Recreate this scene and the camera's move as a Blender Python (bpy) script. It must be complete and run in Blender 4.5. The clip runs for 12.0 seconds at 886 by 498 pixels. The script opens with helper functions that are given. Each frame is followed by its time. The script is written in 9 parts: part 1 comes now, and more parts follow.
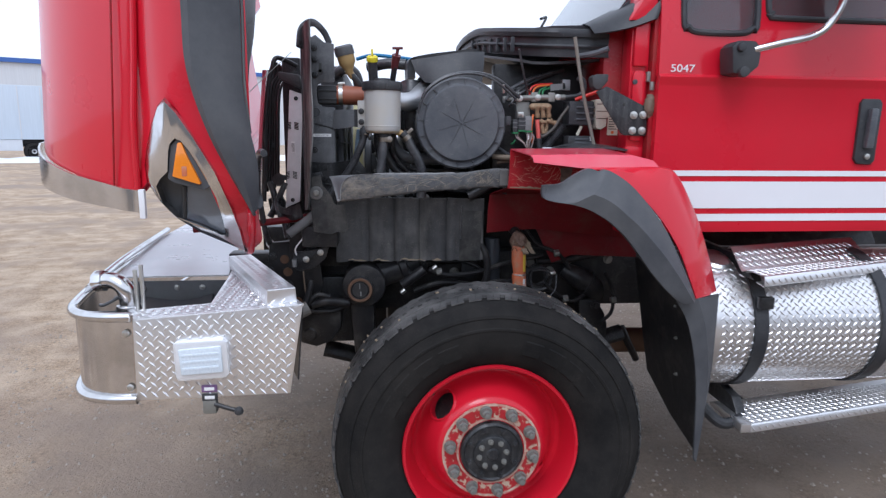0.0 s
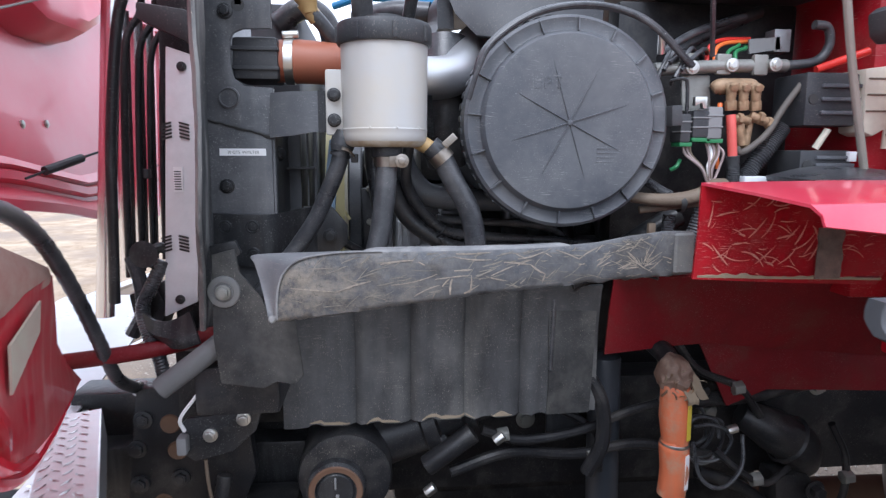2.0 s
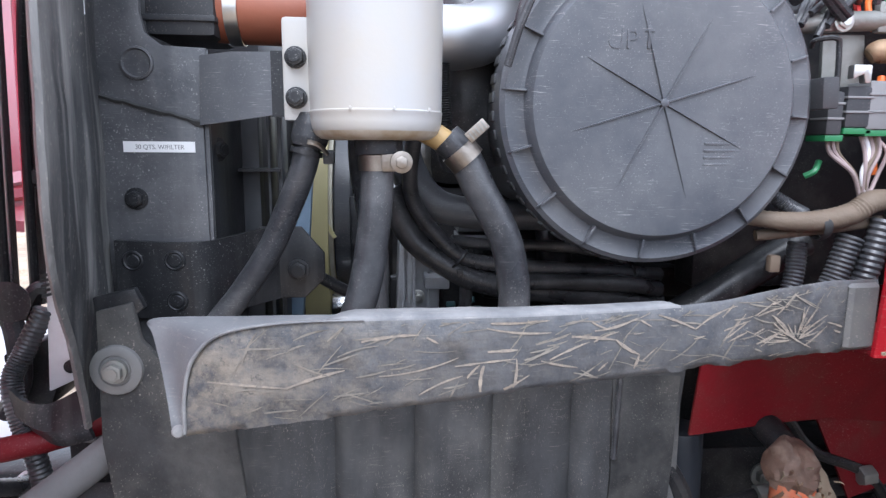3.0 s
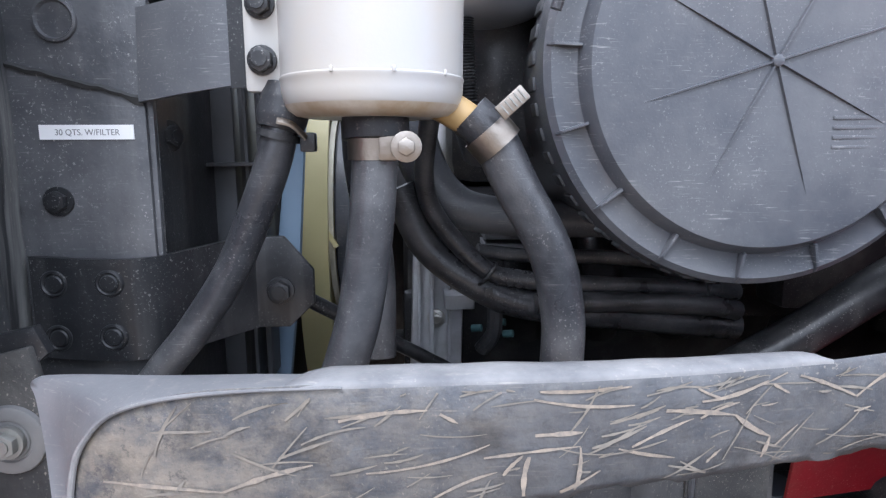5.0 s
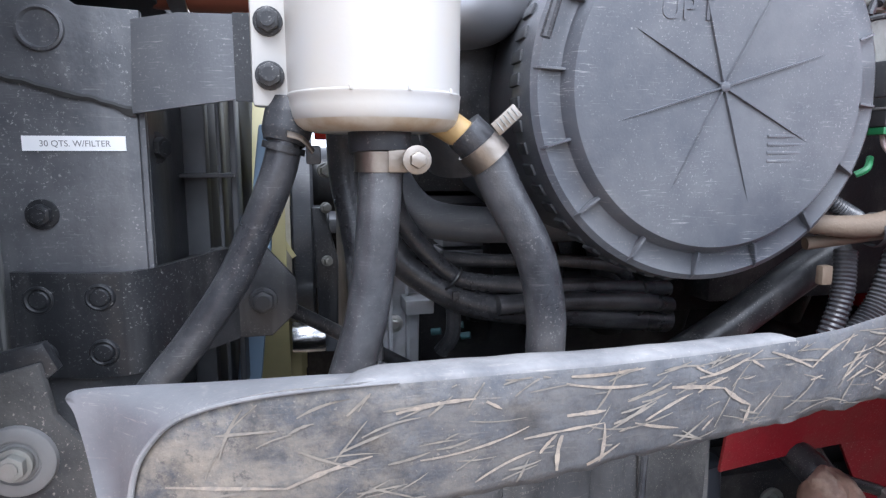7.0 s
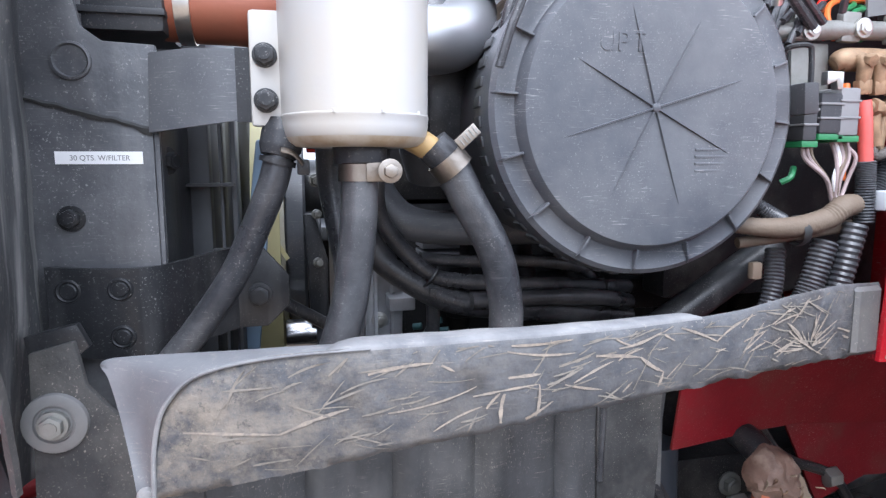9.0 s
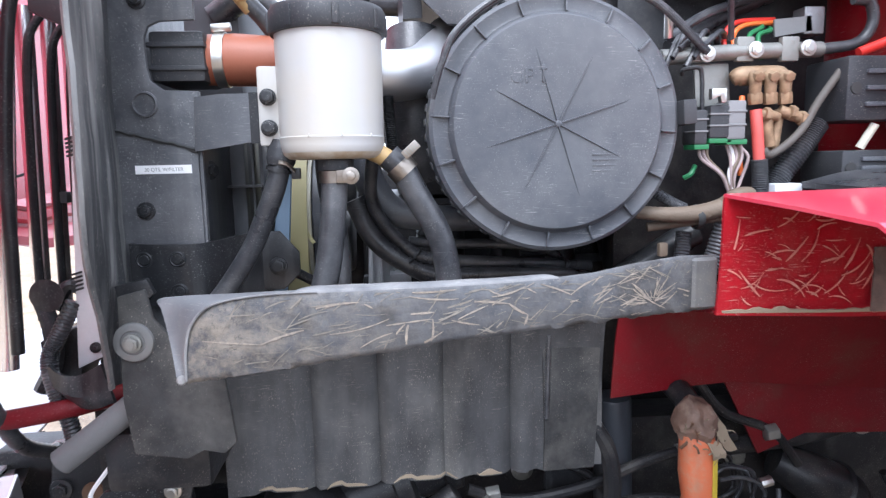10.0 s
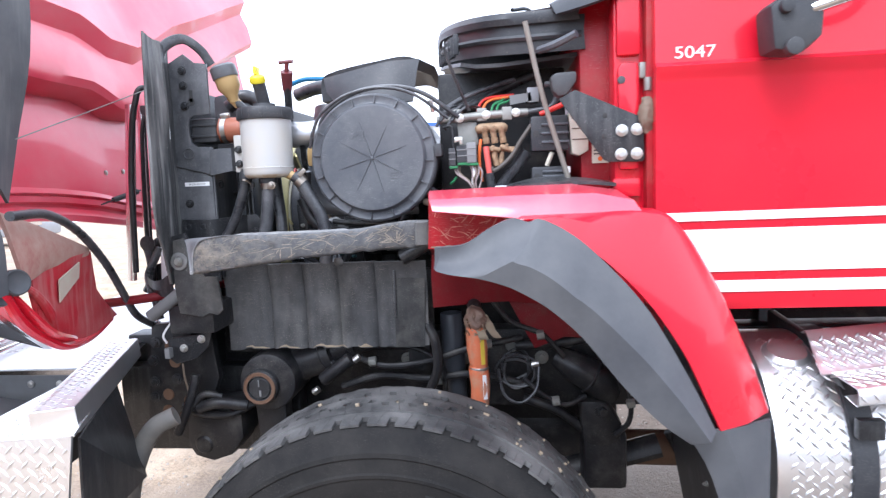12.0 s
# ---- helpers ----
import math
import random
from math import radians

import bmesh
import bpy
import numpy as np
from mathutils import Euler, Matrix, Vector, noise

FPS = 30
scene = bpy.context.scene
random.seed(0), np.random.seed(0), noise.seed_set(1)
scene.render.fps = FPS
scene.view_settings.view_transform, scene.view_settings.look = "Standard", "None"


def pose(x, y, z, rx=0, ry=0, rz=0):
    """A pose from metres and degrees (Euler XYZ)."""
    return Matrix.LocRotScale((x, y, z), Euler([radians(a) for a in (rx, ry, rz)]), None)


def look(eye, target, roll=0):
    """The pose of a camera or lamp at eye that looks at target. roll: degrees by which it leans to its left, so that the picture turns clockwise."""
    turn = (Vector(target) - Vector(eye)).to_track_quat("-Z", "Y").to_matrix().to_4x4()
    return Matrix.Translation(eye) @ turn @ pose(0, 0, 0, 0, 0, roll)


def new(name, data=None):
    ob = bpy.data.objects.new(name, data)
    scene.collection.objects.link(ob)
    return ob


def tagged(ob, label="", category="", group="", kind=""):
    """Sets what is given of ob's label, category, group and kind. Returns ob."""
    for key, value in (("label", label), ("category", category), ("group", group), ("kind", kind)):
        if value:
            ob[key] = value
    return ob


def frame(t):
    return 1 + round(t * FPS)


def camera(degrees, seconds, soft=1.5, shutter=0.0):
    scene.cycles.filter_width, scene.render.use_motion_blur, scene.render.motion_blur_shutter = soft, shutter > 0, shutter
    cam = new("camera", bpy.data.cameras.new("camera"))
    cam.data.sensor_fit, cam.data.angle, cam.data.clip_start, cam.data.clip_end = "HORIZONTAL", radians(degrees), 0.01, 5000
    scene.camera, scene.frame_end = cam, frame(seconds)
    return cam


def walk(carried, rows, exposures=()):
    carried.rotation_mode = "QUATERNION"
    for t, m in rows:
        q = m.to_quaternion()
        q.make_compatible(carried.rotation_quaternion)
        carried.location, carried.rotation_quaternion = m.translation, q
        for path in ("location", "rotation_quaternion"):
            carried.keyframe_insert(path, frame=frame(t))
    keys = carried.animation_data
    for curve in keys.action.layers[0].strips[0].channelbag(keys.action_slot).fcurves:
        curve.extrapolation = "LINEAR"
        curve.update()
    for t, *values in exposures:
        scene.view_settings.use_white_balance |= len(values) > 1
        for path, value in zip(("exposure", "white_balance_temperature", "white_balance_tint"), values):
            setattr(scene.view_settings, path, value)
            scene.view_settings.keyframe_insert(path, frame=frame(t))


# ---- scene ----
PATH = [
    (0, (-0.372, -1.906, 1.580), (-0.173, 0.051, 1.218), 0.51),
    (0.5, (-0.423, -1.539, 1.559), (-0.223, 0.426, 1.245), 0.30),
    (1, (-0.396, -1.194, 1.556), (-0.189, 0.771, 1.246), -0.13),
    (1.5, (-0.322, -0.863, 1.588), (-0.197, 1.112, 1.300), -0.51),
    (2, (-0.373, -0.578, 1.577), (-0.169, 1.387, 1.267), 0.19),
    (2.5, (-0.392, -0.366, 1.570), (-0.104, 1.595, 1.300), -0.08),
    (3, (-0.351, -0.231, 1.579), (-0.175, 1.734, 1.250), 0.45),
    (5, (-0.334, -0.060, 1.563), (-0.239, 1.911, 1.239), -0.20),
    (5.5, (-0.357, -0.057, 1.562), (-0.186, 1.910, 1.241), 0.09),
    (6, (-0.382, -0.060, 1.556), (-0.131, 1.901, 1.257), 0.28),
    (6.5, (-0.395, -0.075, 1.565), (-0.079, 1.874, 1.247), 0.13),
    (7, (-0.414, -0.083, 1.566), (0.005, 1.850, 1.270), 0.03),
    (9, (-0.410, -0.169, 1.567), (0.024, 1.766, 1.303), -0.16),
    (9.5, (-0.341, -0.276, 1.575), (-0.080, 1.687, 1.295), -0.31),
    (10, (-0.292, -0.406, 1.577), (-0.126, 1.568, 1.300), -1.23),
    (10.5, (-0.273, -0.621, 1.567), (-0.154, 1.364, 1.353), -1.31),
    (11, (-0.188, -0.832, 1.574), (-0.147, 1.151, 1.318), -2.09),
    (11.5, (0.047, -1.009, 1.570), (-0.147, 0.966, 1.324), -1.29),
    (12, (0.278, -1.207, 1.564), (0.057, 0.768, 1.336), -2.43),
]
cam = camera(71.2, 12.0, soft=1.3, shutter=0.2)
EXPOSURES = [(0.0, 0.2, 5600, 12), (0.5, 0.32, 5600, 12), (1.0, 0.5, 5600, 12), (1.5, 0.75, 5600, 12), (2.5, 1.22, 5600, 12), (3.0, 1.4, 5600, 12), (5.0, 1.52, 5600, 12), (7.0, 1.68, 5600, 12), (9.0, 1.68, 5600, 12), (9.5, 1.57, 5600, 12), (10.5, 1.66, 5600, 12), (11.0, 1.74, 5600, 12), (11.5, 1.64, 5600, 12), (12.0, 1.45, 5600, 12)]
walk(cam, [(t, look(eye, target, roll)) for t, eye, target, roll in PATH], EXPOSURES)

# ---- light: a bright overcast sky and a very soft sun ----
world = bpy.data.worlds.new("overcast")
scene.world = world
world.use_nodes = True
wn, wl = world.node_tree.nodes, world.node_tree.links
sky = wn.new("ShaderNodeTexSky")
sky.sky_type, sky.sun_disc = "NISHITA", False
sky.sun_elevation, sky.sun_rotation, sky.dust_density = radians(50), radians(200), 4.0
pale = wn.new("ShaderNodeHueSaturation")
pale.inputs["Saturation"].default_value = 0.12
wl.new(sky.outputs["Color"], pale.inputs["Color"])
cloud = wn.new("ShaderNodeMix")
cloud.data_type = "RGBA"
cloud.inputs[0].default_value = 0.75
cloud.inputs[7].default_value = (10.45, 10.7, 11.15, 1)
wl.new(pale.outputs["Color"], cloud.inputs[6])
wl.new(cloud.outputs[2], wn["Background"].inputs["Color"])
wn["Background"].inputs["Strength"].default_value = 0.115
sun = new("sun", bpy.data.lights.new("sun", "SUN"))
sun.data.energy, sun.data.angle, sun.data.color = 1.0, radians(25), (1.0, 0.96, 0.91)
sun.matrix_world = look((-2, -5, 9), (0, 0.6, 1))


# ---- materials ----
def material(name, base, rough=0.5, metal=0.0, other=None, grain=60.0, grain_amount=0.25, bump=0.1, bump_scale=200.0,
             dust=None, dust_amount=0.0, dust_scale=5.0, coat=0.0, rough_var=0.12, stretch=(1, 1, 1), speck=0.0, speck_color=(0.5, 0.45, 0.38), streak=None, streak_amount=0.0, patch_edge=(0.38, 0.72), scuff=0.0, spec=0.5):
    """A painted, moulded or worn surface: two scales of colour, uneven gloss, fine relief, patchy dust."""
    m = bpy.data.materials.new(name)
    m.use_nodes = True
    n, l = m.node_tree.nodes, m.node_tree.links
    bsdf = n["Principled BSDF"]
    at = n.new("ShaderNodeTexCoord")
    mp = n.new("ShaderNodeMapping")
    mp.inputs["Scale"].default_value = stretch
    l.new(at.outputs["Object"], mp.inputs["Vector"])

    def noise_tex(scale, detail, rough_):
        t = n.new("ShaderNodeTexNoise")
        t.inputs["Scale"].default_value, t.inputs["Detail"].default_value, t.inputs["Roughness"].default_value = scale, detail, rough_
        l.new(mp.outputs["Vector"], t.inputs["Vector"])
        return t.outputs["Fac"]

    def ramp(fac, a, b):
        r = n.new("ShaderNodeMapRange")
        r.inputs[1].default_value, r.inputs[2].default_value = a, b
        l.new(fac, r.inputs[0])
        return r.outputs[0]

    def mix(fac, a, b):
        x = n.new("ShaderNodeMix")
        x.data_type = "RGBA"
        if isinstance(fac, float):
            x.inputs[0].default_value = fac
        else:
            l.new(fac, x.inputs[0])
        for k, c in ((6, a), (7, b)):
            if isinstance(c, tuple):
                x.inputs[k].default_value = (*c, 1)
            else:
                l.new(c, x.inputs[k])
        return x.outputs[2]

    def times(fac, k):
        x = n.new("ShaderNodeMath")
        x.operation = "MULTIPLY"
        x.inputs[1].default_value = k
        l.new(fac, x.inputs[0])
        return x.outputs[0]

    second = other or tuple(c * 0.6 for c in base)
    fine = noise_tex(grain, 6, 0.65)
    wide = noise_tex(dust_scale, 5, 0.6)
    col = mix(times(ramp(fine, 0.35, 0.75), grain_amount), base, second)
    if dust:
        patch = times(ramp(wide, *patch_edge), dust_amount)
        col = mix(patch, col, dust)
    if streak:
        run = n.new("ShaderNodeMapping")
        run.inputs["Scale"].default_value = (1, 1, 0.07)
        l.new(at.outputs["Object"], run.inputs["Vector"])
        st = n.new("ShaderNodeTexNoise")
        st.inputs["Scale"].default_value, st.inputs["Detail"].default_value = 55.0, 7
        l.new(run.outputs["Vector"], st.inputs["Vector"])
        col = mix(times(ramp(st.outputs["Fac"], 0.5, 0.72), streak_amount), col, streak)
    if speck:
        # Dried spots gather in patches, finer ones nearly everywhere.
        where = n.new("ShaderNodeMath")
        where.operation = "MULTIPLY"
        l.new(ramp(noise_tex(13.0, 4, 0.7), 0.4, 0.6), where.inputs[0])
        l.new(ramp(noise_tex(480.0, 3, 0.6), 0.6, 0.72), where.inputs[1])
        col = mix(times(where.outputs[0], speck), col, speck_color)
        where = n.new("ShaderNodeMath")
        where.operation = "MULTIPLY"
        l.new(ramp(noise_tex(9.0, 4, 0.6), 0.5, 0.66), where.inputs[0])
        l.new(ramp(noise_tex(190.0, 6, 0.85), 0.6, 0.72), where.inputs[1])
        col = mix(times(where.outputs[0], speck * 0.9), col, speck_color)
    if scuff:
        # Hairline scuffs in two slanting directions.
        for turn in (0.6, -0.9):
            lay = n.new("ShaderNodeMapping")
            lay.inputs["Rotation"].default_value = (0.0, turn, 0.0)
            lay.inputs["Scale"].default_value = (45.0, 60.0, 700.0)
            l.new(at.outputs["Object"], lay.inputs["Vector"])
            hair = n.new("ShaderNodeTexNoise")
            hair.inputs["Scale"].default_value, hair.inputs["Detail"].default_value = 1.0, 3
            l.new(lay.outputs["Vector"], hair.inputs["Vector"])
            where = n.new("ShaderNodeMath")
            where.operation = "MULTIPLY"
            l.new(ramp(hair.outputs["Fac"], 0.63, 0.74), where.inputs[0])
            l.new(ramp(noise_tex(30.0, 4, 0.7), 0.46, 0.62), where.inputs[1])
            col = mix(times(where.outputs[0], scuff), col, speck_color)
    l.new(col, bsdf.inputs["Base Color"])
    rr = n.new("ShaderNodeMapRange")
    rr.inputs[3].default_value, rr.inputs[4].default_value = max(0.03, rough - rough_var), min(1.0, rough + rough_var)
    l.new(wide, rr.inputs[0])
    l.new(rr.outputs[0], bsdf.inputs["Roughness"])
    bsdf.inputs["Metallic"].default_value = metal
    bsdf.inputs["Specular IOR Level"].default_value = spec
    bsdf.inputs["Coat Weight"].default_value = coat
    bsdf.inputs["Coat Roughness"].default_value = 0.06
    if bump:
        b = n.new("ShaderNodeBump")
        b.inputs["Strength"].default_value, b.inputs["Distance"].default_value = bump, 0.004
        l.new(noise_tex(bump_scale, 4, 0.6), b.inputs["Height"])
        l.new(b.outputs["Normal"], bsdf.inputs["Normal"])
    return m


def glass(name, tint):
    m = bpy.data.materials.new(name)
    m.use_nodes = True
    b = m.node_tree.nodes["Principled BSDF"]
    b.inputs["Base Color"].default_value, b.inputs["Roughness"].default_value = (*tint, 1), 0.03
    b.inputs["Transmission Weight"].default_value, b.inputs["IOR"].default_value = 0.85, 1.45
    return m


DUST = (0.33, 0.28, 0.22)
M_RED = material("red paint", (0.58, 0.009, 0.026), 0.3, other=(0.54, 0.008, 0.022), grain=8, coat=0.5, bump=0.006, dust=(0.42, 0.03, 0.035), dust_amount=0.12, dust_scale=3, spec=0.25)
# Dust, and the sky's pale glare put into the red as well.
M_RED_PALE = material("red paint, dusty, sky glare in colour", (0.66, 0.045, 0.085), 0.34, other=(0.56, 0.03, 0.06), grain=16, bump=0.05, dust=(0.68, 0.22, 0.24), dust_amount=0.45, dust_scale=4, coat=0.5)
# Mud over a red whose base is dimmed for shade under the fender.
M_RED_DIRTY_DIM = material("red paint, muddy, base dimmed for shade", (0.34, 0.006, 0.014), 0.38, other=(0.2, 0.006, 0.01), grain=26, grain_amount=0.6, bump=0.08, dust=(0.26, 0.1, 0.075), dust_amount=0.35, dust_scale=11, patch_edge=(0.5, 0.75), speck=0.35, scuff=0.5, spec=0.35)
# Grimy red, its base lowered for the shade of the wheel well.
M_GRIME_SHADE = material("grimy red wheel-well paint, shade in base", (0.16, 0.005, 0.01), 0.5, other=(0.09, 0.008, 0.01), grain=18, grain_amount=0.6, bump=0.1, dust=(0.15, 0.07, 0.05), dust_amount=0.4, dust_scale=9, patch_edge=(0.5, 0.75), speck=0.25, spec=0.25)
M_GREY = material("grey moulded plastic", (0.058, 0.061, 0.069), 0.5, grain=120, bump=0.05, bump_scale=700, dust=(0.2, 0.2, 0.2), dust_amount=0.35, dust_scale=4, spec=0.3)
M_BLACK = material("black plastic", (0.030, 0.032, 0.037), 0.45, grain=90, bump=0.08, bump_scale=500, dust=(0.12, 0.118, 0.115), dust_amount=0.35, dust_scale=6, speck=0.35, spec=0.35)
M_COVER = material("dark grey moulded cover", (0.06, 0.065, 0.077), 0.36, other=(0.105, 0.109, 0.118), grain=34, grain_amount=0.6, bump=0.05, bump_scale=420, dust=(0.2, 0.2, 0.2), dust_amount=0.5, dust_scale=6, patch_edge=(0.42, 0.76), speck=0.5, speck_color=(0.36, 0.355, 0.345), scuff=0.55)
M_STEEL_BLACK = material("black painted steel", (0.016, 0.017, 0.019), 0.34, other=(0.036, 0.036, 0.039), grain=46, grain_amount=0.5, bump=0.1, bump_scale=120, dust=(0.11, 0.11, 0.112), dust_amount=0.35, dust_scale=15, patch_edge=(0.56, 0.78), speck=0.6, speck_color=(0.4, 0.39, 0.37), streak=(0.17, 0.165, 0.16), streak_amount=0.2, spec=0.4)
M_PLATE = material("dusty black steel plate", (0.05, 0.052, 0.058), 0.36, other=(0.1, 0.101, 0.107), grain=30, grain_amount=0.6, bump=0.1, bump_scale=140, dust=(0.19, 0.19, 0.197), dust_amount=0.6, dust_scale=9, patch_edge=(0.45, 0.74), speck=0.8, speck_color=(0.36, 0.35, 0.34), streak=(0.19, 0.185, 0.18), streak_amount=0.22, scuff=0.25)
M_RUBBER = material("black rubber hose", (0.026, 0.027, 0.031), 0.3, other=(0.062, 0.063, 0.068), grain=40, grain_amount=0.5, bump=0.12, bump_scale=520, dust=(0.19, 0.19, 0.193), dust_amount=0.5, dust_scale=16, patch_edge=(0.44, 0.76), speck=0.65, speck_color=(0.3, 0.295, 0.28), scuff=0.3)
M_LINER = material("worn grey-black liner", (0.062, 0.065, 0.074), 0.55, other=(0.12, 0.115, 0.105), grain=38, grain_amount=0.7, bump=0.18, bump_scale=90, dust=(0.19, 0.175, 0.15), dust_amount=0.6, dust_scale=7, speck=0.35)
M_LIP = material("pale worn liner edge", (0.125, 0.127, 0.134), 0.55, other=(0.2, 0.2, 0.203), grain=46, grain_amount=0.7, bump=0.12, bump_scale=260, dust=(0.31, 0.305, 0.295), dust_amount=0.75, dust_scale=16, patch_edge=(0.36, 0.66), speck=0.25, scuff=0.3, spec=0.25)
M_FLAP = material("dusty dark rubber", (0.052, 0.052, 0.052), 0.8, other=(0.018, 0.018, 0.018), grain=15, grain_amount=0.85, bump=0.35, bump_scale=90, dust=(0.15, 0.143, 0.13), dust_amount=0.6, dust_scale=11, patch_edge=(0.44, 0.72), speck=0.4, spec=0.2)
# Greasy black, made darker still to carry the shade under the truck.
M_GREASE_SHADE = material("greasy black chassis paint, underbody shade in base", (0.014, 0.014, 0.016), 0.38, other=(0.036, 0.035, 0.034), grain=40, bump=0.2, bump_scale=70, dust=(0.095, 0.088, 0.08), dust_amount=0.5, dust_scale=14, patch_edge=(0.5, 0.72), speck=0.35, spec=0.3)
M_SKIRT = material("dusty rubber splash sheet", (0.085, 0.085, 0.087), 0.6, other=(0.02, 0.02, 0.021), grain=9, grain_amount=0.95, bump=0.2, bump_scale=60, dust=(0.19, 0.183, 0.172), dust_amount=0.6, dust_scale=6, patch_edge=(0.45, 0.68), stretch=(1, 1, 0.6), streak=(0.03, 0.03, 0.031), streak_amount=0.22, speck=0.4, scuff=0.25, spec=0.25)
M_TYRE = material("tyre rubber", (0.009, 0.009, 0.0095), 0.82, other=(0.02, 0.019, 0.018), grain=25, grain_amount=0.6, bump=0.15, bump_scale=150, dust=(0.055, 0.05, 0.045), dust_amount=0.4, dust_scale=5, speck=0.12, spec=0.12)
M_ALU = material("polished aluminium tread plate", (0.86, 0.86, 0.87), 0.32, 0.92, other=(0.68, 0.68, 0.69), grain=25, bump=0.04, bump_scale=300, dust=(0.5, 0.48, 0.45), dust_amount=0.25)
M_CHROME = material("chrome", (0.72, 0.72, 0.73), 0.16, 1.0, other=(0.5, 0.49, 0.48), grain=14, bump=0.02, dust=(0.38, 0.36, 0.33), dust_amount=0.6, dust_scale=9, rough_var=0.1)
M_BAR = material("bright chrome", (0.92, 0.92, 0.93), 0.24, 1.0, other=(0.6, 0.59, 0.58), grain=30, grain_amount=0.2, bump=0.03, bump_scale=30, rough_var=0.05)
M_STEEL = material("zinc steel", (0.62, 0.61, 0.58), 0.35, 1.0, other=(0.4, 0.38, 0.34), grain=80, bump=0.08)
M_CLAMP = material("dull clamp steel", (0.33, 0.3, 0.265), 0.42, 1.0, other=(0.22, 0.19, 0.16), grain=60, grain_amount=0.7, bump=0.1, dust=(0.2, 0.16, 0.12), dust_amount=0.5, dust_scale=40)
M_CAST = material("cast grey metal", (0.3, 0.3, 0.31), 0.5, 0.7, other=(0.18, 0.17, 0.16), grain=30, bump=0.25, bump_scale=150)
M_SILVER = material("silver pipe", (0.5, 0.5, 0.51), 0.42, 0.9, other=(0.5, 0.5, 0.5), grain=30, bump=0.04)
M_WHITE_TANK = material("translucent white plastic", (0.45, 0.447, 0.438), 0.36, other=(0.41, 0.395, 0.365), grain=10, grain_amount=0.5, bump=0.03, dust=(0.6, 0.5, 0.32), dust_amount=0.25, dust_scale=10)
M_TAN = material("yellowed plastic", (0.44, 0.3, 0.13), 0.4, other=(0.34, 0.2, 0.07), grain=20, bump=0.03)
M_SHROUD = material("yellow-green fan plastic", (0.62, 0.56, 0.29), 0.4, other=(0.5, 0.44, 0.22), grain=20, bump=0.03)
M_YELLOW = material("yellow plastic", (0.85, 0.72, 0.03), 0.4, grain=30, bump=0.02)
M_MAROON = material("maroon plastic", (0.13, 0.025, 0.03), 0.45, grain=30, bump=0.02)
M_ORANGE = material("orange silicone", (0.37, 0.115, 0.062), 0.5, other=(0.27, 0.08, 0.045), grain=40, bump=0.06, dust=(0.3, 0.2, 0.13), dust_amount=0.3)
M_ORANGE_TAPE = material("dirty orange sleeve", (0.56, 0.14, 0.055), 0.5, other=(0.42, 0.12, 0.06), grain=40, bump=0.3, bump_scale=60, dust=(0.4, 0.27, 0.18), dust_amount=0.7, dust_scale=30, patch_edge=(0.45, 0.65), streak=(0.3, 0.16, 0.1), streak_amount=0.4)
M_WHITE = material("white vinyl", (0.8, 0.8, 0.82), 0.35, other=(0.72, 0.72, 0.75), grain=6, bump=0.0)
M_LABEL = material("white label", (0.82, 0.82, 0.82), 0.5, grain=40, grain_amount=0.1, bump=0.0)
M_INK = material("black ink", (0.03, 0.03, 0.03), 0.6, bump=0.0)
M_AMBER = material("amber lens", (0.85, 0.25, 0.01), 0.15, other=(0.6, 0.14, 0.0), grain=120, bump=0.1, bump_scale=120, coat=0.5)
M_LENS = material("clear ribbed lens", (0.6, 0.68, 0.75), 0.12, other=(0.85, 0.9, 0.95), grain=160, grain_amount=0.7, bump=0.3, bump_scale=150, coat=0.6)
M_BRASS = material("dirty brass", (0.34, 0.22, 0.125), 0.6, 0.3, other=(0.08, 0.05, 0.03), grain=90, grain_amount=0.7, bump=0.2, dust=(0.4, 0.3, 0.2), dust_amount=0.5, dust_scale=20)
M_LOOM = material("brown taped loom", (0.16, 0.12, 0.085), 0.7, other=(0.08, 0.065, 0.05), grain=60, bump=0.3, bump_scale=150)
M_GREYPLUG = material("dusty grey connector", (0.2, 0.2, 0.2), 0.55, other=(0.13, 0.13, 0.13), grain=60, bump=0.05)
M_WIRE_RED = material("red wire", (0.6, 0.03, 0.02), 0.4, bump=0.0)
M_WIRE_ORANGE = material("orange wire", (0.75, 0.16, 0.03), 0.4, bump=0.0)
M_WIRE_GREEN = material("green wire", (0.03, 0.19, 0.07), 0.4, bump=0.0)
M_WIRE_YELLOW = material("yellow wire", (0.6, 0.45, 0.05), 0.4, bump=0.0)
M_PRIMER = material("chipped primer", (0.55, 0.45, 0.35), 0.7, other=(0.42, 0.05, 0.045), grain=35, grain_amount=0.9, bump=0.2)
M_CREAM = material("cream plastic", (0.7, 0.67, 0.55), 0.5, grain=20, bump=0.04, dust=(0.35, 0.3, 0.22), dust_amount=0.3, dust_scale=20)
M_RUST = material("rusty steel", (0.14, 0.075, 0.045), 0.75, 0.2, other=(0.08, 0.045, 0.03), grain=30, bump=0.3, bump_scale=80, dust=(0.2, 0.15, 0.1), dust_amount=0.4)
M_SCRATCH = material("pale tan scrape", (0.31, 0.26, 0.205), 0.85, other=(0.12, 0.115, 0.11), grain=230, grain_amount=0.85, bump=0.0)
M_REDSCRATCH = material("pinkish scratch", (0.5, 0.22, 0.17), 0.8, other=(0.45, 0.08, 0.07), grain=70, grain_amount=0.8, bump=0.0)
M_MUD = material("dried mud", (0.3, 0.24, 0.17), 0.9, other=(0.2, 0.16, 0.11), grain=60, bump=0.4)
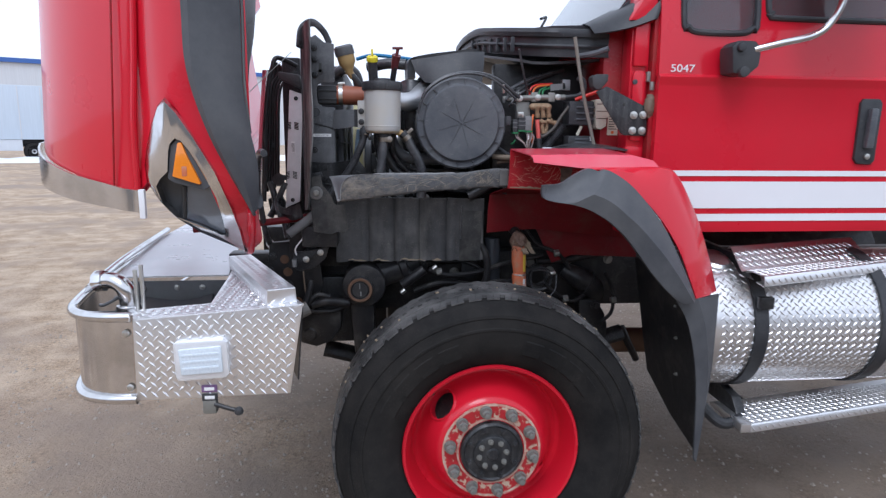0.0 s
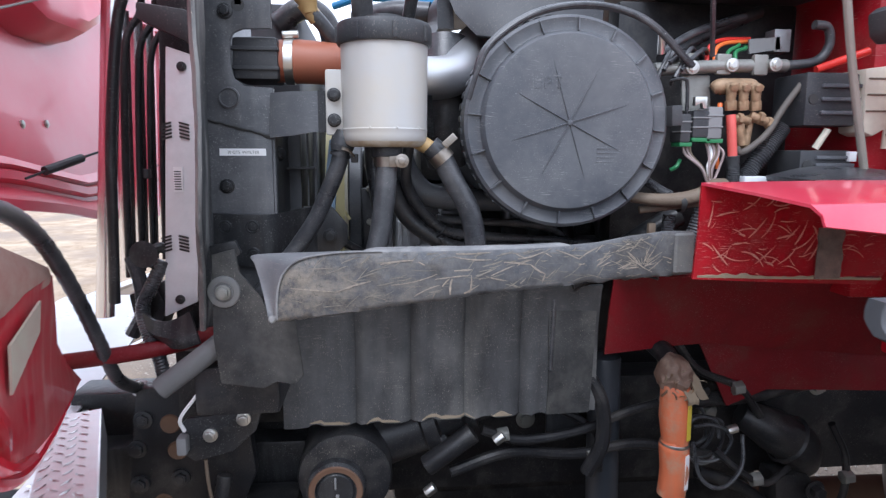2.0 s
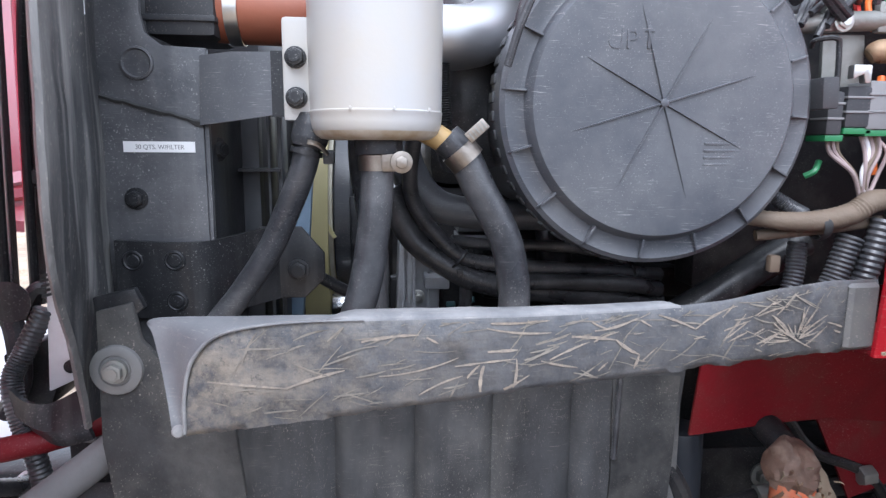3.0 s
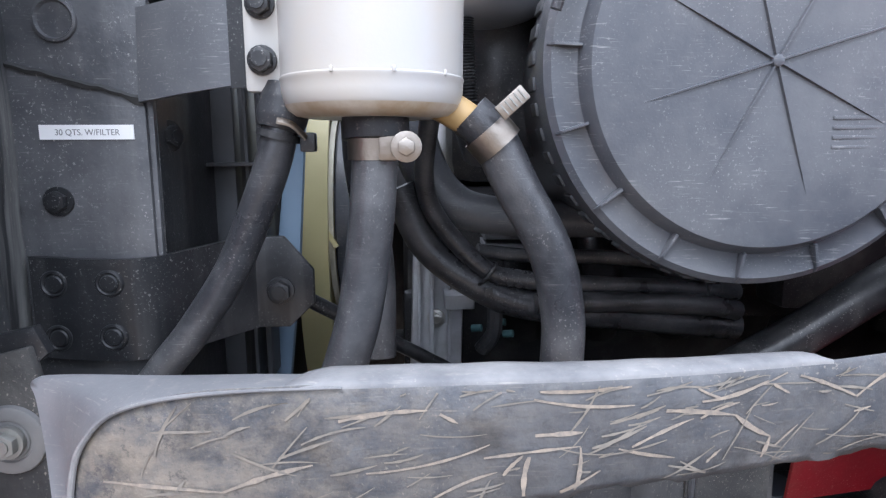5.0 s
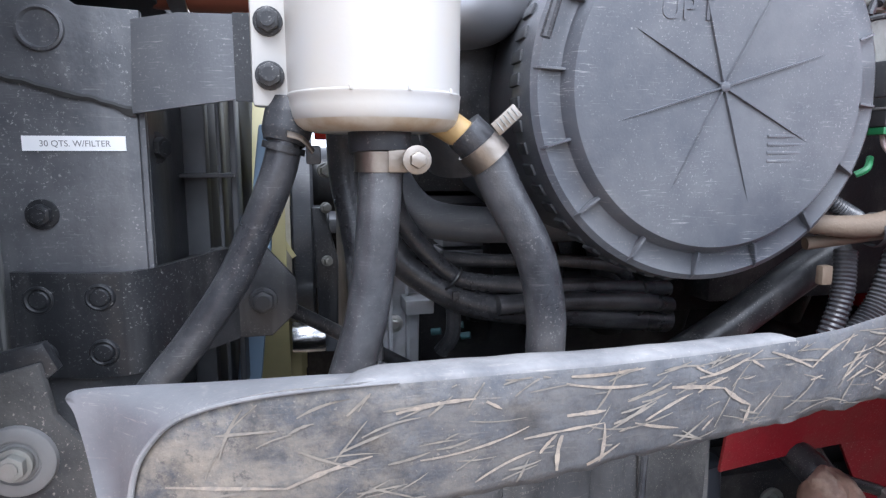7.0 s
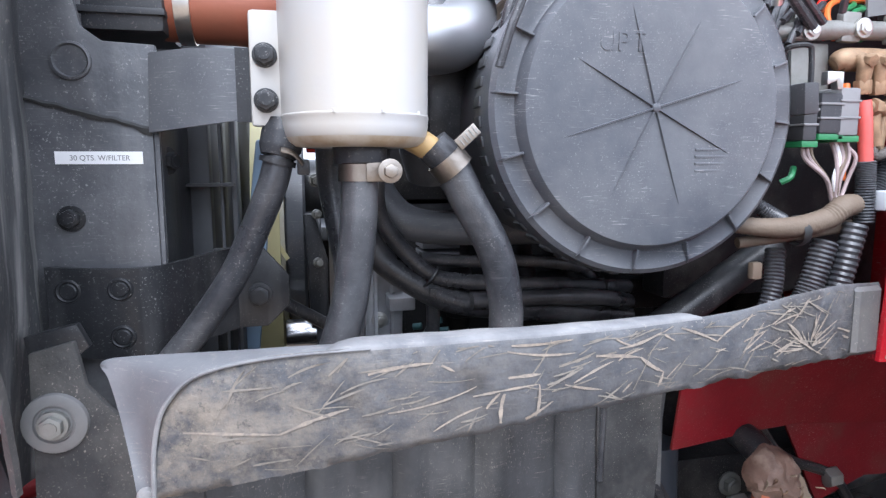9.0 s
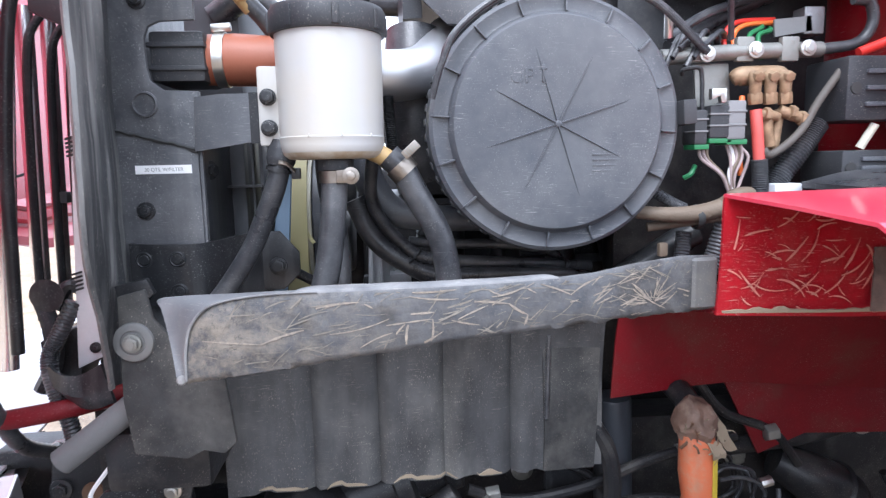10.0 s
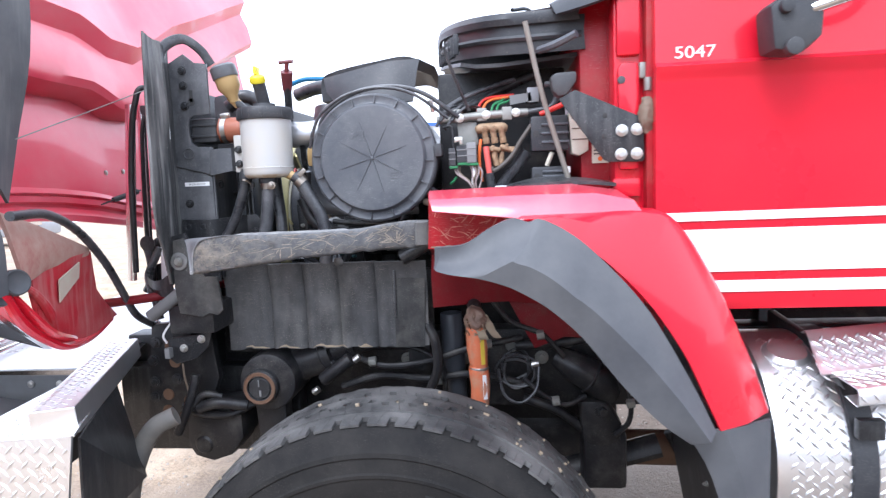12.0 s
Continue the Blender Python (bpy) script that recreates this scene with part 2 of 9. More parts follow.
M_GLASS = glass("window glass", (0.25, 0.28, 0.3))
M_BLUE = material("blue sheet metal", (0.05, 0.13, 0.4), 0.5, bump=0.0)
M_BLUEHOSE = material("blue tube", (0.03, 0.2, 0.4), 0.4, bump=0.0)
M_SIDING = material("pale siding", (0.6, 0.62, 0.65), 0.6, grain=2, bump=0.0, stretch=(4, 4, 0.2))
M_SNOW = material("old snow", (0.8, 0.82, 0.85), 0.7, grain=3, bump=0.2, bump_scale=8)
M_HUBPAINT = material("red paint, flaking to primer", (0.42, 0.015, 0.022), 0.5, other=(0.3, 0.02, 0.02), grain=40, grain_amount=0.8, bump=0.15, bump_scale=80, dust=(0.5, 0.38, 0.28), dust_amount=1.0, dust_scale=45, patch_edge=(0.54, 0.57))
M_NUT = material("weathered steel nuts", (0.28, 0.28, 0.26), 0.55, 0.7, other=(0.16, 0.15, 0.13), grain=80, bump=0.2)


def ground_material():
    m = bpy.data.materials.new("dirt yard")
    m.use_nodes = True
    n, l = m.node_tree.nodes, m.node_tree.links
    b = n["Principled BSDF"]
    at = n.new("ShaderNodeTexCoord")

    def tex(scale, detail=8, rough=0.6):
        t = n.new("ShaderNodeTexNoise")
        t.inputs["Scale"].default_value, t.inputs["Detail"].default_value, t.inputs["Roughness"].default_value = scale, detail, rough
        l.new(at.outputs["Object"], t.inputs["Vector"])
        return t.outputs["Fac"]

    def ramp(fac, lo, hi):
        r = n.new("ShaderNodeMapRange")
        r.inputs[1].default_value, r.inputs[2].default_value = lo, hi
        l.new(fac, r.inputs[0])
        return r.outputs[0]

    def mix(fac, a, c):
        x = n.new("ShaderNodeMix")
        x.data_type = "RGBA"
        l.new(fac, x.inputs[0])
        for k, v in ((6, a), (7, c)):
            if isinstance(v, tuple):
                x.inputs[k].default_value = (*v, 1)
            else:
                l.new(v, x.inputs[k])
        return x.outputs[2]

    wet = ramp(tex(0.55, 4), 0.45, 0.62)
    c1 = mix(ramp(tex(45.0, 12, 0.85), 0.44, 0.58), (0.52, 0.38, 0.255), (0.17, 0.12, 0.075))
    c2 = mix(ramp(tex(3.0), 0.4, 0.65), c1, (0.55, 0.43, 0.315))
    c3 = mix(wet, c2, (0.28, 0.205, 0.148))
    # Darker colour where the truck stands, for damp soil and shade; uneven outline.
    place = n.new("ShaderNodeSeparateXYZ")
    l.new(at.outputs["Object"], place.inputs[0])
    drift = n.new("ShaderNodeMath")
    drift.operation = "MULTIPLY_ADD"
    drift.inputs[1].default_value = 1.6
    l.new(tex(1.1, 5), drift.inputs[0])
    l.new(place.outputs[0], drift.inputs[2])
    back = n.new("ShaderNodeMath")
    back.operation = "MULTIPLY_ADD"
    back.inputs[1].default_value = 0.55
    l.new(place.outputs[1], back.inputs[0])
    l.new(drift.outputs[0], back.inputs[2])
    darkened = n.new("ShaderNodeMath")
    darkened.operation = "MULTIPLY"
    darkened.inputs[1].default_value = 0.75
    l.new(ramp(back.outputs[0], -0.1, 0.9), darkened.inputs[0])
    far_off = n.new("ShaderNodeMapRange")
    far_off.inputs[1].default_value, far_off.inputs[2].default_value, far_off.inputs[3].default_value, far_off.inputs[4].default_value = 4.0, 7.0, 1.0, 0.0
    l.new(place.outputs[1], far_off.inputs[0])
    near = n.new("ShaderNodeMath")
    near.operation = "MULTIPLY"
    l.new(darkened.outputs[0], near.inputs[0])
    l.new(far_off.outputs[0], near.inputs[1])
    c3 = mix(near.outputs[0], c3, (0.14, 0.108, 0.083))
    l.new(c3, b.inputs["Base Color"])
    r = n.new("ShaderNodeMapRange")
    r.inputs[3].default_value, r.inputs[4].default_value = 0.95, 0.6
    l.new(wet, r.inputs[0])
    l.new(r.outputs[0], b.inputs["Roughness"])
    bp = n.new("ShaderNodeBump")
    bp.inputs["Strength"].default_value, bp.inputs["Distance"].default_value = 1.0, 0.03
    l.new(tex(28.0, 10, 0.7), bp.inputs["Height"])
    l.new(bp.outputs["Normal"], b.inputs["Normal"])
    return m


M_GROUND = ground_material()
M_STONE = material("gravel", (0.28, 0.24, 0.2), 0.85, other=(0.46, 0.41, 0.35), grain=18, grain_amount=0.9, bump=0.2)


# ---- building blocks ----
def part(name, bm, mat, parent=None, label="", smooth=True, sharp=0.6):
    """Links a bmesh as one mesh object under a thing or a part."""
    bmesh.ops.recalc_face_normals(bm, faces=bm.faces)
    if smooth:
        for f in bm.faces:
            f.smooth = True
        for e in bm.edges:
            if len(e.link_faces) == 2 and e.calc_face_angle(0) > sharp:
                e.smooth = False
    me = bpy.data.meshes.new(name)
    bm.to_mesh(me)
    bm.free()
    me.materials.append(mat)
    ob = new(name, me)
    ob.parent = parent
    if label:
        tagged(ob, label)
    return ob


def again(ob, m, parent=None, name=""):
    """The same mesh once more, at another pose, as a part of its own."""
    o = new(name or ob.name.split(".")[0], ob.data)
    o.parent = parent or ob.parent
    o.matrix_basis = m
    return o


def thing(name, label, category, kind="", group="", at=(0, 0, 0)):
    e = new(name)
    e.location = at
    e.empty_display_size = 0.1
    return tagged(e, label, category, group, kind)


def bevel(bm, width, segments=2, angle=0.5):
    if width > 0:
        edges = [e for e in bm.edges if len(e.link_faces) == 2 and e.calc_face_angle(0) > angle]
        bmesh.ops.bevel(bm, geom=edges, offset=width, segments=segments, affect="EDGES", profile=0.6, clamp_overlap=True)


def join(bm, other):
    me = bpy.data.meshes.new("temporary")
    other.to_mesh(me)
    other.free()
    bm.from_mesh(me)
    bpy.data.meshes.remove(me)
    return bm


def box(x0, x1, y0, y1, z0, z1, b=0.003, bm=None):
    t = bmesh.new()
    bmesh.ops.create_cube(t, size=1.0)
    for v in t.verts:
        v.co = Vector(((x0 + x1) / 2 + v.co.x * (x1 - x0), (y0 + y1) / 2 + v.co.y * (y1 - y0), (z0 + z1) / 2 + v.co.z * (z1 - z0)))
    bevel(t, min(b, 0.45 * min(abs(x1 - x0), abs(y1 - y0), abs(z1 - z0))))
    return join(bm, t) if bm else t


def prism(pts, a, b, axis="y", bev=0.003, bm=None):
    """A polygon drawn out between a and b along an axis. y: points are (x, z); x: (y, z); z: (x, y)."""
    put = {"y": lambda p, s: (p[0], s, p[1]), "x": lambda p, s: (s, p[0], p[1]), "z": lambda p, s: (p[0], p[1], s)}[axis]
    t = bmesh.new()
    lo = [t.verts.new(put(p, a)) for p in pts]
    hi = [t.verts.new(put(p, b)) for p in pts]
    t.faces.new(lo)
    t.faces.new(hi[::-1])
    for i in range(len(pts)):
        j = (i + 1) % len(pts)
        t.faces.new((lo[i], lo[j], hi[j], hi[i]))
    bmesh.ops.recalc_face_normals(t, faces=t.faces)
    bevel(t, bev)
    return join(bm, t) if bm else t


def glide(pts, steps=8):
    """A smooth line through points."""
    p = [Vector(q) for q in pts]
    if len(p) < 3:
        return p
    p = [2 * p[0] - p[1], *p, 2 * p[-1] - p[-2]]
    out = []
    for i in range(1, len(p) - 2):
        a, b, c, d = p[i - 1 : i + 3]
        for k in range(steps):
            u = k / steps
            out.append(0.5 * (2 * b + (c - a) * u + (2 * a - 5 * b + 4 * c - d) * u * u + (3 * b - a - 3 * c + d) * u**3))
    return out + [p[-2]]


def tube(pts, r, seg=12, steps=8, bm=None, cap=True, ridges=0.0, flat=1.0):
    """A round hose, pipe or wire along a smooth line; r: one radius or one for each point. ridges: corrugation."""
    line = glide(pts, steps)
    t = bm or bmesh.new()
    n = len(line)
    rs = [r] * n if isinstance(r, (int, float)) else list(np.interp(np.linspace(0, 1, n), np.linspace(0, 1, len(r)), r))
    side, rings = None, []
    for i, p in enumerate(line):
        way = (line[min(i + 1, n - 1)] - line[max(i - 1, 0)]).normalized()
        if side is None:
            side = way.orthogonal().normalized()
        side = (side - way * side.dot(way)).normalized()
        up = way.cross(side)
        q = float(rs[i]) * (1 + (ridges if i % 2 else -ridges))
        rings.append([t.verts.new(p + q * (math.cos(a) * side + flat * math.sin(a) * up)) for a in (2 * math.pi * k / seg for k in range(seg))])
    for u, v in zip(rings, rings[1:]):
        for k in range(seg):
            t.faces.new((u[k], u[(k + 1) % seg], v[(k + 1) % seg], v[k]))
    if cap:
        t.faces.new(rings[0][::-1])
        t.faces.new(rings[-1])
    return t


def cyl(p, q, r, seg=24, r2=None, b=0.0, bm=None):
    p, q = Vector(p), Vector(q)
    t = bmesh.new()
    bmesh.ops.create_cone(t, cap_ends=True, segments=seg, radius1=r, radius2=r if r2 is None else r2, depth=(q - p).length)
    turn = (q - p).to_track_quat("Z", "Y").to_matrix().to_4x4()
    bevel(t, b)
    bmesh.ops.transform(t, matrix=Matrix.Translation((p + q) / 2) @ turn, verts=t.verts)
    return join(bm, t) if bm else t


def lathe(profile, origin, axis=(0, 1, 0), seg=48, bm=None, closed=False):
    """Turns (radius, along) points round an axis."""
    t = bm or bmesh.new()
    m = Matrix.Translation(origin) @ Vector(axis).to_track_quat("Z", "Y").to_matrix().to_4x4()
    rings = []
    for r, h in profile:
        if r < 1e-5:
            rings.append([t.verts.new(m @ Vector((0, 0, h)))])
        else:
            rings.append([t.verts.new(m @ Vector((r * math.cos(a), r * math.sin(a), h))) for a in (2 * math.pi * k / seg for k in range(seg))])
    pairs = list(zip(rings, rings[1:])) + ([(rings[-1], rings[0])] if closed else [])
    for u, v in pairs:
        for k in range(seg):
            j = (k + 1) % seg
            if len(u) == 1 and len(v) > 1:
                t.faces.new((u[0], v[k], v[j]))
            elif len(v) == 1 and len(u) > 1:
                t.faces.new((u[k], v[0], u[j]))
            elif len(u) > 1:
                t.faces.new((u[k], u[j], v[j], v[k]))
    return t


def sheet(rows, thick=0.004, bm=None):
    """A curved plate through rows of points, with thickness to the side that its normals leave."""
    t = bmesh.new()
    g = [[t.verts.new(p) for p in row] for row in rows]
    for u, v in zip(g, g[1:]):
        for k in range(len(u) - 1):
            t.faces.new((u[k], u[k + 1], v[k + 1], v[k]))
    bmesh.ops.recalc_face_normals(t, faces=t.faces)
    if thick:
        bmesh.ops.solidify(t, geom=t.faces[:], thickness=thick)
    return join(bm, t) if bm else t


def shell(rows, thick, out=(0, -1, 0)):
    """A sheet whose given face keeps its place: the thickness lies behind it, away from out."""
    out = Vector(out)
    front = max(Vector(p).dot(out) for row in rows for p in row)
    t = sheet(rows, thick)
    if max(v.co.dot(out) for v in t.verts) > front + 0.2 * thick:
        t.free()
        t = sheet(rows, -thick)
    return t


def slab(rows, d):
    """A curved plate of even depth d straight back from its given face."""
    t = bmesh.new()
    a = [[t.verts.new(p) for p in row] for row in rows]
    b = [[t.verts.new((p[0], p[1] + d, p[2])) for p in row] for row in rows]
    for g in (a, b):
        for u, v in zip(g, g[1:]):
            for k in range(len(u) - 1):
                t.faces.new((u[k], u[k + 1], v[k + 1], v[k]))
    for u, v in ((a[0], b[0]), (a[-1], b[-1]), ([r[0] for r in a], [r[0] for r in b]), ([r[-1] for r in a], [r[-1] for r in b])):
        for k in range(len(u) - 1):
            t.faces.new((u[k], u[k + 1], v[k + 1], v[k]))
    return t


def dense(line, k):
    return [tuple(p) for p in glide(line, k)]


def bolt(p, way=(0, -1, 0), r=0.009, washer=1.5, h=0.008, bm=None):
    """A hexagon head on its flange."""
    p, way = Vector(p), Vector(way).normalized()
    t = cyl(p - 0.002 * way, p + 0.0025 * way, r * washer, 18, b=0.0008)
    cyl(p, p + h * way, r, 6, b=0.0012, bm=t)
    cyl(p + h * way, p + (h + 0.0012) * way, r * 0.6, 10, bm=t)
    return join(bm, t) if bm else t


def treads(spot, nu, nv, pitch=0.024, length=0.0285, width=0.0082, high=0.0026, bm=None):
    """The raised lozenges of tread plate over nu by nv pitches, laid by spot(u, v) -> (place, along u, along v, out)."""
    t = bm or bmesh.new()
    du0, dv0 = 0.0156, 0.0312
    for i in range(int((nu * pitch - 0.008) / du0)):
        for j in range(max(1, int((nv * pitch - 0.004) / dv0 + 0.5))):
            v = (j + 0.28 + 0.5 * (i % 2)) * dv0
            if v > nv * pitch - 0.006:
                continue
            p, du, dv, out = spot(0.012 + i * du0, v)
            s = 1 if i % 2 else -1
            a = (du + s * dv).normalized()
            c = (dv - s * du).normalized()
            ends = [t.verts.new(p + a * length / 2), t.verts.new(p - a * length / 2)]
            sides = [t.verts.new(p + c * width / 2), t.verts.new(p - c * width / 2)]
            top = [t.verts.new(p + a * length * 0.28 + out * high), t.verts.new(p - a * length * 0.28 + out * high)]
            t.faces.new((ends[0], sides[0], top[0]))
            t.faces.new((ends[0], top[0], sides[1]))
            t.faces.new((ends[1], top[1], sides[0]))
            t.faces.new((ends[1], sides[1], top[1]))
            t.faces.new((sides[0], top[1], top[0]))
            t.faces.new((sides[1], top[0], top[1]))
    return t


def strokes(spot, many, seed, size=(0.02, 0.09), width=0.0022):
    """Thin curved scrapes lying on a face, by spot(u, v) -> place and out, with u and v from 0 to 1."""
    rng = random.Random(seed)
    t = bmesh.new()
    for _ in range(many):
        u, v = rng.random(), rng.random()
        ang, ln, bend = rng.choice((0.1, 0.3, -0.4, 0.9, 2.6)) + rng.uniform(-0.35, 0.35), rng.uniform(*size), rng.uniform(-0.6, 0.6)
        w = width * rng.uniform(0.4, 1.3)
        last = None
        for k in range(7):
            s = k / 6
            place, out, eu, ev = spot(u, v, ln * s * math.cos(ang + bend * s), ln * s * math.sin(ang + bend * s))
            if place is None:
                break
            side = (-math.sin(ang + bend * s)) * eu + math.cos(ang + bend * s) * ev
            ww = w * (0.25 + 0.75 * math.sin(math.pi * min(1, s + 0.08))) * rng.uniform(0.7, 1.2)
            now = (t.verts.new(place + side * ww), t.verts.new(place - side * ww))
            if last:
                t.faces.new((last[0], last[1], now[1], now[0]))
            last = now
    return t


def letters(text, size, place, parent, mat, name="lettering", rx=90, rz=0, depth=0.0008, width=None):
    cu = bpy.data.curves.new(name, "FONT")
    cu.body, cu.size, cu.extrude = text, size, depth
    tmp = new(name + "_outline", cu)
    me = bpy.data.meshes.new_from_object(tmp.evaluated_get(bpy.context.evaluated_depsgraph_get()))
    bpy.data.objects.remove(tmp)
    me.materials.append(mat)
    xs = [v.co.x for v in me.vertices]
    k = (width / (max(xs) - min(xs))) if width else 1
    me.transform(pose(*place, rx, 0, rz) @ Matrix.Diagonal((k, 1, 1, 1)))
    o = new(name, me)
    o.parent = parent
    return o


# ---- the yard ----
def build_ground():
    t = bmesh.new()
    rng = random.Random(3)
    edges = [-400, -120, -60, -30, -16, -10, -7, *np.arange(-5, 5.01, 0.25).tolist(), 7, 10, 16, 30, 60, 120, 400]
    g = []
    for y in edges:
        row = []
        for x in edges:
            near = max(0.0, 1 - max(abs(x), abs(y)) / 30)
            z = 0.018 * near * noise.noise((x * 0.9, y * 0.9, 0)) + 0.012 * near * noise.noise((x * 2.6, y * 2.6, 3)) - 0.012
            if max(abs(x), abs(y)) > 12:
                z += 0.12 * noise.noise((x * 0.06, y * 0.06, 7))
            row.append(t.verts.new((x, y, z)))
        g.append(row)
    for u, v in zip(g, g[1:]):
        for k in range(len(u) - 1):
            t.faces.new((u[k], u[k + 1], v[k + 1], v[k]))
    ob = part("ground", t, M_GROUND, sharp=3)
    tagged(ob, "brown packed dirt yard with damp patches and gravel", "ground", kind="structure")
    t = bmesh.new()
    for _ in range(9000):
        x, y = rng.uniform(-3.2, 2.2), rng.uniform(-1.3, 4.5)
        r = rng.uniform(0.003, 0.011) * (1.6 if rng.random() < 0.08 else 1)
        z = 0.018 * noise.noise((x * 0.9, y * 0.9, 0)) + 0.012 * noise.noise((x * 2.6, y * 2.6, 3)) - 0.012
        top = t.verts.new((x + rng.uniform(-r, r) * 0.4, y + rng.uniform(-r, r) * 0.4, z + r * 0.8))
        a0 = rng.random() * 6
        ring = [t.verts.new((x + r * rng.uniform(0.7, 1.2) * math.cos(a0 + k * 1.2566), y + r * rng.uniform(0.7, 1.2) * math.sin(a0 + k * 1.2566), z - 0.002)) for k in range(5)]
        for k in range(5):
            t.faces.new((ring[k], ring[(k + 1) % 5], top))
    tagged(part("gravel", t, M_STONE, sharp=0.4), "small loose brown stones scattered over the dirt", "gravel", kind="stuff")


build_ground()


def build_background():
    # Long pale building with a blue roof edge, far across the yard.
    far = thing("warehouse", "long pale metal warehouse with a blue roof edge", "building", at=(-45, 75, 0))
    a, b = Vector((-70, 60, 0)), Vector((-8, 92, 0))
    along = (b - a).normalized()
    out = Vector((along.y, -along.x, 0))

    def slab(name, s0, s1, z0, z1, d0, d1, mat, label=""):
        t = bmesh.new()
        vs = [a + along * s + out * d + Vector((0, 0, z)) - far.location for s in (s0, s1) for d in (d0, d1) for z in (z0, z1)]
        bmesh.ops.convex_hull(t, input=[t.verts.new(v) for v in vs])
        return part(name, t, mat, far, label, smooth=False)

    length = (b - a).length
    slab("wall", 0, length, -1, 9.2, -6, 0, M_SIDING, "pale grey ribbed siding")
    slab("roof", -0.3, length + 0.3, 9.2, 9.7, -6.4, 0.3, M_BLUE, "blue roof edge")
    for i in range(6):
        slab("dock_door", 5 + i * 10, 8.5 + i * 10, 0, 4, -0.1, 0.06, M_WHITE)
    # Parked trailer with its tandem wheels.
    tr = thing("semi_trailer", "parked pale blue-white box trailer on dark tandem wheels", "trailer", at=(-20.5, 35, 0))
    tr.rotation_euler = (0, 0, radians(27))
    t = box(-9, 3, -1.25, 1.25, 1.15, 4.0, 0.04)
    body = part("box_body", t, material("pale trailer panels", (0.55, 0.62, 0.7), 0.4, grain=2, bump=0.02, stretch=(6, 6, 0.3)), tr)
    for k in range(12):
        part("rib", box(-8.9 + k * 1.03, -8.84 + k * 1.03, -1.275, -1.25, 1.2, 3.95, 0.004), M_SIDING, body)
    part("underframe", box(-8.5, 2.6, -0.6, 0.6, 0.75, 1.13, 0.03), M_STEEL_BLACK, tr)
    part("side_skirt", box(-6.5, 0.4, -1.2, -1.16, 0.55, 1.14, 0.01), M_SIDING, tr)
    for x in (0.9, 2.1):
        for y in (-1.15, 0.75):
            w = part("wheel", lathe([(0.0, 0.0), (0.28, 0.02), (0.3, -0.03), (0.46, -0.02), (0.5, 0.06), (0.5, 0.24), (0.46, 0.32), (0.0, 0.3)], (x, y, 0.5), seg=28), M_TYRE, tr)
            part("rim", lathe([(0.0, 0.03), (0.12, -0.02), (0.14, 0.03), (0.25, 0.05), (0.27, -0.02)], (x, y, 0.5), seg=24), M_SILVER, w)
    # Unseen wall, added to cut low sky light and darken reflections.
    near = part("unseen_wall", box(-40, 40, -13.3, -13, -0.2, 3.2, 0.05), material("flat grey of the unseen wall", (0.26, 0.255, 0.25), 0.8, grain=2, bump=0.05), None)
    tagged(near, "unseen plain grey wall added to shape reflections and side light", "wall", kind="structure")
    # Ridge of old snow along the yard's edge.
    t = bmesh.new()
    rows = []
    for i in range(60):
        s = i / 59
        p = Vector((-34 + 40 * s, 26.5 + 18 * s, 0)) + Vector((0.5, -1, 0)) * noise.noise((i * 0.4, 0, 0))
        h = 0.22 + 0.18 * noise.noise((i * 0.7, 5, 0))
        rows.append([tuple(p + Vector((0.45, -0.9, 0)) * w + Vector((0, 0, z))) for w, z in ((-1.5, -0.12), (-0.6, h), (0.3, h * 0.8), (1.4, -0.12))])
    tagged(part("snow_bank", sheet(rows, 0), M_SNOW, sharp=2), "low ridge of old white snow at the yard's edge", "snow", kind="stuff")
    # Parked cars seen under the raised hood.
    for k, (x, y, c) in enumerate(((-21.5, 14.5, (0.04, 0.05, 0.07)), (-24.5, 17.5, (0.03, 0.05, 0.12)), (-16.5, 16.5, (0.3, 0.31, 0.33)))):
        car = thing("car", "parked dark car far across the dirt yard", "car", group="parked cars", at=(x, y, 0))
        car.rotation_euler = (0, 0, radians(30 + 10 * k))
        body = part("body", prism([(-2.2, 0.3), (2.2, 0.3), (2.25, 0.75), (1.3, 0.9), (0.75, 1.4), (-1.0, 1.42), (-1.7, 0.95), (-2.2, 0.9)], -0.85, 0.85, bev=0.08), material("car paint", c, 0.25, coat=0.6, bump=0.0), car)
        for y0 in (-0.865, 0.845):
            part("side_window", prism([(1.15, 0.92), (0.7, 1.34), (-0.95, 1.36), (-1.5, 0.95)], y0, y0 + 0.02, bev=0.0), M_GLASS, body)
        for x in (-1.4, 1.4):
            for y0 in (-0.87, 0.67):
                part("wheel", lathe([(0.0, 0.0), (0.2, 0.0), (0.3, -0.02), (0.33, 0.04), (0.33, 0.18), (0.0, 0.2)], (x, y0, 0.33), seg=20), M_TYRE, car)


build_background()

truck = thing("fire_truck", "red fire truck with its hood tilted open, showing the engine bay", "truck")


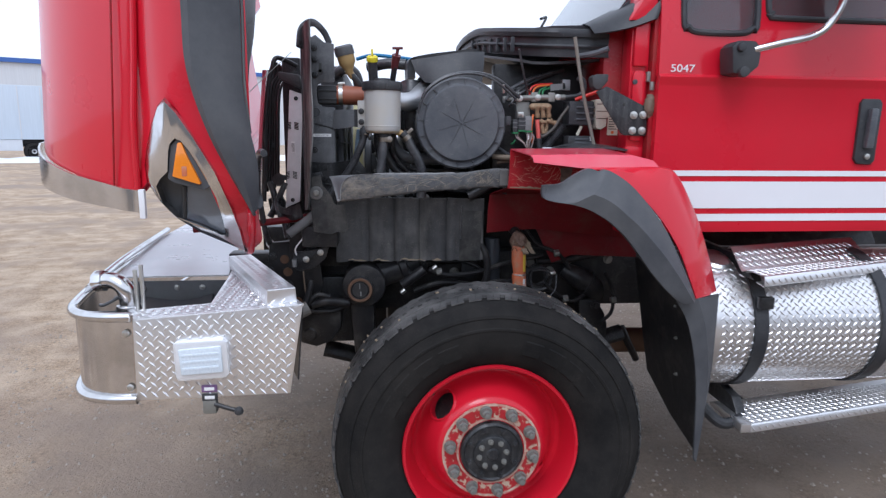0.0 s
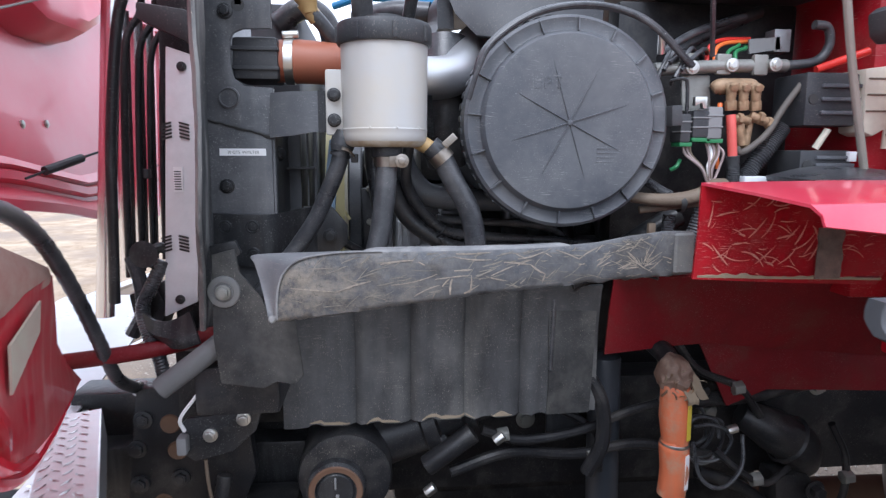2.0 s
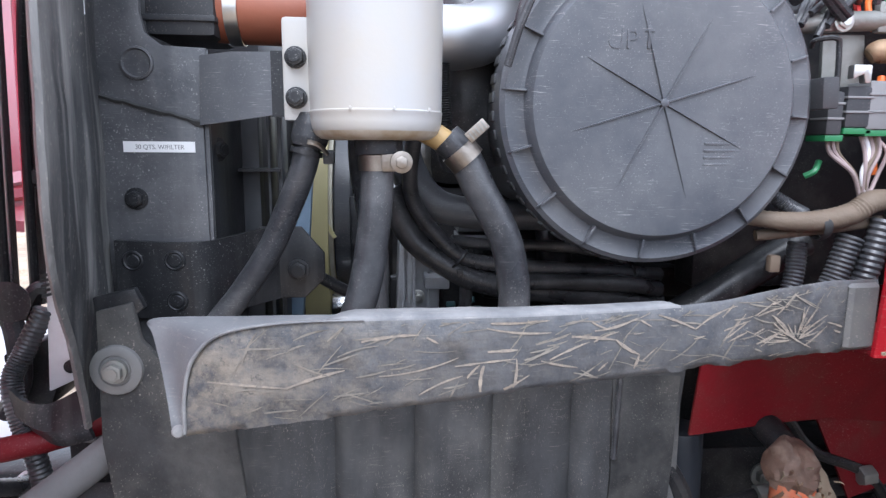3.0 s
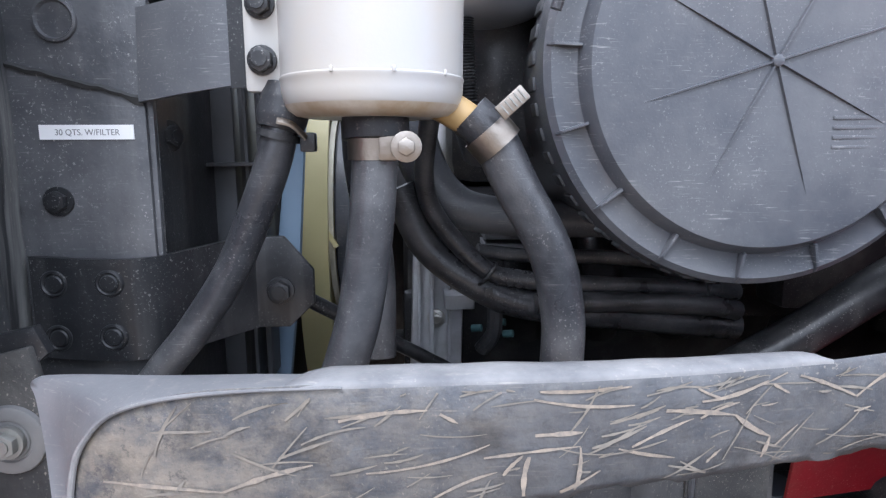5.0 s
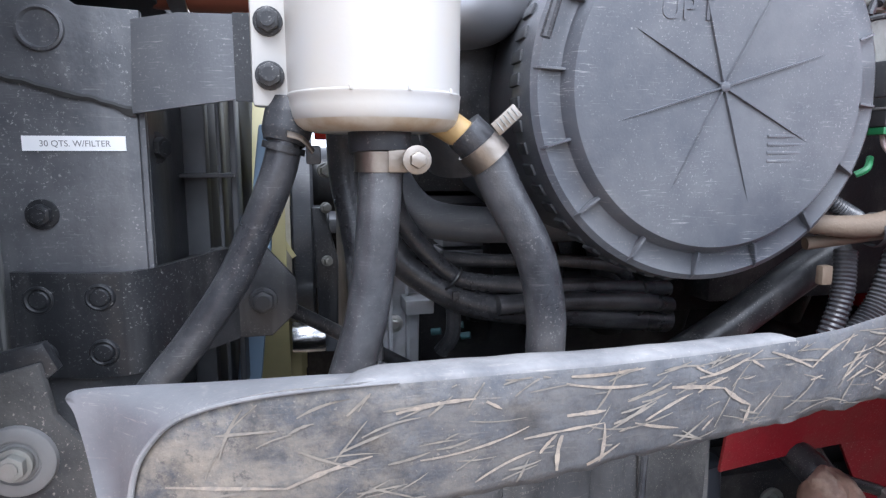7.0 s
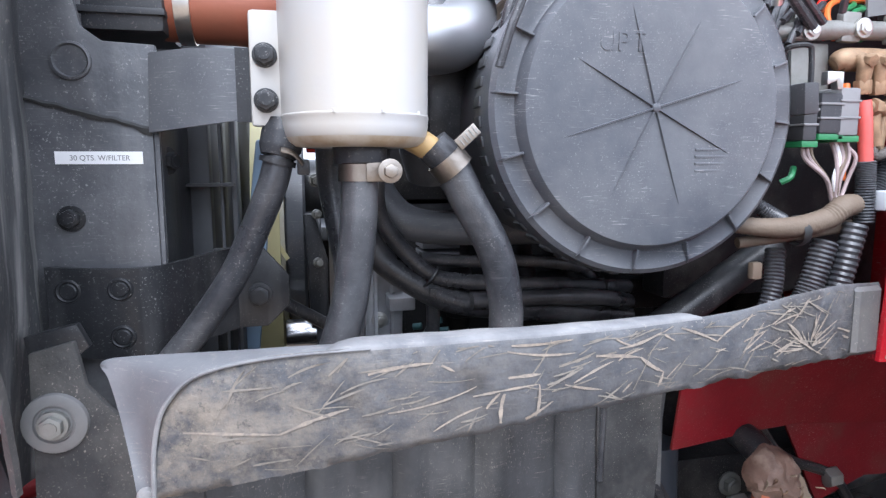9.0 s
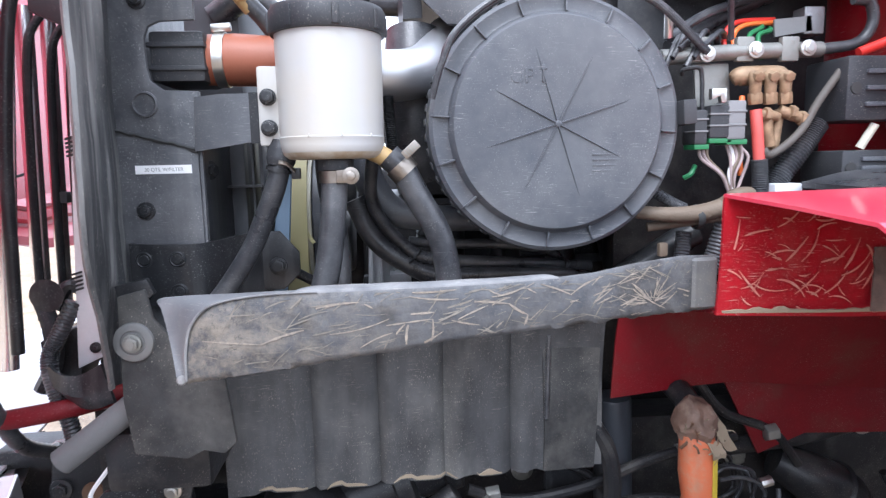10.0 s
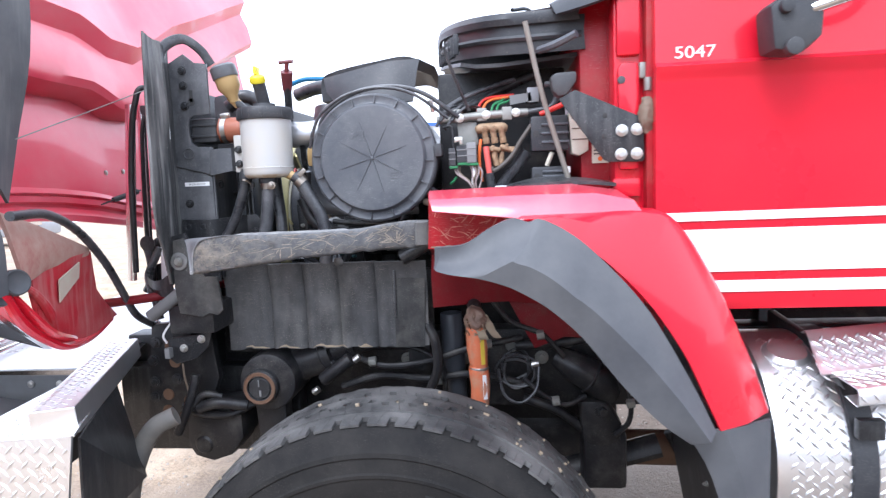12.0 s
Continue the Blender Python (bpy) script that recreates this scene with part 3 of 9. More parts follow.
# ---- front wheel ----
def build_wheel():
    c = Vector((-0.008, 0.0, 0.535))
    prof = [(0.300, 0.012), (0.330, -0.018), (0.380, -0.040), (0.430, -0.042), (0.433, -0.045), (0.440, -0.045), (0.443, -0.041), (0.470, -0.034), (0.473, -0.037), (0.482, -0.034), (0.486, -0.028),
            (0.506, -0.012), (0.518, 0.004), (0.524, 0.020), (0.528, 0.120), (0.524, 0.220), (0.514, 0.240), (0.470, 0.270), (0.380, 0.280), (0.300, 0.23)]
    tyre = part("tyre", lathe(prof, c, seg=96), M_TYRE, truck, "worn black truck tyre with blocky tread")
    t = bmesh.new()
    rng = random.Random(5)
    n = 56
    for i in range(n):
        for k, (y0, y1, off) in enumerate(((0.006, 0.0555, 0.0), (0.0565, 0.1015, 0.5), (0.1025, 0.1475, 0.0), (0.1485, 0.1935, 0.5), (0.1945, 0.236, 0.0))):
            a0 = 2 * math.pi * (i + off) / n
            a1 = a0 + 2 * math.pi / n * 0.988
            cut = ((0, 0), (0.35, 0), (0.37, 0.40), (0.63, 0.40), (0.65, 0), (1, 0), (1, 1), (0, 1))
            if k in (1, 4):
                cut = [(s, 1 - v) for s, v in cut[::-1]]
            low, high = [], []
            for s, v in cut:
                a, y = a0 + (a1 - a0) * s + 0.018 * (v - 0.5) * (1 if k % 2 else -1), y0 + (y1 - y0) * v
                drop = 0.011 if (k == 0 and v == 0) or (k == 4 and v == 1) else 0.004 if k in (0, 4) else 0.0
                low.append(t.verts.new((c.x + 0.522 * math.cos(a), y, c.z + 0.522 * math.sin(a))))
                high.append(t.verts.new((c.x + (0.5385 - drop) * math.cos(a), y, c.z + (0.5385 - drop) * math.sin(a))))
            t.faces.new(high)
            for j in range(8):
                t.faces.new((low[j], low[(j + 1) % 8], high[(j + 1) % 8], high[j]))
    bmesh.ops.recalc_face_normals(t, faces=t.faces)
    part("tread", t, material("dusty worn tread rubber", (0.024, 0.024, 0.025), 0.6, other=(0.06, 0.058, 0.057), grain=30, grain_amount=0.6, bump=0.15, bump_scale=150, dust=(0.16, 0.155, 0.15), dust_amount=0.75, dust_scale=9, speck=0.3), tyre, "dusty worn blocks of the tread", sharp=0.3)
    # Stones and straw caught in the tread.
    t = bmesh.new()
    for _ in range(34):
        a, y = rng.uniform(0.4, 2.8), rng.choice((0.055, 0.101, 0.147, 0.193)) + rng.uniform(-0.012, 0.012)
        r = 0.5385
        s = rng.uniform(0.0015, 0.0045)
        t2 = box(-s, s, -s * 0.7, s * 0.7, -0.004, 0.004, 0.001)
        bmesh.ops.transform(t2, matrix=Matrix.Translation((c.x + r * math.cos(a), y, c.z + r * math.sin(a))) @ Matrix.Rotation(math.pi / 2 - a, 4, "Y"), verts=t2.verts)
        join(t, t2)
    tagged(part("caught_stone", t, M_MUD, tyre), kind="stuff")
    # Raised moulding where the maker's name stands: plain blocks.
    for a0, a1, k in ((1.85, 2.75, 4), (0.55, 1.35, 4)):
        for i in range(k):
            b0 = a0 + (a1 - a0) * (i + 0.12) / k
            b1 = a0 + (a1 - a0) * (i + 0.88) / k
            rows = [[(c.x + r * math.cos(b0 + (b1 - b0) * s / 6), y, c.z + r * math.sin(b0 + (b1 - b0) * s / 6)) for s in range(7)] for r, y in ((0.352, -0.027), (0.358, -0.0345), (0.405, -0.0435), (0.411, -0.040))]
            part("raised_moulding", sheet(rows, 0), M_TYRE, tyre)
    t = lathe([(0.298, 0.016), (0.302, 0.004), (0.298, -0.004), (0.290, -0.002), (0.283, 0.012), (0.272, 0.06), (0.262, 0.098), (0.250, 0.108), (0.243, 0.106), (0.236, 0.102), (0.229, 0.093), (0.222, 0.082), (0.2163, 0.0707), (0.2106, 0.0593), (0.205, 0.048), (0.199, 0.038), (0.1935, 0.028),
               (0.188, 0.018), (0.176, 0.004), (0.166, 0.0), (0.08, 0.0)], c, seg=192)
    holes = []
    for deg in (139, -41):
        a = radians(deg)
        p = c + Vector((0.214 * math.cos(a), 0.0665, 0.214 * math.sin(a)))
        out = Vector((math.cos(a) * 0.89, -0.45, math.sin(a) * 0.89)).normalized()
        holes.append(Matrix.Translation(p) @ out.to_track_quat("Z", "Y").to_matrix().to_4x4())
    gone = [f for f in t.faces if any((m.inverted() @ f.calc_center_median()).xy.length < 0.051 and abs((m.inverted() @ f.calc_center_median()).z) < 0.03 for m in holes)]
    bmesh.ops.delete(t, geom=gone, context="FACES")
    rim = part("rim", t, M_RED, truck, "glossy red steel wheel rim")
    for m in holes:
        t = lathe([(0.059, -0.004), (0.055, 0.0035), (0.051, 0.003), (0.049, -0.012), (0.050, -0.024)], (0, 0, 0), axis=(0, 0, 1), seg=36)
        bmesh.ops.transform(t, matrix=m, verts=t.verts)
        part("hand_hole", t, M_RED, rim, "rolled edge of a hand hole")
        # Dark disc standing for the shade inside the hand hole.
        t = cyl((0, 0, -0.038), (0, 0, -0.034), 0.06, 24)
        bmesh.ops.transform(t, matrix=m, verts=t.verts)
        part("hole_shade", t, M_GREASE_SHADE, rim, "dark disc for the shade inside a hand hole")
    for r0, r1 in ((0.160, 0.168), (0.112, 0.119)):
        part("primer_edge", lathe([(r1, -0.0025), (r1, -0.0042), (r0, -0.0042), (r0, -0.0025)], c, seg=64), M_PRIMER, rim, "chipped pale primer edge")
    part("flange_ring", lathe([(0.168, 0.001), (0.168, -0.003), (0.112, -0.003), (0.112, 0.001)], c, seg=64), M_HUBPAINT, rim, "red paint flaking to pale primer round the wheel nuts")
    nut = cyl((0, 0.002, 0), (0, -0.006, 0), 0.021, 20, b=0.001)
    cyl((0, -0.004, 0), (0, -0.026, 0), 0.0175, 6, b=0.002, bm=nut)
    cyl((0, -0.024, 0), (0, -0.040, 0), 0.010, 12, b=0.001, bm=nut)
    first = None
    for k in range(10):
        a = radians(9 + 36 * k + 90)
        m = Matrix.Translation(c + Vector((0.1429 * math.cos(a), -0.003, 0.1429 * math.sin(a))))
        if first is None:
            first = part("wheel_nut", nut, M_NUT, rim, "weathered steel wheel nut")
            first.matrix_basis = m
        else:
            again(first, m)
    hub = part("hub", lathe([(0.108, 0.0), (0.106, -0.016), (0.098, -0.022), (0.092, -0.018), (0.066, -0.02), (0.063, -0.027), (0.058, -0.030), (0.022, -0.030), (0.018, -0.036), (0.0, -0.037)], c, seg=48), M_STEEL_BLACK, truck, "greasy black hub with a bolted cap")
    for k in range(8):
        a = radians(20 + 45 * k)
        part("hub_bolt", bolt(c + Vector((0.083 * math.cos(a), -0.019, 0.083 * math.sin(a))), r=0.0075, h=0.012), M_STEEL_BLACK, hub)
    for k in range(8):
        a = radians(10 + 45 * k)
        part("cap_bolt", bolt(c + Vector((0.046 * math.cos(a), -0.030, 0.046 * math.sin(a))), r=0.0065, h=0.012), M_NUT, hub)
    # The wheel on the far side, in the shade.
    far = part("far_wheel", lathe([(0.0, 0.1), (0.29, 0.1), (0.31, 0.0), (0.5, 0.01), (0.535, 0.04), (0.535, 0.24), (0.5, 0.27), (0.0, 0.25)], (0, 2.0, 0.54), seg=48), M_TYRE, truck)


build_wheel()


# ---- cab ----
def door_y(z):
    return float(np.interp(z, [1.2, 1.25, 1.46, 1.76, 1.775, 1.79, 1.80, 1.95, 2.3, 2.7], [0.285, 0.272, 0.27, 0.268, 0.262, 0.258, 0.272, 0.278, 0.315, 0.37]))


def side_panel(xs, zs, hole=None):
    t = bmesh.new()
    g = {(i, j): t.verts.new((x, door_y(z), z)) for i, x in enumerate(xs) for j, z in enumerate(zs)}
    for i in range(len(xs) - 1):
        for j in range(len(zs) - 1):
            xm, zm = (xs[i] + xs[i + 1]) / 2, (zs[j] + zs[j + 1]) / 2
            if not (hole and any(a < xm < b and c < zm < d for a, b, c, d in hole)):
                t.faces.new((g[i, j], g[i + 1, j], g[i + 1, j + 1], g[i, j + 1]))
    bmesh.ops.delete(t, geom=[v for v in t.verts if not v.link_faces], context="VERTS")
    back = bmesh.ops.extrude_face_region(t, geom=t.faces[:])
    bmesh.ops.translate(t, vec=(0, 0.03, 0), verts=[e for e in back["geom"] if isinstance(e, bmesh.types.BMVert)])
    return t


def build_cab():
    cab = part("cab", prism([(0.62, 1.235), (2.7, 1.235), (2.7, 2.75), (1.1, 2.75), (0.62, 2.1)], 0.36, 1.88, bev=0.03), M_RED, truck, "red cab body")
    zs = [1.232, 1.245, 1.26, 1.40, 1.60, 1.755, 1.765, 1.775, 1.783, 1.79, 1.796, 1.80, 1.81, 1.88, 1.945, 1.962, 2.0, 2.018, 2.2, 2.45, 2.7]
    door = part("door", side_panel([0.612, 0.62, 0.66, 0.693, 0.715, 0.8, 0.94, 0.967, 1.005, 1.03, 1.3, 1.72, 1.74, 1.78], zs, [(0.693, 0.967, 1.945, 2.45), (1.005, 1.74, 2.0, 2.45)]), M_RED, cab, "glossy red cab door with white reflective stripes")
    part("rear_panel", side_panel([1.79, 1.8, 2.2, 2.7], zs), M_RED, cab)
    for name, z0, z1 in (("stripe", 1.441, 1.461), ("stripe", 1.322, 1.421), ("stripe", 1.274, 1.301)):
        part(name, sheet([[(x, door_y(z) - 0.0025, z) for x in (0.612, 0.9, 1.3, 1.778)] for z in (z0, (z0 + z1) / 2, z1)], 0.001), M_WHITE, door, "white reflective stripe")
        part(name, sheet([[(x, door_y(z) - 0.0025, z) for x in (1.79, 2.2, 2.69)] for z in (z0, (z0 + z1) / 2, z1)], 0.001), M_WHITE, cab, "white reflective stripe")
    letters("5047", 0.037, (0.652, door_y(1.82) - 0.003, 1.808), door, M_WHITE, "unit_number", width=0.088)
    for x0, x1, z0, z1 in ((0.693, 0.967, 1.945, 2.45), (1.005, 1.74, 2.0, 2.45)):
        zm = [z0, (z0 + z1) / 2, z1]
        part("pane", sheet([[(x, door_y(z) + 0.012, z) for x in (x0, x1)] for z in zm], 0.005), M_GLASS, door, "tinted window pane").visible_shadow = False
        r = 0.06
        loop = [(x0, z1), (x0, z0 + r), (x0 + r * 0.3, z0 + r * 0.3), (x0 + r, z0), (x1 - r, z0), (x1 - r * 0.3, z0 + r * 0.3), (x1, z0 + r), (x1, z1)]
        part("window_seal", tube([(x, door_y(z) - 0.001, z) for x, z in loop], 0.011, 8, 4), M_BLACK, door, "black rubber window seal")
    inner = part("cab_interior", box(0.7, 2.6, 0.5, 1.8, 1.5, 1.52, 0.01), M_BLACK, cab)
    # Handle.
    hy = door_y(1.6)
    h = part("handle_recess", prism([(1.385, 1.71), (1.395, 1.725), (1.46, 1.725), (1.472, 1.71), (1.468, 1.50), (1.455, 1.485), (1.40, 1.487), (1.385, 1.505)], hy - 0.012, hy + 0.01, bev=0.006), M_BLACK, door, "black door handle")
    part("handle_grip", prism([(1.415, 1.69), (1.445, 1.69), (1.44, 1.545), (1.41, 1.545)], hy - 0.034, hy - 0.008, bev=0.008), M_COVER, h)
    part("lock", cyl((1.43, hy - 0.02, 1.515), (1.43, hy, 1.515), 0.011, 16, b=0.002), M_STEEL, h, "steel lock cylinder")
    # Mirror and its arm.
    arm = part("mirror_arm", tube([(0.90, 0.175, 1.875), (0.98, 0.15, 1.895), (1.08, 0.13, 1.92), (1.13, 0.12, 1.965), (1.16, 0.11, 2.06), (1.17, 0.10, 2.3)], 0.0125, 14), M_CHROME, truck, "chrome mirror arm")
    t = prism([(0.815, 1.885), (0.84, 1.905), (0.90, 1.905), (0.925, 1.88), (0.92, 1.82), (0.885, 1.79), (0.825, 1.795)], 0.165, 0.255, bev=0.014)
    cyl((0.86, 0.172, 1.80), (0.86, 0.150, 1.80), 0.018, 16, b=0.004, bm=t)
    cyl((0.845, 0.172, 1.88), (0.845, 0.15, 1.88), 0.014, 16, b=0.004, bm=t)
    part("mirror_mount", t, M_BLACK, arm, "black mirror mount on the door")
    part("mirror_housing", prism([(1.06, 2.035), (1.34, 2.05), (1.36, 2.4), (1.07, 2.4)], 0.02, 0.16, bev=0.03), M_RED, arm, "red mirror housing")
    # Hinge pillar with its pressed panel.
    pil = part("hinge_pillar", prism([(0.53, 1.22), (0.6, 1.22), (0.6, 2.2), (0.56, 2.15), (0.53, 1.95)], 0.335, 0.42, bev=0.008), M_RED, cab, "red hinge pillar beside the door")
    part("pressed_panel", prism([(0.54, 1.565), (0.585, 1.565), (0.588, 1.80), (0.58, 1.815), (0.545, 1.815), (0.537, 1.80)], 0.318, 0.345, bev=0.008), M_RED, pil)
    part("pressed_panel", prism([(0.525, 1.50), (0.59, 1.50), (0.59, 1.545), (0.525, 1.545)], 0.322, 0.345, bev=0.006), M_RED, pil)
    part("pressed_panel", prism([(0.535, 1.83), (0.59, 1.83), (0.59, 2.0), (0.535, 2.0)], 0.315, 0.345, bev=0.008), M_RED, pil)
    part("jamb", box(0.598, 0.625, 0.30, 0.40, 1.24, 2.4, 0.004), M_RED_DIRTY_DIM, cab)
    for z in (1.69,):
        g = tube([(0.602, 0.312, z - 0.04), (0.601, 0.308, z - 0.02), (0.600, 0.307, z), (0.602, 0.308, z + 0.02), (0.603, 0.312, z + 0.04)], [0.012, 0.017, 0.02, 0.018, 0.012], 20, 6)
        for v in g.verts:
            v.co += Vector((noise.noise(v.co * 80), noise.noise(v.co * 80 + Vector((5, 0, 0))), 0)) * 0.004
        part("hinge", g, M_LOOM, pil, "greasy brown door hinge")
        part("hinge_pin", cyl((0.602, 0.302, z + 0.055), (0.602, 0.302, z + 0.085), 0.009, 12, b=0.002), M_NUT, pil)
    part("striker", box(0.585, 0.60, 0.308, 0.33, 1.775, 1.812, 0.004), M_NUT, pil, "pale steel check strap")
    part("plug", cyl((0.545, 0.315, 1.775), (0.545, 0.322, 1.775), 0.009, 16, b=0.001), M_GREY, pil)
    # Firewall and cab front.
    part("firewall", box(0.46, 0.62, 0.42, 1.9, 1.32, 2.0, 0.01), M_RED_DIRTY_DIM, cab, "red firewall behind the engine")
    part("a_pillar", prism([(0.5, 1.98), (0.66, 1.98), (1.15, 2.75), (1.0, 2.75)], 0.30, 0.40, bev=0.02), M_RED, cab)
    part("windshield", sheet([[(0.50, 0.42, 2.03), (0.50, 1.85, 2.03)], [(1.02, 0.46, 2.75), (1.02, 1.8, 2.75)]], 0.006), M_GLASS, cab, "windshield glass")


build_cab()


# ---- rear half of the front fender, flare and mud flap ----
def build_fender():
    # The pale red of the top stands in for the sky it reflects.
    f = part("fender", sheet([[(0.086, 0.268, 1.531), (0.30, 0.27, 1.534), (0.42, 0.28, 1.534), (0.53, 0.31, 1.515)],
                              [(0.098, 0.16, 1.524), (0.30, 0.16, 1.527), (0.44, 0.16, 1.525), (0.525, 0.16, 1.505)],
                              [(0.110, 0.072, 1.516), (0.30, 0.072, 1.519), (0.45, 0.075, 1.517), (0.525, 0.08, 1.50)],
                              [(0.115, 0.060, 1.507), (0.30, 0.060, 1.505), (0.45, 0.062, 1.503), (0.53, 0.066, 1.49)],
                              [(0.118, 0.058, 1.495), (0.30, 0.045, 1.475), (0.45, 0.05, 1.477), (0.54, 0.055, 1.475)]], -0.004), M_RED_PALE, truck, "red rear half of the front fender")
    # Outer skin sweeping down behind the wheel.
    up = dense([(0.30, 0.045, 1.478), (0.42, 0.045, 1.478), (0.535, 0.05, 1.477), (0.60, 0.06, 1.45), (0.68, 0.07, 1.32), (0.745, 0.085, 1.18), (0.795, 0.10, 1.05)], 5)
    lo = dense([(0.28, 0.025, 1.470), (0.345, 0.010, 1.468), (0.44, 0.0, 1.405), (0.53, 0.0, 1.315), (0.60, 0.0, 1.21), (0.645, 0.0, 1.11), (0.672, 0.005, 1.05)], 5)
    mid = [tuple(Vector(a).lerp(Vector(b), 0.5) + Vector((0.0, -0.012, 0.0))) for a, b in zip(up, lo)]
    edge = [(a[0] + 0.012, a[1] + 0.10, a[2] + 0.004) for a in up]
    part("outer_skin", sheet([edge, [(a[0] + 0.006, a[1] + 0.012, a[2] + 0.003) for a in up], up, mid, lo], -0.004), M_RED, f)
    part("inner_face", sheet([[(0.084, 0.266, 1.531), (0.25, 0.268, 1.531), (0.42, 0.27, 1.531)], [(0.082, 0.264, 1.46), (0.25, 0.266, 1.46), (0.42, 0.27, 1.46)], [(0.078, 0.264, 1.396), (0.25, 0.275, 1.385), (0.40, 0.30, 1.375)]], 0.004), M_RED_DIRTY_DIM, f, "scratched muddy red inner fender face")

    def spot(u, v, du, dv):
        x, z = 0.09 + 0.28 * u + du, 1.40 + 0.11 * v + dv
        if not (0.085 < x < 0.40 and 1.395 < z < 1.525):
            return None, None, None, None
        return Vector((x, 0.2605 + 0.02 * max(0, x - 0.2), z)), Vector((0, -1, 0)), Vector((1, 0, 0)), Vector((0, 0, 1))

    tagged(part("scratch", strokes(spot, 70, 8, (0.012, 0.045), 0.0012), M_REDSCRATCH, f, "pale scratches in the red paint"), kind="stuff")
    lo_edge = [(float(x), 0.2625 + 0.03 * max(0.0, float(x) - 0.2), 1.3965 - 0.035 * (float(x) - 0.08) + 0.002) for x in np.linspace(0.085, 0.38, 40)]
    part("dried_mud", sheet([lo_edge, [(p[0], p[1] - 0.001, p[2] + 0.003 + 0.009 * abs(noise.noise((p[0] * 35, 4, 0)))) for p in lo_edge]], 0.002), M_MUD, f, "tan dried mud along the lower edge")
    strip = [[(0.268 + 0.040 * s + 0.004 * noise.noise((s * 3, z * 60, 2)), 0.2600 + 0.02 * max(0.0, 0.268 - 0.2) - 0.001 * math.sin(3.14 * s), z) for s in (0.0, 0.2, 0.4, 0.6, 0.8, 1.0)] for z in np.linspace(1.393, 1.469, 14)]
    part("dusty_strip", sheet([[tuple(float(q) for q in p) for p in row] for row in strip], 0.002), material("dusty brown-grey cloth", (0.13, 0.1, 0.085), 0.8, other=(0.05, 0.04, 0.036), grain=45, grain_amount=0.8, bump=0.2, dust=(0.3, 0.2, 0.17), dust_amount=0.5, dust_scale=30), f, "dusty dark strip stuck on the inner fender")
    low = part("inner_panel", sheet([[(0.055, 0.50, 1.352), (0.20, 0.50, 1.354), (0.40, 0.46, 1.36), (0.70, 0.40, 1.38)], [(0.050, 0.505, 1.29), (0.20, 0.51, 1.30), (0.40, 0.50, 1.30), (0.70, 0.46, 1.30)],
                                     [(0.05, 0.52, 1.198), (0.19, 0.53, 1.208), (0.26, 0.535, 1.21), (0.70, 0.56, 1.16)]], 0.004), M_GRIME_SHADE, f, "muddy red inner fender panel, shade in its colour")
    part("gusset", prism([(0.26, 1.212), (0.31, 1.30), (0.70, 1.26), (0.70, 1.08), (0.421, 1.093), (0.336, 1.06)], 0.568, 0.574, bev=0.001), M_GRIME_SHADE, f)
    part("ledge", sheet([[(0.078, 0.266, 1.397), (0.40, 0.29, 1.385)], [(0.058, 0.50, 1.352), (0.42, 0.47, 1.36)]], 0.004), M_GRIME_SHADE, f)
    # Grey flare.
    a_up = dense([(0.129, -0.035, 1.433), (0.185, -0.024, 1.434), (0.235, -0.016, 1.463), (0.280, -0.012, 1.481), (0.312, -0.014, 1.472), (0.334, -0.014, 1.478), (0.385, -0.016, 1.452), (0.44, -0.02, 1.406), (0.53, -0.02, 1.302), (0.61, -0.02, 1.16), (0.658, -0.02, 1.058)], 5)
    a_low = dense([(0.128, -0.048, 1.389), (0.160, -0.055, 1.381), (0.209, -0.060, 1.374), (0.245, -0.062, 1.365), (0.275, -0.062, 1.354), (0.305, -0.062, 1.338), (0.345, -0.062, 1.312), (0.404, -0.06, 1.257), (0.480, -0.06, 1.160), (0.548, -0.055, 1.088), (0.605, -0.045, 1.043)], 5)
    # A ridge runs along the arch and turns down across the nose, which is scooped.
    def along(line, i):
        k = min(len(line) - 2, max(0, int(i)))
        return Vector(line[k]).lerp(Vector(line[k + 1]), min(1.0, max(0.0, i - k)))

    skins = []
    for u in (0.0, 0.08, 0.35, 0.65, 0.92, 1.0, 1.08, 1.4, 1.75, 1.95, 2.0):
        row = []
        for j in range(len(a_up)):
            i = j + 8 * (1 - u) * (j / 18 if j < 18 else max(0.0, (50 - j) / 32))
            ridge = float(np.interp(i, [0, 18, 33, 40, 45, 50], [0.6, 0.6, 0.64, 0.52, 0.42, 0.4]))
            f_ = u * ridge if u <= 1 else ridge + (u - 1) * (1 - ridge)
            w = min(1.0, max(0.0, 1.0 + (j - 18) / 9.0))
            out = -0.027 * (u if u <= 1 else 2 - u) * w ** 1.5 + 0.010 * math.sin(math.pi * u / 2) * (1 - w)
            row.append(tuple(along(a_up, i).lerp(along(a_low, i), f_) + Vector((0, out, 0))))
        skins.append(row)
    for row in skins:
        for k, s in ((0, 0.84), (1, 0.95)):
            row[k] = (row[k][0], row[k][1] + 0.010 * (1 - k), 1.411 + s * (row[k][2] - 1.411))
    part("flare", slab(skins, 0.022), M_GREY, truck, "grey plastic wheel arch flare", sharp=0.35)
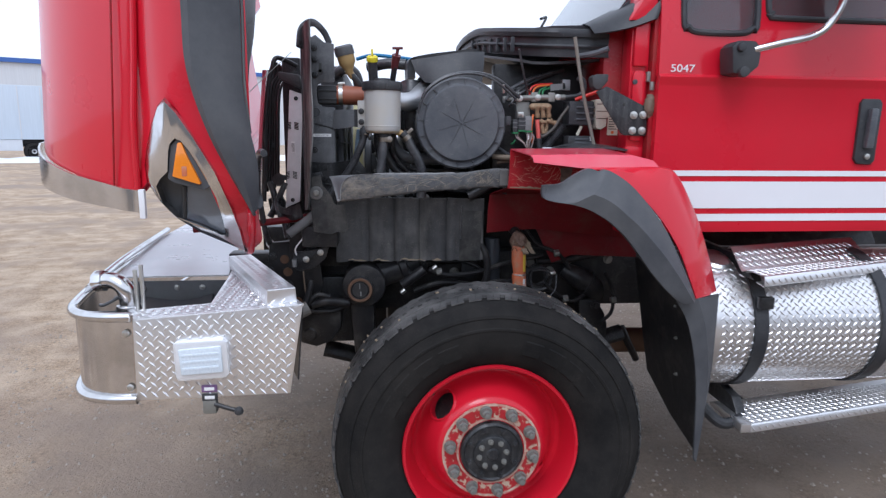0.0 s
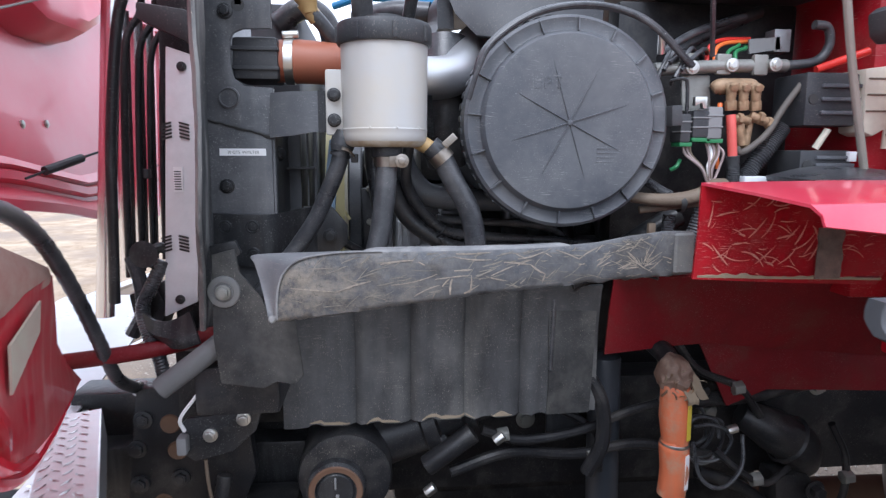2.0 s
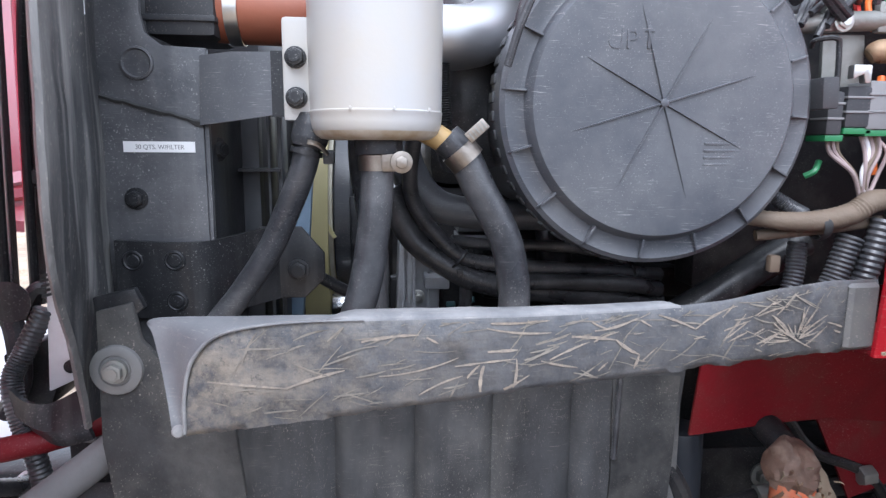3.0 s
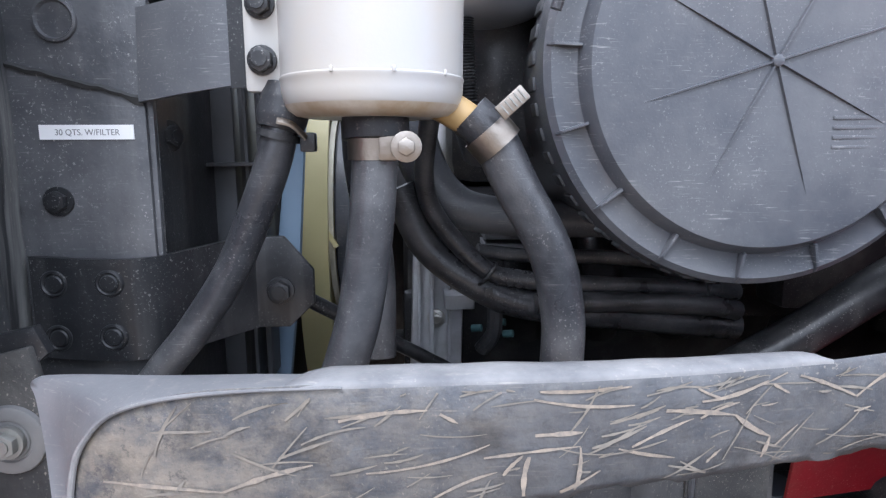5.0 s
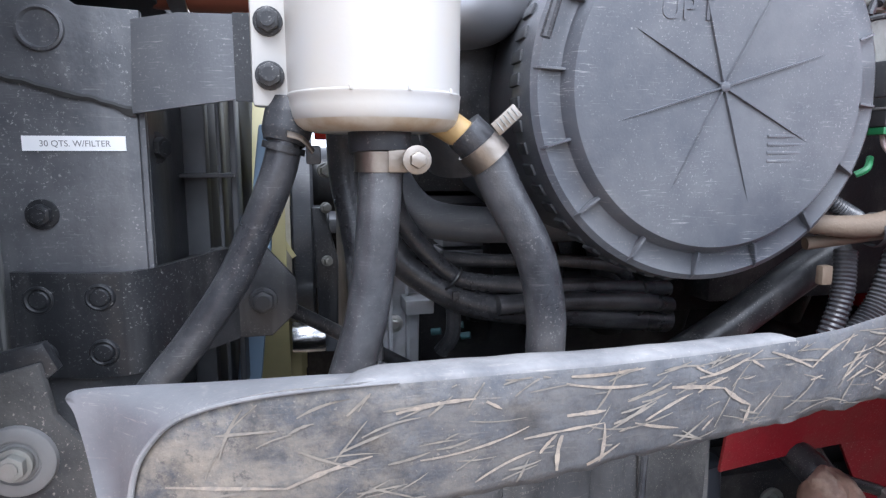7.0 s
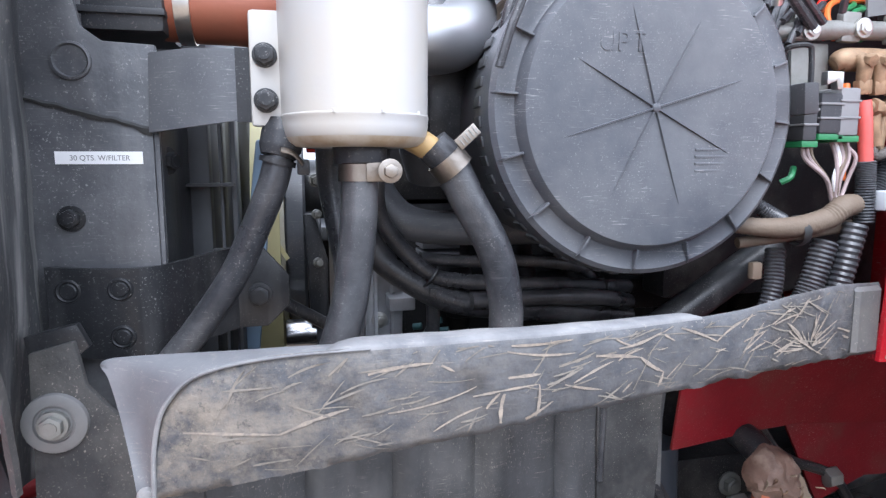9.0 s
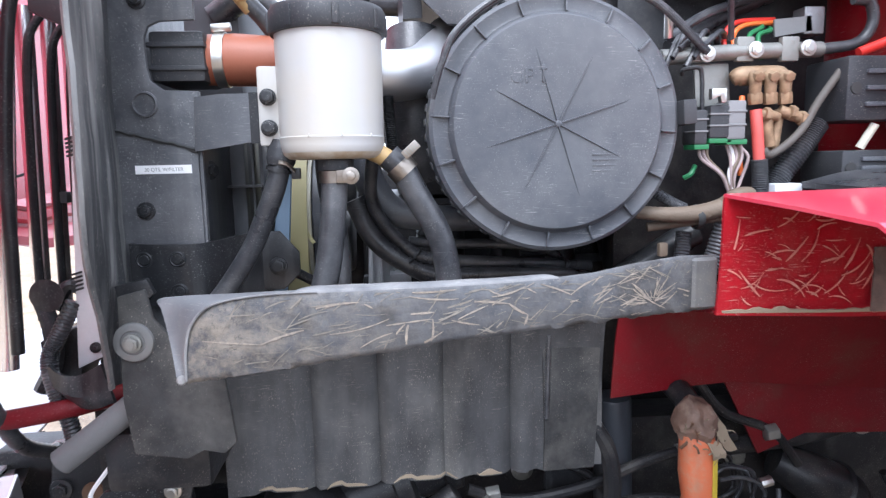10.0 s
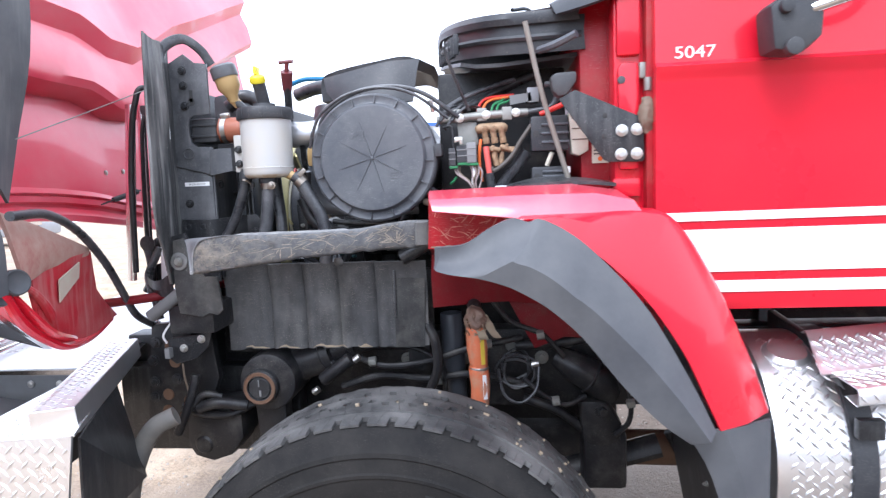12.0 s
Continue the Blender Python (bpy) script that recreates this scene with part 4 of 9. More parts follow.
    # Mud flap.
    flap = part("mud_flap", sheet([dense([(0.60, 0.02, 1.06), (0.66, 0.015, 0.95), (0.705, 0.02, 0.75), (0.725, 0.03, 0.46)], 4),
                                   dense([(0.68, 0.012, 1.05), (0.72, 0.012, 0.92), (0.745, 0.022, 0.72), (0.735, 0.035, 0.44)], 4),
                                   dense([(0.79, 0.08, 1.045), (0.79, 0.08, 0.92), (0.785, 0.08, 0.72), (0.755, 0.08, 0.45)], 4)], -0.008), M_GREY, truck, "grey mud flap edge hanging behind the wheel")
    part("flap_sheet", sheet([[(0.68, 0.05, 1.06), (0.67, 0.26, 1.09), (0.66, 0.47, 1.10)], [(0.73, 0.05, 0.78), (0.72, 0.26, 0.78), (0.71, 0.46, 0.78)], [(0.755, 0.05, 0.46), (0.75, 0.26, 0.52), (0.74, 0.46, 0.62)]], 0.006), M_GREASE_SHADE, flap, "black rubber mud flap sheet")
    for z in (0.72, 0.86, 0.98):
        part("flap_bolt", bolt((0.70 - 0.08 * (z - 0.8), 0.16, z), (-1, -0.2, 0), 0.0045), M_NUT, flap)


build_fender()


# ---- fuel tank and steps ----
def build_tank():
    c = Vector((0, 0.47, 0.85))
    t = cyl((0.86, c.y, c.z), (2.5, c.y, c.z), 0.275, 64, b=0.012)

    def spot(u, v):
        a = radians(100) + v / 0.278
        out = Vector((0, math.cos(a), math.sin(a)))
        return Vector((0.885 + u, c.y, c.z)) + out * 0.2752, Vector((1, 0, 0)), Vector((0, -math.sin(a), math.cos(a))), out

    tank = part("fuel_tank", treads(spot, 60, 33, bm=t), M_ALU, truck, "round aluminium tread-plate fuel tank")
    for x in (1.045, 1.56, 2.2):
        s = lathe([(0.279, -0.028), (0.287, -0.026), (0.287, 0.026), (0.279, 0.028)], (x, c.y, c.z), axis=(1, 0, 0), seg=64)
        part("strap", s, M_BLACK, tank, "black tank strap")
    part("tank_bracket", prism([(0.25, 0.5), (0.8, 0.5), (0.8, 1.2), (0.74, 1.2), (0.7, 0.62), (0.3, 0.56)], 1.02, 1.06, axis="x", bev=0.005), M_STEEL_BLACK, tank)
    def step(name, x0, x1, y0, y1, z, lip, k):
        """A folded tread-plate step: tread, rounded nose, and lip."""
        lean = lambda x: k * (x - x0)  # noqa: E731
        fold = [(y1, z - 0.012), (y1, z), (y0 + 0.012, z), (y0 + 0.004, z - 0.002), (y0, z - 0.008), (y0 - 0.002, z - lip), (y0 + 0.006, z - lip - 0.006), (y0 + 0.05, z - lip)]
        rows = [[(x, y + lean(x), h) for x in (x0, x0 + 0.5 * (x1 - x0), x1)] for y, h in fold]
        b = shell(rows, 0.003, (0, 0, 1))
        nu, nv = int((x1 - x0) / 0.024), int((y1 - y0 - 0.012) / 0.024)
        treads(lambda u, v: (Vector((x0 + u, y0 + 0.014 + v + lean(x0 + u), z + 0.0003)), Vector((1, k, 0)).normalized(), Vector((0, 1, 0)), Vector((0, 0, 1))), nu, nv, bm=b)
        treads(lambda u, v: (Vector((x0 + u, y0 - 0.0015 + lean(x0 + u), z - lip + 0.002 + v)), Vector((1, k, 0)).normalized(), Vector((0, 0, 1)), Vector((0, -1, 0))), nu, 1, bm=b)
        return part(name, b, M_ALU, truck, "bright aluminium tread-plate step")

    lo = step("lower_step", 1.03, 2.4, 0.168, 0.37, 0.505, 0.034, 0.2)
    part("step_end", prism([(0.17, 0.503), (0.37, 0.503), (0.40, 0.495), (0.40, 0.48), (0.17, 0.468)], 0.99, 1.034, axis="x", bev=0.004), M_ALU, lo)
    part("step_bracket", box(1.10, 1.16, 0.24, 0.6, 0.44, 0.49, 0.004), M_STEEL_BLACK, lo)
    up = step("upper_step", 0.973, 2.0, 0.095, 0.207, 1.10, 0.034, 0.33)
    b = shell([[(x, y + 0.3 * (x - 0.955), h) for x in (x0, 1.62)] for x0, y, h in ((0.962, 0.325, 1.16), (0.964, 0.316, 1.167), (0.966, 0.306, 1.164), (0.95, 0.212, 1.104), (0.948, 0.198, 1.098))], 0.003, (0, -0.53, 0.86))
    treads(lambda u, v: (Vector((0.965 + u, 0.214 + 0.86 * v + 0.3 * u, 1.107 + 0.53 * v)), Vector((1, 0.3, 0)).normalized(), Vector((0, 0.86, 0.53)), Vector((0, -0.53, 0.86))), 26, 4, bm=b)
    part("back_plate", b, M_ALU, up, "inclined tread-plate strip above the step")
    part("step_bracket", prism([(0.20, 1.06), (0.30, 1.13), (0.62, 1.15), (0.62, 1.08), (0.40, 1.07)], 1.00, 1.02, axis="x", bev=0.003), M_STEEL_BLACK, up)
    # Unseen; added to block light from the far side under the truck.
    part("far_light_block", cyl((0.80, 1.62, 0.88), (2.5, 1.62, 0.88), 0.26, 40, b=0.012), M_GREASE_SHADE, truck, "unseen tank shape added to block light under the truck")
    part("step_hanger", tube([(0.90, 0.34, 0.53), (0.93, 0.26, 0.49), (0.97, 0.24, 0.475), (1.04, 0.25, 0.49)], 0.022, 10), M_BLACK, tank)
    part("tank_cap", lathe([(0.0, 0.03), (0.045, 0.028), (0.055, 0.018), (0.055, -0.02)], (0.94, 0.36, 1.085), axis=(0, -0.35, 1), seg=28), M_ALU, tank, "round aluminium tank cap")
    part("strap_buckle", box(1.02, 1.075, 0.175, 0.20, 0.955, 1.0, 0.004), M_STEEL_BLACK, tank)


build_tank()


# ---- tilted hood ----
def build_hood():
    # Plan of the side, swept upwards: it rounds inward to the nose.
    plan = [(-0.735, -0.085), (-0.80, -0.115), (-0.90, -0.125), (-0.96, -0.11), (-1.02, -0.065), (-1.08, -0.02), (-1.12, -0.012), (-1.30, 0.09), (-1.44, 0.22), (-1.53, 0.38), (-1.575, 0.6), (-1.60, 1.1), (-1.575, 1.6), (-1.5, 1.95)]
    low = [1.40, 1.50, 1.60, 1.60, 1.46, 1.41, 1.415, 1.45, 1.49, 1.535, 1.545, 1.55, 1.54, 1.52]
    zs = (0.0, 0.02, 0.06, 0.2, 0.45, 0.8, 1.2)
    n_plan = len(dense([(x, y, 0) for x, y in plan], 4))
    lows = np.interp(np.linspace(0, 13, n_plan), range(14), low)
    lean = lambda x: min(1.0, max(0.0, (-0.98 - x) / 0.14))  # noqa: E731
    rows = [[(x + lean(x) * (0.012 + 0.10 * dz), y - 0.08 * dz * lean(x), float(z) + dz) for (x, y, _), z in zip(dense([(x, y, 0) for x, y in plan], 4), lows)] for dz in zs]
    hood = part("hood", sheet(rows, 0.008), M_RED, truck, "red hood tilted forward, seen from its side")
    part("hood_lining", sheet([[(x + 0.012, y + 0.016, z) for x, y, z in row[6:]] for row in rows], 0.003), M_RED_PALE, hood, "dusty red inside of the hood, pinkish with painted glare")
    part("hood_seam", tube([(-1.150, 0.0, 1.42), (-1.118, -0.035, 1.7), (-1.075, -0.062, 2.2)], 0.003, 8), M_RED_DIRTY_DIM, hood)
    part("hood_seam", tube([(-1.072, -0.03, 1.42), (-1.062, -0.05, 1.6), (-1.045, -0.055, 1.8), (-1.015, -0.07, 2.2)], 0.009, 10), M_RED, hood)
    # Lower rear corner beside the lamp.
    part("lower_corner", sheet([dense([(-0.925, -0.128, 1.665), (-0.885, -0.128, 1.56), (-0.85, -0.115, 1.44), (-0.825, -0.06, 1.33), (-0.81, 0.06, 1.235), (-0.815, 0.13, 1.20)], 5),
                                dense([(-0.90, -0.13, 1.66), (-0.845, -0.128, 1.56), (-0.80, -0.115, 1.44), (-0.775, -0.06, 1.34), (-0.775, 0.05, 1.245), (-0.80, 0.15, 1.205)], 5),
                                dense([(-0.86, -0.125, 1.66), (-0.80, -0.12, 1.55), (-0.755, -0.11, 1.44), (-0.735, -0.06, 1.36), (-0.74, 0.04, 1.26), (-0.785, 0.17, 1.21)], 5)], 0.008), M_RED, hood)
    # Chrome trim round the nose.
    tp = dense([(-1.05, -0.052, 0), (-1.085, -0.025, 0), (-1.125, -0.02, 0), (-1.305, 0.083, 0), (-1.447, 0.214, 0), (-1.537, 0.376, 0), (-1.585, 0.6, 0), (-1.61, 1.1, 0)], 5)
    t_hi = np.interp(np.linspace(0, 7, len(tp)), range(8), [1.415, 1.415, 1.42, 1.455, 1.495, 1.54, 1.55, 1.555])
    t_lo = np.interp(np.linspace(0, 7, len(tp)), range(8), [1.345, 1.35, 1.355, 1.375, 1.40, 1.43, 1.44, 1.445])
    part("nose_trim", sheet([[(p[0], p[1], float(a + (b - a) * f)) for p, a, b in zip(tp, t_hi, t_lo)] for f in (0.0, 0.35, 0.8, 1.0)], 0.006), M_CHROME, hood, "dull chrome trim strip")
    # White block: the chrome corner's bright reflection drawn as colour.
    part("trim_end", box(-1.062, -1.045, -0.062, -0.045, 1.335, 1.42, 0.004), M_WHITE, hood)
    # Flare along the wheel opening.
    fo = dense([(-0.885, -0.155, 2.35), (-0.884, -0.155, 1.93), (-0.878, -0.165, 1.75), (-0.84, -0.16, 1.60), (-0.79, -0.13, 1.47), (-0.735, -0.09, 1.345)], 5)
    fi = dense([(-0.748, -0.10, 2.35), (-0.745, -0.10, 1.93), (-0.745, -0.11, 1.72), (-0.733, -0.11, 1.60), (-0.716, -0.095, 1.48), (-0.722, -0.09, 1.37)], 5)
    fm = [tuple(Vector(a).lerp(Vector(b), 0.5) + Vector((0.0, -0.035, 0))) for a, b in zip(fo, fi)]
    f1 = [tuple(Vector(a).lerp(Vector(b), 0.16) + Vector((0.0, -0.026, 0))) for a, b in zip(fo, fi)]
    f2 = [tuple(Vector(a).lerp(Vector(b), 0.84) + Vector((0.0, -0.018, 0))) for a, b in zip(fo, fi)]
    fb = [(p[0] - 0.03, p[1] + 0.03, p[2]) for p in fi]
    part("hood_flare", sheet([fo, f1, fm, f2, fi, fb], 0.008), M_GREY, hood, "dark grey rubber flare on the hood")
    part("flare_return", sheet([dense([(-0.748, -0.095, 2.35), (-0.745, -0.095, 1.93), (-0.745, -0.105, 1.72), (-0.735, -0.10, 1.58)], 5), dense([(-0.730, -0.02, 2.35), (-0.735, -0.02, 1.93), (-0.752, -0.03, 1.72), (-0.755, -0.05, 1.58)], 5), dense([(-0.735, 0.07, 2.35), (-0.742, 0.07, 1.93), (-0.782, 0.04, 1.68), (-0.785, 0.0, 1.55)], 5)], 0.006), material("dusty grey flare back", (0.06, 0.063, 0.07), 0.55, grain=30, bump=0.05, dust=(0.17, 0.165, 0.16), dust_amount=0.6, dust_scale=6, streak=(0.2, 0.195, 0.19), streak_amount=0.3), hood, "dusty dark grey back of the flare")
    # Lamp: chrome bezel, amber marker, lens.
    outer = [(-0.947, 1.673), (-0.973, 1.653), (-0.999, 1.611), (-1.031, 1.54), (-1.044, 1.492), (-1.039, 1.444), (-1.01, 1.404), (-0.979, 1.364), (-0.951, 1.338), (-0.904, 1.285), (-0.824, 1.228), (-0.798, 1.203), (-0.787, 1.289), (-0.792, 1.366), (-0.824, 1.473), (-0.855, 1.531), (-0.878, 1.573), (-0.92, 1.641)]
    inner = [(-0.928, 1.565), (-0.942, 1.55), (-0.948, 1.53), (-0.954, 1.475), (-0.985, 1.452), (-1.002, 1.43), (-0.994, 1.383), (-0.968, 1.36), (-0.95, 1.342), (-0.894, 1.311), (-0.85, 1.277), (-0.836, 1.28), (-0.827, 1.33), (-0.832, 1.401), (-0.857, 1.463), (-0.878, 1.505), (-0.895, 1.535), (-0.912, 1.558)]

    def skin(x, z, off=0.0):
        y = float(np.interp(z, [1.18, 1.2, 1.25, 1.33, 1.42, 1.7], [0.14, 0.11, 0.04, -0.06, -0.115, -0.128])) + 0.9 * max(0.0, -0.955 - x)
        return (x, y - off, z)

    k = len(outer)
    t = sheet([[skin(*outer[i % k], 0.004) for i in range(k + 1)], [tuple(Vector(skin(*outer[i % k], 0.016)).lerp(Vector(skin(*inner[i % k], 0.016)), 0.1)) for i in range(k + 1)], [tuple(Vector(skin(*outer[i % k], 0.018)).lerp(Vector(skin(*inner[i % k], 0.018)), 0.7)) for i in range(k + 1)], [skin(*inner[i % k], 0.012) for i in range(k + 1)], [skin(*inner[i % k], -0.03) for i in range(k + 1)]], 0)
    lamp = part("lamp_bezel", t, M_CHROME, hood, "worn chrome headlamp bezel")
    t = bmesh.new()
    t.faces.new([t.verts.new(skin(x, z, -0.028)) for x, z in inner])
    part("lamp_bowl", t, material("dark lamp bowl", (0.05, 0.052, 0.056), 0.45, bump=0.05), lamp, "dark grey lamp bowl")
    t = bmesh.new()
    t.faces.new([t.verts.new(skin(x, z, -0.012)) for x, z in ((-0.92, 1.44), (-0.935, 1.335), (-0.894, 1.313), (-0.85, 1.279), (-0.838, 1.282), (-0.829, 1.33), (-0.834, 1.40), (-0.848, 1.435))])
    part("headlamp", t, material("smoky lamp lens", (0.13, 0.15, 0.18), 0.14, coat=0.8, bump=0.03), lamp, "smoky glass headlamp")
    part("divider", tube([skin(-0.918, 1.435, -0.008), skin(-0.938, 1.34, -0.01)], 0.006, 8), M_INK, lamp)
    fr = [(-0.926, 1.563), (-0.945, 1.545), (-0.957, 1.455), (-0.94, 1.443), (-0.863, 1.422), (-0.842, 1.434), (-0.86, 1.465), (-0.895, 1.535), (-0.912, 1.56)]
    part("marker_frame", prism(fr, -0.124, -0.07, bev=0.004), M_GREY, lamp, "dark grey marker frame")
    part("amber_marker", prism([(-0.922, 1.553), (-0.912, 1.555), (-0.898, 1.515), (-0.866, 1.443), (-0.87, 1.439), (-0.941, 1.462)], -0.135, -0.10, bev=0.005), M_AMBER, lamp, "amber marker lens")
    part("marker_bulb", box(-0.915, -0.90, -0.1365, -0.13, 1.462, 1.49, 0.004), M_ORANGE_TAPE, lamp)
    # Underside of the hood, leaning back, with its upper ledge.
    ys = [float(v) for v in np.linspace(0.0, 2.1, 43)]

    def base(y):
        return float(np.interp(y, [0, 0.4, 0.55, 0.85, 1.0, 1.4, 1.8, 2.1], [1.5, 1.49, 1.48, 1.44, 1.41, 1.38, 1.45, 1.6]))

    def ledge(y):
        return float(np.interp(y, [0, 0.7, 0.78, 0.84, 1.0, 1.1, 1.3, 1.7, 2.1], [1.865, 1.87, 1.85, 1.825, 1.825, 1.87, 1.97, 2.12, 2.28]))

    def under(y, z):
        return -1.06 - 0.16 * (z - 1.5) - 0.03 * math.sin(min(y / 2.1, 1) * math.pi)

    rows = []
    for f in (0.0, 0.04, 0.10, 0.14, 0.16, 0.18, 0.20, 0.22, 0.25, 0.28, 0.4, 0.55, 0.7, 0.85, 0.96, 1.0):
        rows.append([(under(y, 0) * 0 + under(y, base(y) + f * (ledge(y) - base(y))) + (0.03 if f < 0.1 else 0.0) + (0.012 if 0.15 < f < 0.19 or 0.21 < f < 0.24 else 0.0) + 0.01 * noise.noise((y * 3, f * 3, 0)), y, base(y) + f * (ledge(y) - base(y))) for y in ys])
    part("underside", sheet(rows, 0.008), M_RED_PALE, hood, "dusty red underside of the hood, paled with painted glare")
    rows = [[(under(y, ledge(y)) + d + 0.012 * noise.noise((y * 4, d * 9, 2)), y, ledge(y) + h + 0.03 * max(0, 0.5 - y) * (h > 0)) for y in ys] for d, h in ((0.0, -0.002), (0.05, 0.012), (0.085, 0.03), (0.095, 0.05), (0.08, 0.12), (0.04, 0.2), (0.07, 0.26), (0.02, 0.36), (-0.05, 0.5), (-0.12, 0.75))]
    part("upper_ledge", sheet(rows, 0.008), M_RED_PALE, hood, "dusty red ledge under the hood, paled with painted glare")
    part("side_lining", sheet([[(-0.86, -0.10, 2.4), (-0.98, -0.02, 2.4), (-1.14, 0.04, 2.4)], [(-0.86, -0.10, 1.9), (-0.98, -0.03, 1.9), (-1.11, 0.03, 1.9)], [(-0.83, -0.09, 1.56), (-0.95, -0.04, 1.55), (-1.06, 0.02, 1.52)]], 0.006), M_RED_PALE, hood)
    for y, z in ((0.80, 1.63), (0.90, 1.635)):
        part("rivet", bolt((under(y, z) + 0.008, y, z), (1, 0, 0), 0.006, h=0.003), M_STEEL, hood)
    part("hood_cable", tube([(-0.78, -0.02, 1.665), (-0.745, 0.265, 1.77), (-0.70, 0.55, 1.88)], 0.0013, 6), M_NUT, hood, "thin steel hood cable")
    sp = tube([(-1.03, 0.66, 1.525), (-1.0, 0.74, 1.55), (-0.97, 0.84, 1.575)], 0.0025, 6)
    tube([(-1.015, 0.70, 1.538), (-0.985, 0.79, 1.562)], 0.009, 10, bm=sp)
    part("hood_catch", sp, M_BLACK, hood, "black spring catch")
    # Inside of the wheel opening: dusty red web and the lamp's back.
    M_WEB = material("red paint under streaks of mud", (0.5, 0.02, 0.035), 0.4, other=(0.42, 0.03, 0.04), grain=18, bump=0.12, bump_scale=50, dust=(0.5, 0.22, 0.2), dust_amount=0.45, dust_scale=14, coat=0.3, streak=(0.58, 0.38, 0.34), streak_amount=0.4)
    M_CAKE = material("thick dust over red", (0.46, 0.29, 0.23), 0.85, other=(0.36, 0.09, 0.08), grain=30, grain_amount=0.7, bump=0.4, bump_scale=60, dust=(0.47, 0.36, 0.29), dust_amount=0.7, dust_scale=9)
    web = part("fender_web", sheet([dense([(-0.772, 0.02, 1.385), (-0.79, 0.10, 1.40), (-0.80, 0.19, 1.412), (-0.815, 0.275, 1.415)], 4), dense([(-0.770, 0.015, 1.35), (-0.79, 0.09, 1.355), (-0.805, 0.18, 1.36), (-0.822, 0.288, 1.365)], 4),
                                    dense([(-0.768, 0.02, 1.31), (-0.787, 0.09, 1.305), (-0.81, 0.19, 1.305), (-0.835, 0.31, 1.31)], 4), dense([(-0.775, 0.04, 1.265), (-0.79, 0.10, 1.25), (-0.815, 0.21, 1.245), (-0.855, 0.37, 1.26)], 4),
                                    dense([(-0.79, 0.09, 1.222), (-0.81, 0.16, 1.20), (-0.83, 0.25, 1.19), (-0.86, 0.42, 1.215)], 4)], 0.01), M_WEB, hood, "red inner web of the hood, streaked with mud")
    part("web_top", sheet([dense([(-0.765, -0.05, 1.53), (-0.79, 0.06, 1.50), (-0.805, 0.16, 1.465), (-0.815, 0.272, 1.422)], 4), dense([(-0.745, -0.055, 1.48), (-0.765, 0.03, 1.46), (-0.785, 0.13, 1.44), (-0.815, 0.274, 1.418)], 4), dense([(-0.735, -0.05, 1.42), (-0.76, 0.02, 1.415), (-0.785, 0.12, 1.415), (-0.812, 0.27, 1.412)], 4), dense([(-0.745, -0.03, 1.38), (-0.765, 0.02, 1.385), (-0.787, 0.10, 1.398), (-0.81, 0.26, 1.405)], 4)], 0.008), M_CAKE, web, "dust-caked top of the inner web")
    part("web_rim", tube([(-0.745, -0.075, 1.36), (-0.755, -0.03, 1.30), (-0.775, 0.05, 1.245), (-0.80, 0.15, 1.20), (-0.835, 0.28, 1.188), (-0.86, 0.40, 1.21)], 0.012, 10), M_RED, web, "red rolled lower rim")
    part("web_rib", tube([(-0.745, -0.02, 1.375), (-0.752, 0.02, 1.345), (-0.764, 0.06, 1.30), (-0.785, 0.10, 1.24)], [0.006, 0.009, 0.013, 0.008], 10), M_WEB, web)
    part("lamp_back", lathe([(0.0, 0.0), (0.012, 0.001), (0.020, 0.004), (0.024, 0.007), (0.027, 0.005), (0.029, -0.02)], (-0.733, -0.056, 1.388), axis=(1, -0.35, 0.2), seg=28), M_GREY, web, "grey back of the headlamp")
    patch = sheet([[(-0.778, 0.118, 1.366), (-0.788, 0.205, 1.396)], [(-0.778, 0.112, 1.312), (-0.790, 0.20, 1.358)]], 0.003)
    part("web_patch", patch, material("pale scuffed sticker", (0.5, 0.46, 0.36), 0.6, other=(0.42, 0.36, 0.27), grain=30, bump=0.05, dust=(0.5, 0.3, 0.26), dust_amount=0.5, dust_scale=20), web, "pale scuffed sticker")
    # Wiring hose from the hood to the frame.
    part("hood_harness", tube([(-0.70, -0.09, 1.525), (-0.74, 0.06, 1.52), (-0.775, 0.20, 1.47), (-0.80, 0.32, 1.38), (-0.80, 0.38, 1.29), (-0.80, 0.43, 1.215), (-0.80, 0.49, 1.175), (-0.803, 0.53, 1.158)], 0.0105, 12, 10, ridges=0.04), M_RUBBER, truck, "black wiring hose curving to the frame")
    part("harness_plug", cyl((-0.803, 0.525, 1.16), (-0.80, 0.55, 1.145), 0.016, 12, b=0.002), M_LABEL, truck)
    part("pivot_tube", tube([(-1.05, 0.40, 1.235), (-0.72, 0.42, 1.265), (-0.60, 0.6, 1.27)], 0.013, 12), M_GRIME_SHADE, hood, "dirty red hood pivot tube")


build_hood()


